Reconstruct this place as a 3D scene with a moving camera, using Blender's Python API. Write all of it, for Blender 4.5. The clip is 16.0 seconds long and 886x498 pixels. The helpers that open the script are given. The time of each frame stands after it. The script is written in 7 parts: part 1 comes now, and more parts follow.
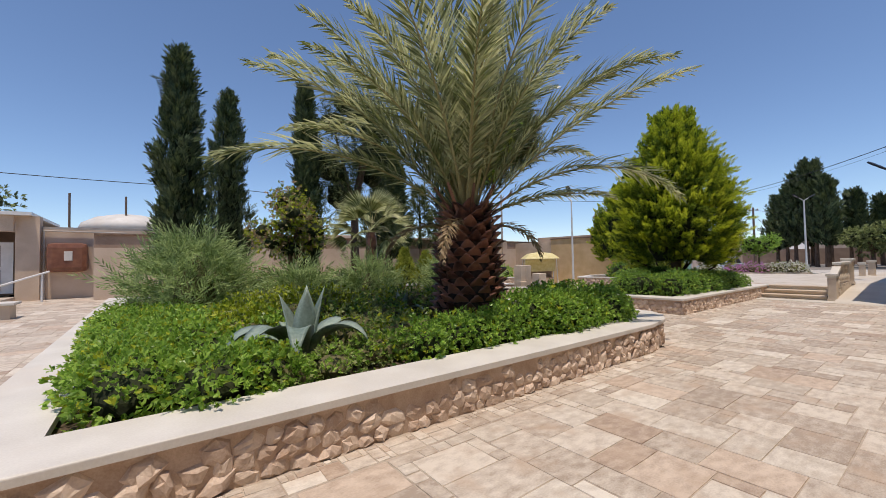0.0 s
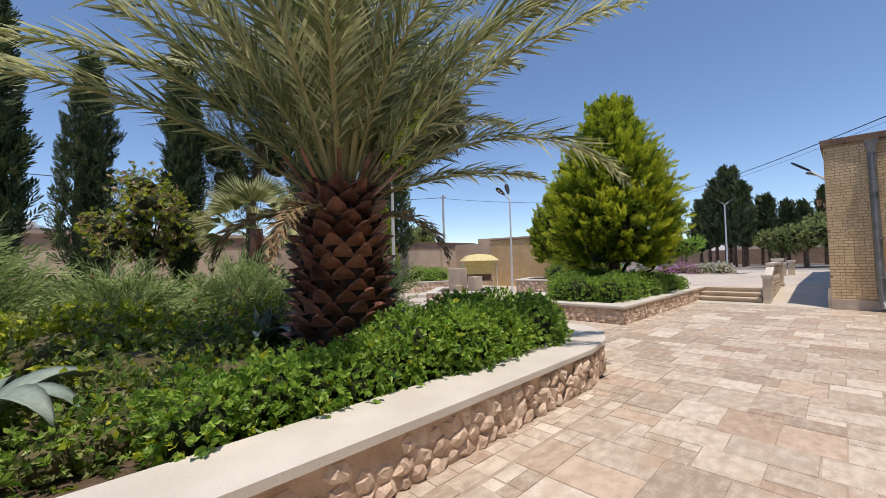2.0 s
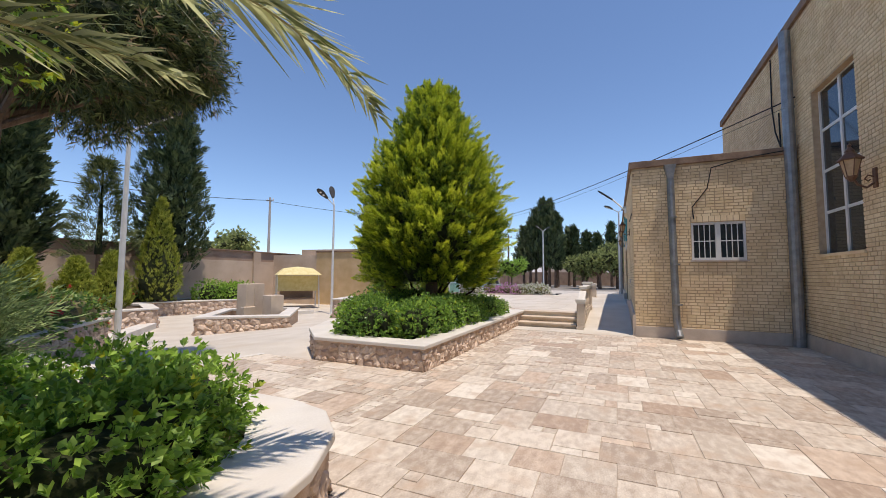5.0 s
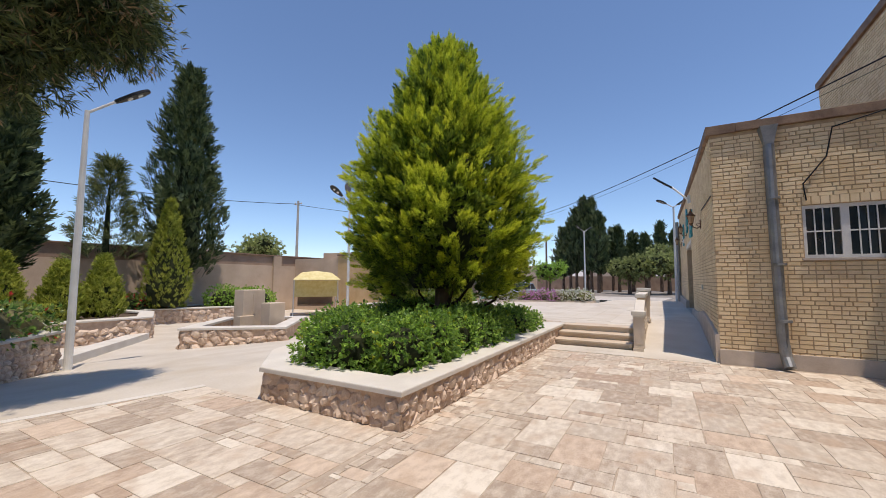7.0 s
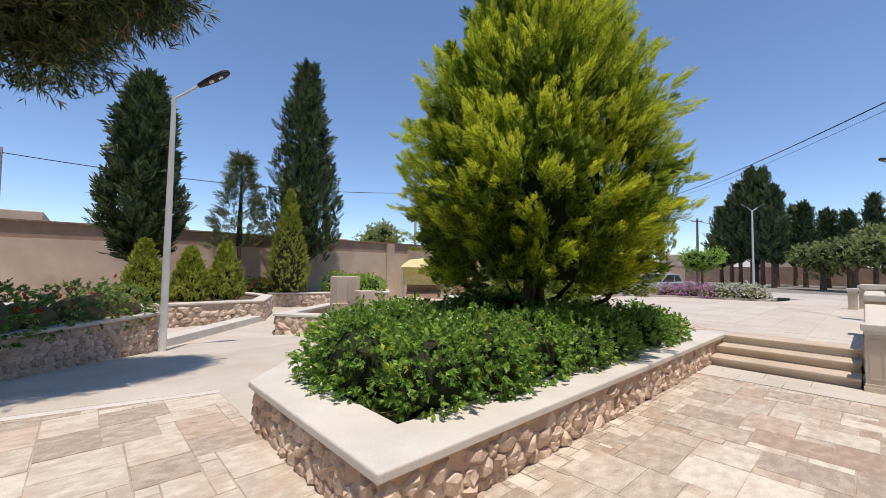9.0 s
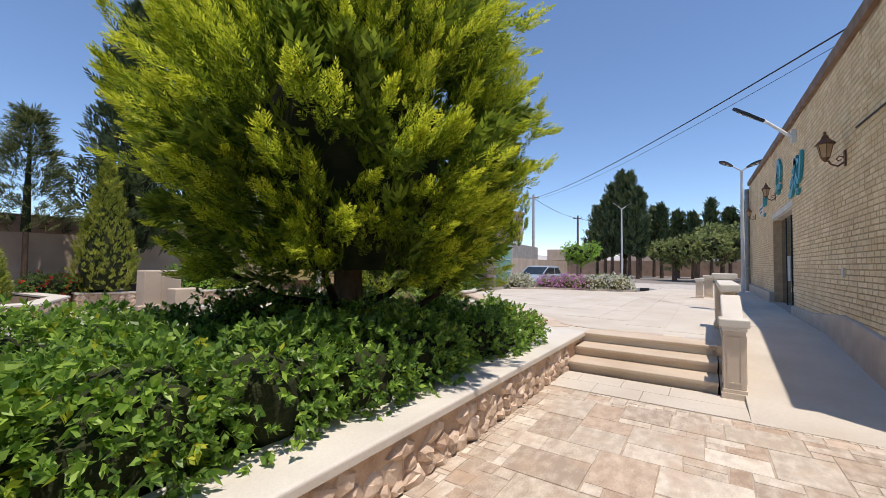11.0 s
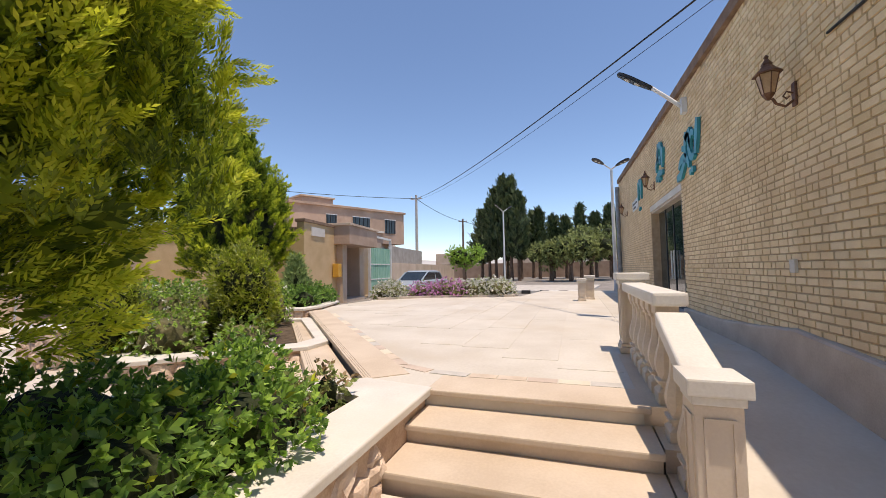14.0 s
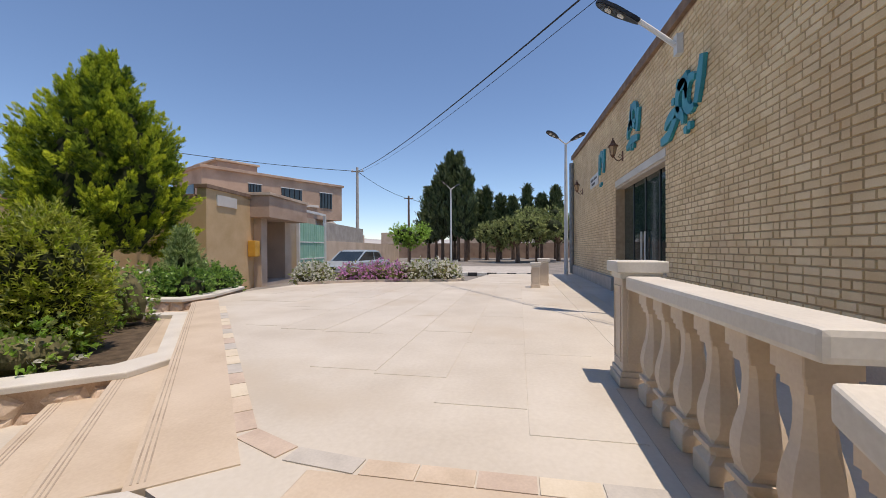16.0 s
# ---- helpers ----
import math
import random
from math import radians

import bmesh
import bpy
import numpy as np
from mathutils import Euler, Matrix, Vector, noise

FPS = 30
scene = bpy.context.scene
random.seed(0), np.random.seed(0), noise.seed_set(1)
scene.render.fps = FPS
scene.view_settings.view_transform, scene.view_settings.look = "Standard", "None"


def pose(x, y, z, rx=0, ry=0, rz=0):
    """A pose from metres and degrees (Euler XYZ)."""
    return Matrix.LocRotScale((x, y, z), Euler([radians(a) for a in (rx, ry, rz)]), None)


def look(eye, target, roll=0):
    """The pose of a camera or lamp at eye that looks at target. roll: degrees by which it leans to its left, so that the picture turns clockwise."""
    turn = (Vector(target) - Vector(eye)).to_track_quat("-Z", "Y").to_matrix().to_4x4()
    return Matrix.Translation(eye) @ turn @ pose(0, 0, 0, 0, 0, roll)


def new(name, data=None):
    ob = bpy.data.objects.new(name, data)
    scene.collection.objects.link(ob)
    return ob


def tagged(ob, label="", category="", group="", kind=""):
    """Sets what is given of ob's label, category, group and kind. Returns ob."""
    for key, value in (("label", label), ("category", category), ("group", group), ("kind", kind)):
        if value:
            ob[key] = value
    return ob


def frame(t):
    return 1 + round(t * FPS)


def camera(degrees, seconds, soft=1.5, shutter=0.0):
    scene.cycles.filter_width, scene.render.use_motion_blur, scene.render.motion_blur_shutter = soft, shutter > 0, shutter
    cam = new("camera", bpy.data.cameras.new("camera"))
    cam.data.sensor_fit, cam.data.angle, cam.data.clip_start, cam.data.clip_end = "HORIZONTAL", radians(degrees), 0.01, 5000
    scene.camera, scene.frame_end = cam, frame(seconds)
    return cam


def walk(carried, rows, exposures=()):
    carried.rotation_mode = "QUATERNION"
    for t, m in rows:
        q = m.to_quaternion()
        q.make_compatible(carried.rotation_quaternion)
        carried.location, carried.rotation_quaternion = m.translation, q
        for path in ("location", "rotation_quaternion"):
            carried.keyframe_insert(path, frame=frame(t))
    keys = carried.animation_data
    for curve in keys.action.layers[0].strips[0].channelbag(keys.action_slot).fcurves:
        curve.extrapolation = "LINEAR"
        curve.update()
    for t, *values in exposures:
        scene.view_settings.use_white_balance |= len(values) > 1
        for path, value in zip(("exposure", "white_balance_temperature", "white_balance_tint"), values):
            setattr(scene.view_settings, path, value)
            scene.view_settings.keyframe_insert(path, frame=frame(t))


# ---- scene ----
cam = camera(96.9, 16.0, 0.7)
METRES, EYE, TILT, LEAN, TURN = 17.5, 1.6, 0.0, 0.0, -36.9
ROWS = [
    (0, 0.0000, 0.0000, -0.0040, 0.03, 1.64, 1.07),
    (0.5, 0.0121, 0.0254, -0.0033, 2.15, 1.79, 0.75),
    (1, 0.0246, 0.0527, -0.0025, 0.44, 2.09, 0.39),
    (1.5, 0.0412, 0.0810, -0.0034, -3.37, 2.17, 0.76),
    (2, 0.0587, 0.1102, -0.0045, -7.49, 1.82, 1.41),
    (2.5, 0.0779, 0.1370, -0.0060, -11.61, 1.64, 1.53),
    (3, 0.0983, 0.1617, -0.0061, -16.60, 2.01, 0.87),
    (3.5, 0.1213, 0.1851, -0.0045, -22.46, 2.81, -0.15),
    (4, 0.1458, 0.2086, -0.0042, -25.52, 3.41, -0.60),
    (4.5, 0.1690, 0.2338, -0.0042, -27.70, 3.68, -0.44),
    (4.7, 0.1783, 0.2439, -0.0042, -28.35, 3.76, -0.39),
    (5.225, 0.2022, 0.2698, -0.0040, -29.52, 3.97, -0.32),
    (5.75, 0.2254, 0.2953, -0.0036, -29.62, 4.20, -0.24),
    (6.275, 0.2484, 0.3209, -0.0033, -28.28, 4.40, -0.13),
    (6.8, 0.2715, 0.3474, -0.0034, -25.18, 4.49, -0.04),
    (7, 0.2803, 0.3578, -0.0035, -23.73, 4.48, -0.24),
    (7.5, 0.3024, 0.3837, -0.0038, -19.05, 4.12, -0.60),
    (8, 0.3207, 0.4086, -0.0040, -12.73, 3.63, -0.91),
    (8.2, 0.3280, 0.4186, -0.0041, -10.10, 3.53, -1.01),
    (8.725, 0.3482, 0.4434, -0.0043, -5.81, 3.00, -1.04),
    (9.25, 0.3700, 0.4662, -0.0046, -5.69, 2.41, -0.73),
    (9.775, 0.3930, 0.4881, -0.0054, -8.44, 1.97, -0.40),
    (10.3, 0.4167, 0.5097, -0.0067, -12.74, 1.89, -0.39),
    (10.5, 0.4259, 0.5181, -0.0073, -14.44, 1.97, -0.62),
    (11, 0.4488, 0.5390, -0.0089, -19.17, 2.09, -0.73),
    (11.5, 0.4720, 0.5600, -0.0094, -24.87, 2.32, -0.67),
    (12, 0.4969, 0.5807, -0.0093, -31.07, 2.74, -0.15),
    (12.5, 0.5200, 0.6017, -0.0096, -33.90, 3.07, 0.46),
    (13, 0.5404, 0.6240, -0.0098, -34.48, 3.02, 0.93),
    (13.5, 0.5620, 0.6446, -0.0106, -34.51, 3.05, 1.14),
    (14, 0.5803, 0.6652, -0.0108, -34.51, 2.98, 1.06),
    (14.5, 0.5985, 0.6853, -0.0113, -35.37, 2.31, 0.92),
    (15, 0.6199, 0.7038, -0.0113, -37.71, 1.20, 0.55),
    (15.5, 0.6401, 0.7250, -0.0097, -40.43, 0.47, 0.14),
    (16, 0.6596, 0.7432, -0.0097, -42.14, -0.09, 0.24),
]
walk(cam, [(t, pose(0, 0, EYE, TILT, LEAN, TURN) @ pose(METRES * x, METRES * y, METRES * z, 90 + pitch, roll, yaw)) for t, x, y, z, yaw, pitch, roll in ROWS], ((0.0, -0.19, 6700, 13.5), (1.0, -0.16, 6700, 14), (2.5, -0.03, 6680, 13.5), (4.5, 0.06, 6650, 13.5), (7.5, -0.03, 6700, 13.5), (8.0, 0.0, 6620, 13), (11.0, 0.10, 6600, 12.5), (12.5, 0.24, 7050, 14.5), (13.5, 0.24, 7200, 15), (15.0, 0.02, 7000, 14.5), (16.0, -0.10, 6900, 14)))

# ---- light ----
SUN_WAY = Vector((-0.11, -0.195, 1.0)).normalized()      # from the ground towards the sun
world = bpy.data.worlds.new("sky")
scene.world = world
world.use_nodes = True
wn = world.node_tree
sky = wn.nodes.new("ShaderNodeTexSky")
sky.sky_type = "NISHITA"
sky.sun_disc = False
sky.sun_elevation = math.asin(SUN_WAY.z)
sky.sun_rotation = math.atan2(SUN_WAY.x, SUN_WAY.y)
sky.altitude, sky.air_density, sky.dust_density, sky.ozone_density = 1200, 1.0, 0.0, 5.0
wn.nodes["Background"].inputs["Strength"].default_value = 0.165
wn.links.new(sky.outputs[0], wn.nodes["Background"].inputs["Color"])
sun = new("sun", bpy.data.lights.new("sun", "SUN"))
sun.data.energy, sun.data.angle, sun.data.color = 4.15, radians(0.53), (1.0, 0.905, 0.785)
sun.matrix_world = look((0, 0, 30), Vector((0, 0, 30)) - SUN_WAY)


# ---- materials ----
def surf(name, dark, light, scale=5.0, rough=0.8, bump=0.15, fine=70.0, metal=0.0, piece=0.0, island=0.0, spec=0.4, stain=None, stain_scale=1.2, stretch=(1, 1, 1), through_light=0.0):
    """A procedural surface: two noises mix dark and light, pieces vary by object or by island, stains and fine relief on top."""
    m = bpy.data.materials.new(name)
    m.use_nodes = True
    nt = m.node_tree
    nd, ln = nt.nodes, nt.links
    out, bsdf = nd["Material Output"], nd["Principled BSDF"]
    geo = nd.new("ShaderNodeNewGeometry")
    vec = nd.new("ShaderNodeVectorMath")
    vec.operation = "MULTIPLY"
    vec.inputs[1].default_value = stretch
    ln.new(geo.outputs["Position"], vec.inputs[0])
    n1, n2 = nd.new("ShaderNodeTexNoise"), nd.new("ShaderNodeTexNoise")
    n1.inputs["Scale"].default_value, n1.inputs["Detail"].default_value = scale, 6
    n2.inputs["Scale"].default_value, n2.inputs["Detail"].default_value = fine, 4
    ln.new(vec.outputs[0], n1.inputs["Vector"])
    ln.new(vec.outputs[0], n2.inputs["Vector"])
    add = nd.new("ShaderNodeMath")
    add.operation = "MULTIPLY_ADD"
    add.inputs[1].default_value = 0.45
    ln.new(n2.outputs[0], add.inputs[0])
    ln.new(n1.outputs[0], add.inputs[2])
    ramp = nd.new("ShaderNodeMapRange")
    ramp.inputs[1].default_value, ramp.inputs[2].default_value = 0.48, 0.97
    last = add.outputs[0]
    if piece or island:
        if piece:
            src, amount = nd.new("ShaderNodeObjectInfo").outputs["Random"], piece
        else:
            src, amount = geo.outputs["Random Per Island"], island
        sh = nd.new("ShaderNodeMath")
        sh.operation = "MULTIPLY_ADD"
        sh.inputs[1].default_value = amount
        ln.new(src, sh.inputs[0])
        ln.new(last, sh.inputs[2])
        off = nd.new("ShaderNodeMath")
        off.operation = "SUBTRACT"
        off.inputs[1].default_value = amount / 2
        ln.new(sh.outputs[0], off.inputs[0])
        last = off.outputs[0]
    ln.new(last, ramp.inputs[0])
    mix = nd.new("ShaderNodeMix")
    mix.data_type = "RGBA"
    mix.inputs["A"].default_value, mix.inputs["B"].default_value = (*dark, 1), (*light, 1)
    ln.new(ramp.outputs[0], mix.inputs["Factor"])
    colour = mix.outputs["Result"]
    if stain:
        n3 = nd.new("ShaderNodeTexNoise")
        n3.inputs["Scale"].default_value, n3.inputs["Detail"].default_value = stain_scale, 8
        ln.new(geo.outputs["Position"], n3.inputs["Vector"])
        cut = nd.new("ShaderNodeMapRange")
        cut.inputs[1].default_value, cut.inputs[2].default_value, cut.inputs[4].default_value = 0.52, 0.72, 0.75
        ln.new(n3.outputs[0], cut.inputs[0])
        mx = nd.new("ShaderNodeMix")
        mx.data_type = "RGBA"
        mx.inputs["B"].default_value = (*stain, 1)
        ln.new(cut.outputs[0], mx.inputs["Factor"])
        ln.new(colour, mx.inputs["A"])
        colour = mx.outputs["Result"]
    ln.new(colour, bsdf.inputs["Base Color"])
    bsdf.inputs["Roughness"].default_value = rough
    bsdf.inputs["Metallic"].default_value = metal
    bsdf.inputs["Specular IOR Level"].default_value = spec
    if bump:
        bp = nd.new("ShaderNodeBump")
        bp.inputs["Strength"].default_value, bp.inputs["Distance"].default_value = bump, 0.02
        ln.new(add.outputs[0], bp.inputs["Height"])
        ln.new(bp.outputs[0], bsdf.inputs["Normal"])
    if through_light:
        tl, ms = nd.new("ShaderNodeBsdfTranslucent"), nd.new("ShaderNodeMixShader")
        ln.new(colour, tl.inputs["Color"])
        ms.inputs[0].default_value = through_light
        ln.new(bsdf.outputs[0], ms.inputs[1])
        ln.new(tl.outputs[0], ms.inputs[2])
        ln.new(ms.outputs[0], out.inputs["Surface"])
    return m


def leafy(name, dark, light, thin=0.3, rough=0.5, spec=0.3):
    return surf(name, dark, light, scale=1.6, fine=9, rough=rough, bump=0, island=0.7, spec=spec, through_light=thin)


def glassy(name, tint, rough=0.03):
    m = bpy.data.materials.new(name)
    m.use_nodes = True
    b = m.node_tree.nodes["Principled BSDF"]
    b.inputs["Base Color"].default_value = (*tint, 1)
    b.inputs["Roughness"].default_value = rough
    b.inputs["Transmission Weight"].default_value = 0.85
    b.inputs["IOR"].default_value = 1.5
    return m


PAVER_TONES = (("beige", (0.37, 0.295, 0.23), (0.66, 0.585, 0.49)), ("rose", (0.37, 0.275, 0.205), (0.62, 0.505, 0.40)), ("cream", (0.46, 0.39, 0.315), (0.72, 0.655, 0.56)))
M_PAVER = [surf("travertine_paver_" + n, d, l, scale=7.5, fine=48, rough=0.6, bump=0.4, piece=0.40, stain=(0.47, 0.35, 0.255), stain_scale=3.2, stretch=(1, 1.7, 1)) for n, d, l in PAVER_TONES]
M_PAVER_FAR = [surf("travertine_paving_" + n, d, l, scale=7.5, fine=48, rough=0.6, bump=0.4, island=0.40, stain=(0.47, 0.35, 0.255), stain_scale=3.2, stretch=(1, 1.7, 1)) for n, d, l in PAVER_TONES]
M_JOINT = surf("joint_mortar", (0.33, 0.265, 0.205), (0.52, 0.44, 0.355), scale=5, rough=0.9)
M_SLAB = surf("pale_limestone_slab", (0.51, 0.46, 0.39), (0.625, 0.58, 0.51), scale=1.3, fine=30, rough=0.6, bump=0.05, island=0.12, stain=(0.50, 0.43, 0.34), stain_scale=0.8)
M_STEP = surf("sandstone_step", (0.50, 0.40, 0.30), (0.63, 0.53, 0.42), scale=2.0, fine=50, rough=0.6, bump=0.06, stain=(0.58, 0.48, 0.38))
M_CAP = surf("white_limestone_coping", (0.57, 0.535, 0.48), (0.72, 0.69, 0.635), scale=2.0, fine=60, rough=0.55, bump=0.05, stain=(0.66, 0.60, 0.52))
M_STONE = surf("rough_pink_beige_stone", (0.46, 0.33, 0.245), (0.74, 0.60, 0.48), scale=7, fine=60, rough=0.85, bump=0.5, piece=0.4)
M_STONE_FAR = surf("rough_beige_stone", (0.46, 0.33, 0.245), (0.74, 0.60, 0.48), scale=7, fine=60, rough=0.85, bump=0.5, island=0.4)
M_MORTAR = surf("wall_mortar", (0.42, 0.29, 0.205), (0.64, 0.49, 0.375), scale=6, rough=0.9, bump=0.4)
M_BRICK = surf("yellow_brick", (0.69, 0.52, 0.30), (0.86, 0.70, 0.46), scale=3, fine=90, rough=0.8, bump=0.25, island=0.32, stain=(0.62, 0.455, 0.285), stain_scale=0.7)
M_BRICK_ONE = surf("yellow_brick_piece", (0.69, 0.52, 0.30), (0.86, 0.70, 0.46), scale=3, fine=90, rough=0.8, bump=0.25, piece=0.32, stain=(0.62, 0.455, 0.285), stain_scale=0.7)
M_BJOINT = surf("brick_joint", (0.40, 0.285, 0.175), (0.54, 0.41, 0.27), scale=8, rough=0.95, bump=0.2)
M_COPING = surf("brown_roof_edge", (0.16, 0.10, 0.07), (0.32, 0.22, 0.15), scale=4, rough=0.85)
M_PLINTH = surf("grey_plinth_stone", (0.42, 0.35, 0.29), (0.60, 0.52, 0.44), scale=3, rough=0.7, bump=0.1)
M_SOIL = surf("garden_soil", (0.05, 0.035, 0.022), (0.14, 0.10, 0.065), scale=8, rough=1.0, bump=0.6)
M_GROUND = surf("dry_ground", (0.26, 0.20, 0.14), (0.42, 0.34, 0.25), scale=0.5, fine=12, rough=1.0, bump=0.3)
M_ASPHALT = surf("worn_asphalt", (0.16, 0.145, 0.13), (0.30, 0.27, 0.24), scale=1.2, fine=80, rough=0.9, bump=0.2)
M_PLASTER = surf("pinkish_plaster", (0.50, 0.38, 0.28), (0.66, 0.53, 0.41), scale=1.0, fine=25, rough=0.9, bump=0.1, stain=(0.42, 0.31, 0.23), stain_scale=0.6)
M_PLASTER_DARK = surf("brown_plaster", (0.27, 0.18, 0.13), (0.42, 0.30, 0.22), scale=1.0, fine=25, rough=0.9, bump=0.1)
M_ROSE = surf("rose_brown_render", (0.40, 0.28, 0.205), (0.56, 0.41, 0.31), scale=1.0, fine=25, rough=0.9, bump=0.1, stain=(0.36, 0.25, 0.18))
M_OCHRE = surf("ochre_brick_wall", (0.52, 0.36, 0.19), (0.66, 0.49, 0.29), scale=1.5, fine=30, rough=0.85, bump=0.15)
M_GREYWALL = surf("grey_block_wall", (0.30, 0.27, 0.24), (0.46, 0.42, 0.37), scale=2, fine=20, rough=0.9, bump=0.2)
M_METAL = surf("white_painted_metal", (0.62, 0.62, 0.60), (0.78, 0.78, 0.76), scale=3, rough=0.4, bump=0.02)
M_ZINC = surf("galvanised_sheet", (0.20, 0.21, 0.22), (0.36, 0.37, 0.38), scale=6, rough=0.45, bump=0.05, metal=0.6)
M_BLACK = surf("black_plastic", (0.012, 0.012, 0.013), (0.035, 0.035, 0.037), scale=5, rough=0.4, bump=0.02)
M_RUST = surf("brown_lantern_metal", (0.10, 0.045, 0.025), (0.22, 0.11, 0.06), scale=12, rough=0.6, bump=0.2)
M_LAMPGLASS = surf("amber_lamp_glass", (0.42, 0.28, 0.16), (0.58, 0.42, 0.27), scale=9, rough=0.25, bump=0.03)
M_TEAL = surf("teal_metal_letters", (0.02, 0.22, 0.28), (0.06, 0.36, 0.42), scale=4, rough=0.4, bump=0.03)
M_GREENGATE = surf("mint_green_gate", (0.22, 0.44, 0.33), (0.34, 0.56, 0.44), scale=2, rough=0.5, bump=0.05)
M_DARKGLASS = surf("dark_glass", (0.012, 0.018, 0.02), (0.03, 0.04, 0.045), scale=2, rough=0.06, bump=0, spec=0.7)
M_DOORGLASS = surf("green_tinted_glass", (0.012, 0.03, 0.03), (0.025, 0.05, 0.048), scale=1.5, rough=0.05, bump=0, spec=0.8)
M_WOODPOLE = surf("weathered_pole", (0.10, 0.07, 0.05), (0.22, 0.16, 0.12), scale=4, rough=0.9, stretch=(6, 6, 1))
M_CONC = surf("concrete_pole", (0.38, 0.35, 0.31), (0.54, 0.50, 0.45), scale=3, rough=0.85)
M_WIRE = surf("black_cable", (0.01, 0.01, 0.012), (0.02, 0.02, 0.022), scale=4, rough=0.6, bump=0)
M_TRUNK = surf("bark", (0.09, 0.055, 0.035), (0.24, 0.16, 0.11), scale=9, fine=60, rough=0.95, bump=0.7, stretch=(1, 1, 0.25))
M_BOOT = surf("palm_leaf_base", (0.065, 0.025, 0.017), (0.36, 0.165, 0.11), scale=7, fine=80, rough=0.36, bump=0.35, piece=0.6, spec=0.6)
# Near-black: shade between palm leaf bases, put into the colour; conifer limbs too.
M_DARKBARK = surf("near_black_bark", (0.02, 0.011, 0.008), (0.075, 0.045, 0.03), scale=20, fine=120, rough=0.95, bump=0.6, stretch=(1, 1, 0.3))
M_RACHIS = surf("palm_rib", (0.24, 0.22, 0.09), (0.40, 0.36, 0.17), scale=4, rough=0.6, bump=0.05)
L_PALM = leafy("palm_leaflets", (0.15, 0.185, 0.06), (0.68, 0.70, 0.40), 0.42, 0.33, 0.6)
L_PALM_DRY = leafy("dry_palm_leaflets", (0.28, 0.19, 0.10), (0.50, 0.37, 0.21), 0.2)
L_HEDGE = leafy("hedge_leaves", (0.15, 0.29, 0.035), (0.45, 0.66, 0.12), 0.48, 0.40, 0.5)
L_HEDGE_DEEP = leafy("dark_hedge_leaves", (0.08, 0.175, 0.036), (0.28, 0.455, 0.09), 0.45, 0.36, 0.55)
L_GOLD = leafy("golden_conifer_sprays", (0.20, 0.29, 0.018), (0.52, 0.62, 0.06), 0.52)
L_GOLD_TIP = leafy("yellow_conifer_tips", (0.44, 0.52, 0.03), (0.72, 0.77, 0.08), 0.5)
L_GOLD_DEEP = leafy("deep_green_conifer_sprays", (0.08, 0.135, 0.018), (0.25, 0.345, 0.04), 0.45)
L_GRASS = leafy("lawn_grass", (0.12, 0.20, 0.03), (0.32, 0.40, 0.10), 0.35)
L_CYPRESS = leafy("dark_cypress_sprays", (0.04, 0.065, 0.028), (0.12, 0.16, 0.065), 0.2)
L_PINE = leafy("pine_needles", (0.06, 0.085, 0.03), (0.20, 0.23, 0.085), 0.25)
L_OLIVE = leafy("olive_green_leaves", (0.17, 0.22, 0.07), (0.42, 0.47, 0.18), 0.4)
L_LIME = leafy("yellow_green_leaves", (0.22, 0.30, 0.02), (0.56, 0.60, 0.06), 0.4)
L_FEATHER = leafy("feathery_green_sprays", (0.20, 0.29, 0.10), (0.48, 0.60, 0.26), 0.45)
L_SHRUB = leafy("bronze_green_sprays", (0.19, 0.24, 0.03), (0.50, 0.54, 0.10), 0.4)
L_AGAVE = surf("blue_green_agave", (0.13, 0.19, 0.16), (0.33, 0.41, 0.35), scale=3, fine=30, rough=0.5, bump=0.05, island=0.3)
# Lighter copy of the core colour, painting a weaker shade inside garden plants.
L_CORE_PALE = surf("plant_core_half_shade", (0.07, 0.07, 0.03), (0.18, 0.16, 0.08), scale=6, rough=1.0, bump=0.8)
# Near-black: the shade inside foliage, put into the colour of solid cores.
L_CORE = surf("plant_core_shade", (0.012, 0.018, 0.006), (0.04, 0.05, 0.018), scale=6, rough=1.0, bump=0.8)
F_WHITE = leafy("white_petals", (0.62, 0.62, 0.55), (0.82, 0.82, 0.76), 0.3)
F_PINK = leafy("mauve_petals", (0.52, 0.20, 0.47), (0.78, 0.46, 0.72), 0.3)
F_RED = leafy("red_petals", (0.50, 0.03, 0.03), (0.75, 0.08, 0.07), 0.3)


# ---- mesh helpers ----
def mesh_of(bm, name):
    me = bpy.data.meshes.new(name)
    bm.normal_update()
    bm.to_mesh(me)
    bm.free()
    return me


def part(name, bm, material, parent, label="", smooth=False):
    """Links a bmesh or a ready mesh as ONE mesh object under a thing or a part."""
    me = mesh_of(bm, name) if isinstance(bm, bmesh.types.BMesh) else bm
    if material and not me.materials:
        me.materials.append(material)
    if smooth:
        me.shade_smooth()
    ob = new(name, me)
    ob.parent = parent
    if label:
        tagged(ob, label)
    return ob


def thing(name, m=None, label="", category="", group="", kind=""):
    ob = new(name)
    ob.empty_display_size = 0.1
    if m is not None:
        ob.matrix_basis = m
    return tagged(ob, label, category, group, kind)


def solid(name, bm, material, label="", category="", group="", kind="", m=None, smooth=False):
    ob = part(name, bm, material, None, smooth=smooth)
    if m is not None:
        ob.matrix_basis = m
    return tagged(ob, label, category, group, kind)


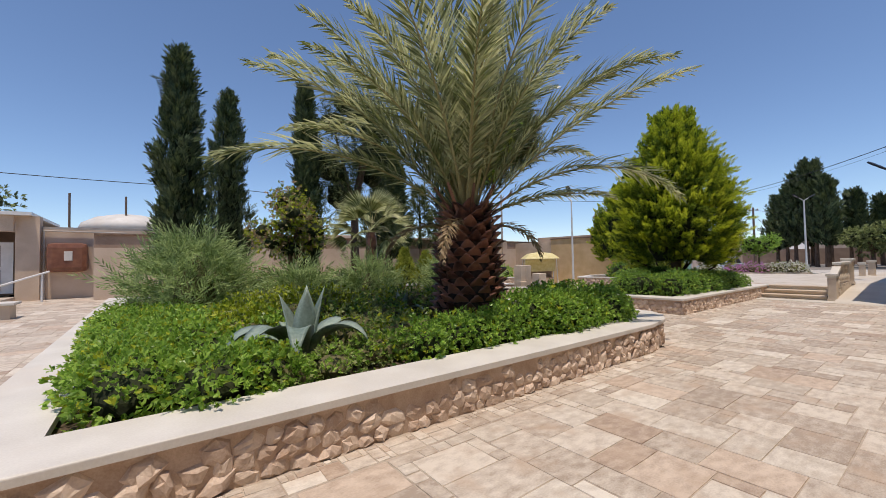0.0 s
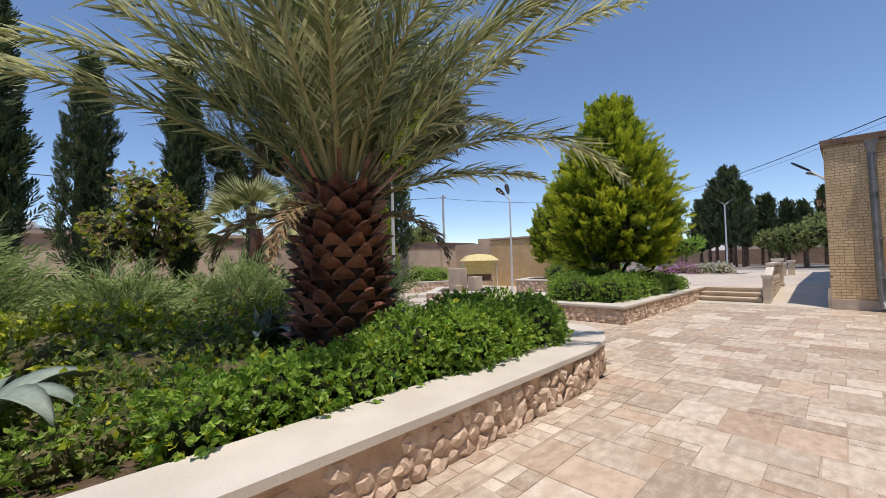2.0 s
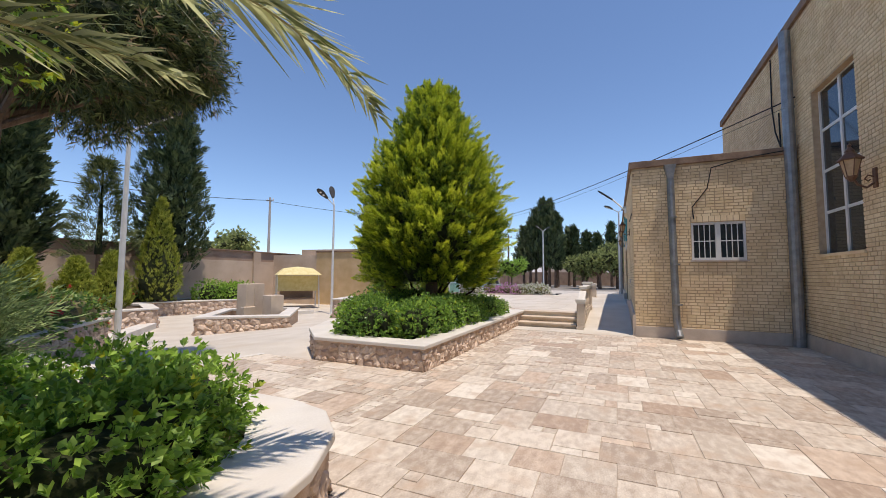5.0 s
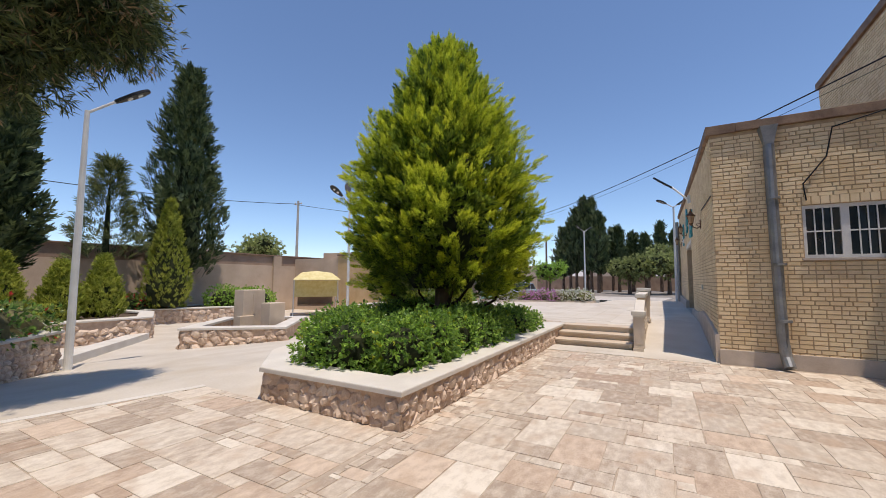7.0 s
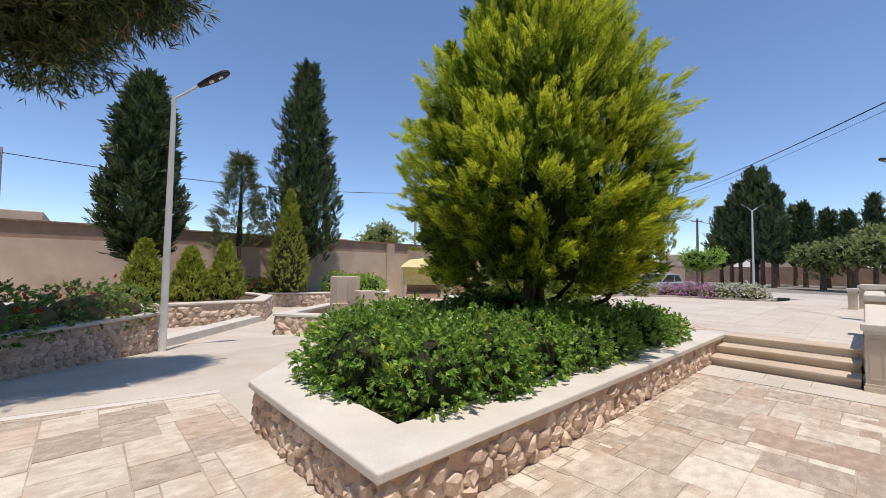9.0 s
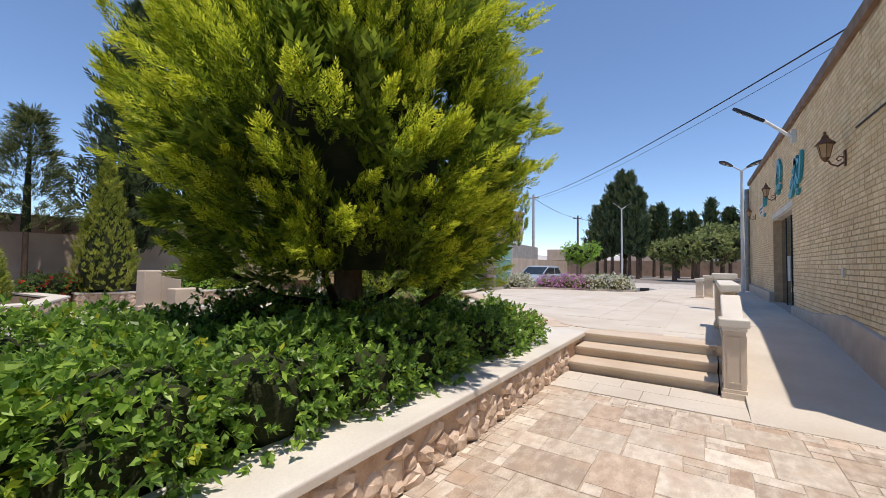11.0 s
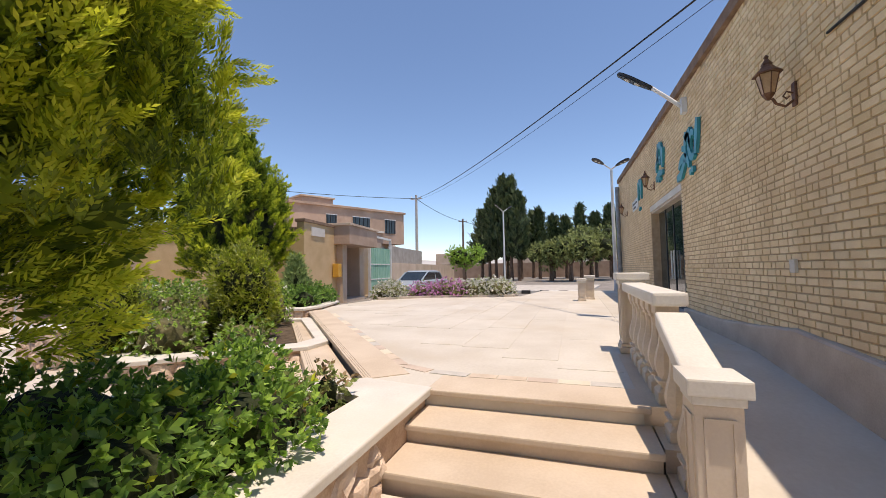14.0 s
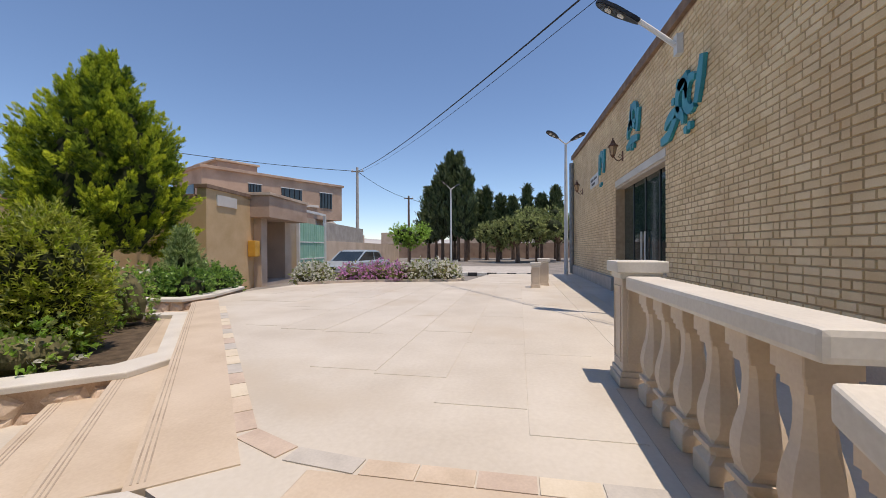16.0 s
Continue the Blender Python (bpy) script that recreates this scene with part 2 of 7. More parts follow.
def box(bm, x0, y0, z0, x1, y1, z1, bevel=0.0, m=None):
    vs = [bm.verts.new((x, y, z)) for x in (x0, x1) for y in (y0, y1) for z in (z0, z1)]
    fs = [(0, 1, 3, 2), (4, 6, 7, 5), (0, 4, 5, 1), (2, 3, 7, 6), (0, 2, 6, 4), (1, 5, 7, 3)]
    faces = [bm.faces.new([vs[i] for i in f]) for f in fs]
    geom = vs
    if bevel:
        edges = list({e for f in faces for e in f.edges})
        res = bmesh.ops.bevel(bm, geom=edges, offset=bevel, segments=2, profile=0.6, affect="EDGES")
        geom = list({v for f in res["faces"] for v in f.verts} | {v for v in vs if v.is_valid})
    if m is not None:
        bmesh.ops.transform(bm, matrix=m, verts=geom)
    return bm


def boxed(x0, y0, z0, x1, y1, z1, bevel=0.0, m=None):
    return box(bmesh.new(), x0, y0, z0, x1, y1, z1, bevel, m)


def prism(points, z0, z1, bm=None, bevel=0.0):
    """An upright block over a plan outline."""
    bm = bm or bmesh.new()
    low = [bm.verts.new((x, y, z0)) for x, y in points]
    top = [bm.verts.new((x, y, z1)) for x, y in points]
    n = len(points)
    bm.faces.new(top)
    bm.faces.new(low[::-1])
    for i in range(n):
        bm.faces.new((low[i], low[(i + 1) % n], top[(i + 1) % n], top[i]))
    if bevel:
        edges = [e for e in bm.edges if e.verts[0] in top and e.verts[1] in top]
        bmesh.ops.bevel(bm, geom=edges, offset=bevel, segments=3, profile=0.5, affect="EDGES")
    bmesh.ops.recalc_face_normals(bm, faces=bm.faces)
    return bm


def lathe(profile, n=16, bm=None, m=None):
    """A turned body: (radius, height) from bottom to top."""
    bm = bm or bmesh.new()
    rings = []
    for r, z in profile:
        rings.append([bm.verts.new((r * math.cos(2 * math.pi * i / n), r * math.sin(2 * math.pi * i / n), z)) for i in range(n)])
    for a, b in zip(rings, rings[1:]):
        for i in range(n):
            bm.faces.new((a[i], a[(i + 1) % n], b[(i + 1) % n], b[i]))
    bm.faces.new(rings[0][::-1])
    bm.faces.new(rings[-1])
    if m is not None:
        bmesh.ops.transform(bm, matrix=m, verts=[v for r in rings for v in r])
    return bm


def tube(points, radii, n=8, bm=None):
    """A round bar along points."""
    bm = bm or bmesh.new()
    pts = [Vector(p) for p in points]
    if not hasattr(radii, "__len__"):
        radii = [radii] * len(pts)
    rings = []
    for i, p in enumerate(pts):
        d = (pts[min(i + 1, len(pts) - 1)] - pts[max(i - 1, 0)]).normalized()
        u = d.orthogonal().normalized() if i == 0 else (u - d * u.dot(d)).normalized()
        v = d.cross(u)
        rings.append([bm.verts.new(p + radii[i] * (math.cos(2 * math.pi * k / n) * u + math.sin(2 * math.pi * k / n) * v)) for k in range(n)])
    for a, b in zip(rings, rings[1:]):
        for k in range(n):
            bm.faces.new((a[k], a[(k + 1) % n], b[(k + 1) % n], b[k]))
    bm.faces.new(rings[0][::-1])
    bm.faces.new(rings[-1])
    bmesh.ops.recalc_face_normals(bm, faces=bm.faces)
    return bm


def quads(name, V, mats, index=None):
    """A mesh of separate four-cornered faces; V is (n, 4, 3)."""
    n = len(V)
    me = bpy.data.meshes.new(name)
    me.vertices.add(4 * n)
    me.vertices.foreach_set("co", np.ascontiguousarray(V, dtype=np.float32).ravel())
    me.loops.add(4 * n)
    me.loops.foreach_set("vertex_index", np.arange(4 * n, dtype=np.int32))
    me.polygons.add(n)
    me.polygons.foreach_set("loop_start", np.arange(0, 4 * n, 4, dtype=np.int32))
    for m in mats:
        me.materials.append(m)
    if index is not None:
        me.polygons.foreach_set("material_index", np.asarray(index, dtype=np.int32))
    me.update(calc_edges=True)
    me.validate()
    return me


def unit(a):
    return a / np.maximum(np.linalg.norm(a, axis=-1, keepdims=True), 1e-9)


def blades(P, D, L, W, rng, droop=0.0, waist=0.45, side=None):
    """Leaf blades as folded diamonds: base, two flanks, tip. Returns (n, 4, 3)."""
    n = len(P)
    D = unit(D)
    if side is None:
        side = unit(np.cross(D, unit(rng.normal(size=(n, 3)))))
    L = np.broadcast_to(L, (n,))[:, None]
    W = np.broadcast_to(W, (n,))[:, None]
    up = np.cross(side, D)
    mid = P + D * L * waist + up * L * 0.06
    tip = P + D * L - np.array([0, 0, 1.0]) * L * droop
    return np.stack([P, mid + side * W / 2, tip, mid - side * W / 2], axis=1)


def blob_surface(blobs, n, rng, depth=0.25, floor=None):
    """n points just inside the outer skin of a union of ellipsoids, with their outward directions."""
    C = np.array([b[0:3] for b in blobs], float)
    R = np.array([b[3:6] for b in blobs], float)
    area = (R[:, 0] * R[:, 1] + R[:, 1] * R[:, 2] + R[:, 0] * R[:, 2])
    pick = rng.choice(len(blobs), size=int(n * 1.9), p=area / area.sum())
    d = unit(rng.normal(size=(len(pick), 3)))
    s = 1 - depth * rng.random(len(pick)) ** 2
    P = C[pick] + d * R[pick] * s[:, None]
    keep = np.ones(len(P), bool)
    for c, r in zip(C, R):
        keep &= (((P - c) / (r * (1 - depth))) ** 2).sum(1) > 0.98
    if floor is not None:
        keep &= P[:, 2] > floor
    P, d, pick = P[keep][:n], d[keep][:n], pick[keep][:n]
    return P, unit(d / R[pick])


def blob_core(blobs, shrink, floor=None):
    bm = bmesh.new()
    for x, y, z, a, b, c in blobs:
        r = bmesh.ops.create_icosphere(bm, subdivisions=2, radius=1.0)
        for v in r["verts"]:
            k = shrink * (0.92 + 0.22 * noise.noise(v.co * 2.5 + Vector((x, y, z))))
            v.co = Vector((x + v.co.x * a * k, y + v.co.y * b * k, z + v.co.z * c * k))
            if floor is not None:
                v.co.z = max(v.co.z, floor)
    return bm


def leaf_mass(name, blobs, count, length, width, mats, seed, shares=None, floor=None, up=0.3, depth=0.25, whorl=5):
    """Leaves in small rosettes on the skin of overlapping clumps."""
    rng = np.random.default_rng(seed)
    P, N = blob_surface(blobs, count // whorl, rng, depth, floor)
    n = len(P)
    P = P + N * (rng.random(n) ** 2.2 * length * 2.0)[:, None]
    S = unit(N + 0.55 * rng.normal(size=N.shape) + np.array([0, 0, up]))
    side = unit(np.cross(S, unit(rng.normal(size=(n, 3)))))
    other = np.cross(S, side)
    tint = rng.choice(len(mats), size=n, p=shares) if shares else np.zeros(n, int)
    size = rng.uniform(0.7, 1.25, n)
    V, idx = [], []
    for k in range(whorl):
        a = 2.4 * k + 0.4 * rng.normal(size=n)
        tilt = (0.35 + 0.85 * k / whorl + 0.15 * rng.normal(size=n))[:, None]
        D = unit(S + (np.cos(a)[:, None] * side + np.sin(a)[:, None] * other) * tilt)
        V.append(blades(P - S * (0.12 * length * k), D, length * size * rng.uniform(0.75, 1.2, n), width * size * rng.uniform(0.8, 1.2, n), rng, 0.12, side=unit(np.cross(D, S) + 0.25 * rng.normal(size=(n, 3)))))
        idx.append(np.where(rng.random(n) < 0.8, tint, rng.permutation(tint)))
    return quads(name, np.concatenate(V), mats, np.concatenate(idx) if shares else None)


def slab_verts(x0, y0, x1, y1, z, g, e):
    a, b, c, d = x0 + g, y0 + g, x1 - g, y1 - g
    return [(a + e, b + e, z), (c - e, b + e, z), (c - e, d - e, z), (a + e, d - e, z), (a, b, z - 0.012), (c, b, z - 0.012), (c, d, z - 0.012), (a, d, z - 0.012)]


# ---- plan ----
CAP_Z = 0.45                     # top of the planters' coping
DECK_Z = 0.40                    # the upper terrace
WALL_Y = 1.20                    # long face of the low brick building
FRONT_X = 16.75                  # its short face
TALL_Y = -2.20                   # face of the tall brick hall

# ground to the horizon, with the dip of the inner court
def dip(x, y):
    """How far the inner court lies below the front paving."""
    if x > 28.65 or y > 24.35:
        return 0.0
    return -0.48 * min(max((y - 8.7) / 5.6, 0.0), 1.0) * min(max((x - 5.0) / 3.0, 0.0), 1.0)


def sink(bm, top):
    for axis, cuts in ((0, (5.0, 8.0, 28.6, 28.7)), (1, (8.7, 14.3, 24.3, 24.4))):
        for c in cuts:
            no = Vector((1, 0, 0)) if axis == 0 else Vector((0, 1, 0))
            bmesh.ops.bisect_plane(bm, geom=bm.verts[:] + bm.edges[:] + bm.faces[:], plane_co=no * c, plane_no=no)
    for v in bm.verts:
        if v.co.z > top - 0.001:
            v.co.z += dip(v.co.x, v.co.y)
    return bm


bm = bmesh.new()
bmesh.ops.create_grid(bm, x_segments=2, y_segments=2, size=900)
for v in bm.verts:
    v.co.z = -0.06
solid("ground", sink(bm, -0.06), M_GROUND, "dry beige earth reaching to the horizon", "ground", kind="structure")


def arc(cx, cy, r, a0, a1, n):
    return [(cx + r * math.cos(radians(a0 + (a1 - a0) * i / n)), cy + r * math.sin(radians(a0 + (a1 - a0) * i / n))) for i in range(n + 1)]


def inset(points, d):
    """The outline moved inwards by d (counter-clockwise outlines)."""
    out = []
    n = len(points)
    for i in range(n):
        a, b, c = Vector(points[i - 1]), Vector(points[i]), Vector(points[(i + 1) % n])
        u, v = (b - a).normalized(), (c - b).normalized()
        nu, nv = Vector((-u.y, u.x)), Vector((-v.y, v.x))
        k = (nu + nv)
        k = k / max(k.dot(nu), 0.35)
        out.append((b.x + k.x * d, b.y + k.y * d))
    return out


def ring_slab(outer, inner, z0, z1, bevel=0.0, bm=None):
    bm = bm or bmesh.new()
    n = len(outer)
    lo, li = [bm.verts.new((x, y, z0)) for x, y in outer], [bm.verts.new((x, y, z0)) for x, y in inner]
    to, ti = [bm.verts.new((x, y, z1)) for x, y in outer], [bm.verts.new((x, y, z1)) for x, y in inner]
    for i in range(n):
        j = (i + 1) % n
        bm.faces.new((to[i], to[j], ti[j], ti[i]))
        bm.faces.new((lo[j], lo[i], li[i], li[j]))
        bm.faces.new((lo[i], lo[j], to[j], to[i]))
        bm.faces.new((ti[i], ti[j], li[j], li[i]))
    if bevel:
        es = [e for e in bm.edges if (e.verts[0] in to and e.verts[1] in to)]
        bmesh.ops.bevel(bm, geom=es, offset=bevel, segments=3, profile=0.5, affect="EDGES")
    bmesh.ops.recalc_face_normals(bm, faces=bm.faces)
    return bm


STONE_MESHES = []


def stone_shapes():
    rng = random.Random(5)
    for k in range(18):
        bm = bmesh.new()
        n = rng.choice((5, 6, 6, 7))
        outer, ridge, crest = [], [], []
        for i in range(n):
            a = 2 * math.pi * (i + rng.uniform(-0.3, 0.3)) / n
            r = rng.uniform(0.40, 0.56)
            x, z = r * math.cos(a), r * math.sin(a)
            outer.append(bm.verts.new((x, 0.02, z)))
            q = rng.uniform(0.70, 0.92)
            ridge.append(bm.verts.new((x * q, -rng.uniform(0.10, 0.26), z * q)))
            q = rng.uniform(0.25, 0.55)
            crest.append(bm.verts.new((x * q + rng.uniform(-0.08, 0.08), -rng.uniform(0.18, 0.44), z * q + rng.uniform(-0.08, 0.08))))
        for i in range(n):
            j = (i + 1) % n
            bm.faces.new((outer[i], outer[j], ridge[j], ridge[i]))
            bm.faces.new((ridge[i], ridge[j], crest[i]))
            bm.faces.new((ridge[j], crest[j], crest[i]))
        bm.faces.new(crest)
        bmesh.ops.recalc_face_normals(bm, faces=bm.faces)
        if sum(f.normal.y * f.calc_area() for f in bm.faces) > 0:
            bmesh.ops.reverse_faces(bm, faces=bm.faces)
        STONE_MESHES.append(mesh_of(bm, "stone"))


stone_shapes()


def stone_places(a, b, z0, z1, size, seed):
    """Poses of rough stones that face a wall from a to b (its outside to the right of the way)."""
    rng = random.Random(seed)
    a, b = Vector(a), Vector(b)
    length = (b - a).length
    d = (b - a) / length
    ang = math.degrees(math.atan2(d.y, d.x))
    rows = max(1, round((z1 - z0) / (size * 0.78)))
    h = (z1 - z0) / rows
    out = []
    for r in range(rows):
        x = rng.uniform(-0.3, 0.3) * size
        while x < length:
            w = size * rng.uniform(0.75, 1.5)
            c = x + w / 2
            if 0.02 < c < length - 0.02:
                p = a + d * c
                z = z0 + (r + 0.5) * h + rng.uniform(-0.12, 0.12) * h
                if r == rows - 1 and rng.random() < 0.25:
                    x += w
                    continue
                sc = Matrix.Diagonal((w * rng.uniform(1.15, 1.4), size * rng.uniform(0.5, 1.1) * 0.85, h * rng.uniform(1.3, 1.75), 1))
                out.append(pose(p.x, p.y, z, 0, 0, ang) @ pose(0, 0, 0, 0, rng.uniform(-40, 40), 0) @ sc)
            x += w
    return out


LATE_STONES = []          # (parent, poses): single stones are linked at the end of the file


def stones_joined(name, parent, poses, seed, material):
    rng = random.Random(seed)
    V, F = [], []
    for m in poses:
        me = rng.choice(STONE_MESHES)
        base = len(V)
        V += [tuple(m @ v.co) for v in me.vertices]
        F += [[base + i for i in p.vertices] for p in me.polygons]
    me = bpy.data.meshes.new(name)
    me.from_pydata(V, [], F)
    me.update()
    return tagged(part(name, me, material, parent), kind="stuff")


def planter(name, outline, label, faces_near, faces_far, cap_w=0.42, wall_t=0.30, z_cap=CAP_Z, stone=0.15, seed=1, soil_z=None, z0=-0.05, jointed=True):
    """A raised bed: stone-faced wall, coping and soil. outline is counter-clockwise, on the wall's face."""
    t = thing(name, None, label, "planter")
    part("wall", ring_slab(outline, inset(outline, wall_t), z0, z_cap - 0.06), M_MORTAR, t, "mortar bed behind the rubble facing")
    part("coping", ring_slab(inset(outline, -0.05), inset(outline, cap_w), z_cap - 0.06, z_cap, 0.018), M_CAP, t, "white limestone coping with rounded edges")
    part("soil", prism(inset(outline, wall_t - 0.02), z0, (z_cap - 0.1) if soil_z is None else soil_z), M_SOIL, t, "dark planting soil")
    for k, (a, b) in enumerate(faces_near):
        LATE_STONES.append((t, stone_places(a, b, -0.02, z_cap - 0.115, stone, seed * 31 + k)))
    far = []
    for k, (a, b) in enumerate(faces_far):
        far += stone_places(a, b, z0 + 0.03, z_cap - 0.115, stone, seed * 57 + k)
    if far:
        stones_joined("stone_facing", t, far, seed, M_STONE_FAR)
    return t


# planter with the palm: long straight front, rounded east end
P1 = [(-1.05, 3.06), (1.5, 3.06), (4.0, 3.06), (6.5, 3.10), (7.15, 3.22), (7.62, 3.45), (7.92, 3.78), (8.02, 4.2), (8.02, 10.2), (11.05, 13.2), (10.95, 14.6), (8.5, 17.6), (-1.05, 17.6)]
planter("garden_planter", P1, "long stone-faced garden planter with white coping", [((-1.05, 3.06), (6.5, 3.08)), ((6.5, 3.09), (7.15, 3.22)), ((7.15, 3.22), (7.62, 3.45)), ((7.62, 3.45), (7.92, 3.78)), ((7.92, 3.78), (8.02, 4.2))], [((8.02, 4.2), (8.02, 10.2)), ((8.02, 10.2), (11.05, 13.2)), ((11.05, 13.2), (10.95, 14.6))], seed=1, cap_w=0.52, z0=-0.5)
# planter with the golden conifer
P2 = [(11.05, 4.45), (18.25, 4.45), (18.36, 5.08), (17.6, 6.6), (16.2, 7.9), (13.2, 8.1), (11.9, 7.5), (11.05, 6.6)]
planter("corner_planter", P2, "stone-faced corner planter with white limestone coping", [((11.05, 4.45), (17.45, 4.45)), ((11.05, 6.6), (11.05, 4.45))], [((13.2, 8.1), (11.9, 7.5)), ((11.9, 7.5), (11.05, 6.6)), ((16.2, 7.9), (13.2, 8.1))], seed=2, z_cap=0.42)

# terrace, its steps, ramp
DECK = [(18.28, 2.78), (18.28, 4.6), (18.45, 5.05), (23.75, 9.8), (25.6, 10.05), (28.5, 9.7), (29.4, 5.1), (33.0, 4.6), (33.0, 1.25), (20.6, 1.25), (20.6, 2.5)]
solid("terrace", prism(DECK, -0.05, DECK_Z - 0.004), M_SLAB, "raised terrace of pale limestone slabs", "terrace", kind="structure")


def steps_front():
    t = thing("steps", None, "three sandstone steps up to the terrace", "steps", kind="structure")
    for k in range(3):
        x = 17.42 + 0.42 * k
        z = DECK_Z / 3 * (k + 1)
        part("riser", boxed(x + 0.03, 2.74, -0.05, x + 0.5, 4.45, z - 0.045), M_STEP, t)
        part("tread", boxed(x - 0.01, 2.73, z - 0.045, x + 0.46, 4.448, z + 0.003, 0.012), M_STEP, t, "honed sandstone tread with rounded nosing")
    return t


steps_front()

# ---- ramp beside the building ----
bm = bmesh.new()
for y0, y1 in ((1.22, 2.5),):
    v = [bm.verts.new(p) for p in ((16.62, y0, 0.002), (16.62, y1, 0.002), (20.6, y1, DECK_Z), (20.6, y0, DECK_Z), (16.62, y0, -0.06), (16.62, y1, -0.06), (20.6, y1, -0.06), (20.6, y0, -0.06))]
    for f in ((0, 1, 2, 3), (7, 6, 5, 4), (0, 4, 5, 1), (1, 5, 6, 2), (2, 6, 7, 3), (3, 7, 4, 0)):
        bm.faces.new([v[i] for i in f])
bmesh.ops.recalc_face_normals(bm, faces=bm.faces)
solid("ramp", bm, M_SLAB, "smooth pale stone ramp beside the brick wall", "ramp", kind="structure")


# ---- brick buildings ----
def top_low(x):
    return 4.36 + 0.045 * (x - FRONT_X)


def brick_boxes(spans, course=0.0755, long=0.19, proud=0.012, gap=0.012, seed=3):
    """Brick places (x0, z0, x1, z1) along a face. spans(z0, z1) gives the free stretches of a course."""
    rng = random.Random(seed)
    out = []
    z, row = 0.0, 0
    while z < 7.6:
        for a, b in spans(z, z + course):
            x = a - (long / 2 if row % 2 else 0) * rng.choice((1, 1, 0.5))
            while x < b:
                w = long if rng.random() < 0.72 else long / 2
                x0, x1 = max(x, a), min(x + w, b)
                if x1 - x0 > 0.05:
                    out.append((x0, z, x1 - gap, z + course - gap))
                x += w
        z += course
        row += 1
    return out


BRICK_FACES = ((0, 1, 2, 3), (0, 4, 5, 1), (1, 5, 6, 2), (2, 6, 7, 3), (3, 7, 4, 0))


def bricks_joined(name, parent, places, to_world, proud, seed, material):
    rng = np.random.default_rng(seed)
    A = np.array(places)
    n = len(A)
    d = proud * rng.uniform(0.85, 1.15, n)
    x0, z0, x1, z1 = A.T
    e = 0.004
    V = np.zeros((n, 8, 3))
    for k, (x, z) in enumerate(((x0 + e, z0 + e), (x1 - e, z0 + e), (x1 - e, z1 - e), (x0 + e, z1 - e))):
        V[:, k] = np.stack([x, -d, z], 1)
    for k, (x, z) in enumerate(((x0, z0), (x1, z0), (x1, z1), (x0, z1))):
        V[:, 4 + k] = np.stack([x, np.full(n, 0.004), z], 1)
    M = np.array(to_world)
    W = V.reshape(-1, 3) @ M[:3, :3].T + M[:3, 3]
    F = (np.array(BRICK_FACES)[None] + 8 * np.arange(n)[:, None, None]).reshape(-1)
    me = bpy.data.meshes.new(name)
    me.vertices.add(8 * n)
    me.vertices.foreach_set("co", W.astype(np.float32).ravel())
    me.loops.add(20 * n)
    me.loops.foreach_set("vertex_index", F.astype(np.int32))
    me.polygons.add(5 * n)
    me.polygons.foreach_set("loop_start", np.arange(0, 20 * n, 4, dtype=np.int32))
    me.update(calc_edges=True)
    me.shade_flat()
    return tagged(part(name, me, material, parent), kind="stuff")


LATE_BRICKS = []


def minus(a, b, holes, z0, z1):
    """The stretch a..b without the holes (x0, x1, za, zb) that the course z0..z1 meets."""
    runs = [(a, b)]
    for h0, h1, za, zb in holes:
        if z1 > za + 0.03 and z0 < zb - 0.03:
            nxt = []
            for p, q in runs:
                if h1 <= p or h0 >= q:
                    nxt.append((p, q))
                else:
                    if h0 > p:
                        nxt.append((p, h0))
                    if h1 < q:
                        nxt.append((h1, q))
            runs = nxt
    return runs


LOW_END = 34.5
DOOR = (23.75, 27.0, 0.0, 2.86)
wall = thing("wall_north", None, "long shaded yellow brick wall with recessed joints", "wall", kind="structure")


def low_piece(x0, x1, z0, z1=None):
    bm = bmesh.new()
    a = [(x0, WALL_Y, z0), (x1, WALL_Y, z0), (x1, WALL_Y, z1 or top_low(x1)), (x0, WALL_Y, z1 or top_low(x0))]
    f = [bm.verts.new(p) for p in a]
    g = [bm.verts.new((p[0], WALL_Y - 0.35, p[2])) for p in a]
    bm.faces.new(f)
    bm.faces.new(g[::-1])
    for i in range(4):
        bm.faces.new((f[i], g[i], g[(i + 1) % 4], f[(i + 1) % 4]))
    bmesh.ops.recalc_face_normals(bm, faces=bm.faces)
    return bm


part("wall_panel", low_piece(FRONT_X, DOOR[0], -0.05), M_BJOINT, wall)
part("wall_panel", low_piece(DOOR[0], DOOR[1], DOOR[3] + 0.14), M_BJOINT, wall)
part("wall_panel", low_piece(DOOR[1], LOW_END, -0.05), M_BJOINT, wall)
part("lintel", boxed(DOOR[0] - 0.02, WALL_Y - 0.33, DOOR[3], DOOR[1] + 0.02, WALL_Y + 0.02, DOOR[3] + 0.14, 0.008), M_CAP, wall, "white stone door lintel")
bm = bmesh.new()
vs = []
for x, dy0, dy1, h in ((FRONT_X - 0.06, -0.4, 0.07, 0), (LOW_END + 0.05, -0.4, 0.07, 0)):
    z = top_low(x)
    vs.append([bm.verts.new((x, WALL_Y + dy0, z)), bm.verts.new((x, WALL_Y + dy1, z)), bm.verts.new((x, WALL_Y + dy1, z + 0.17)), bm.verts.new((x, WALL_Y + dy0, z + 0.17))])
for i in range(4):
    bm.faces.new((vs[0][i], vs[0][(i + 1) % 4], vs[1][(i + 1) % 4], vs[1][i]))
bm.faces.new(vs[0][::-1])
bm.faces.new(vs[1])
bmesh.ops.recalc_face_normals(bm, faces=bm.faces)
part("roof_edge", bm, M_COPING, wall, "weathered brown roof edge")

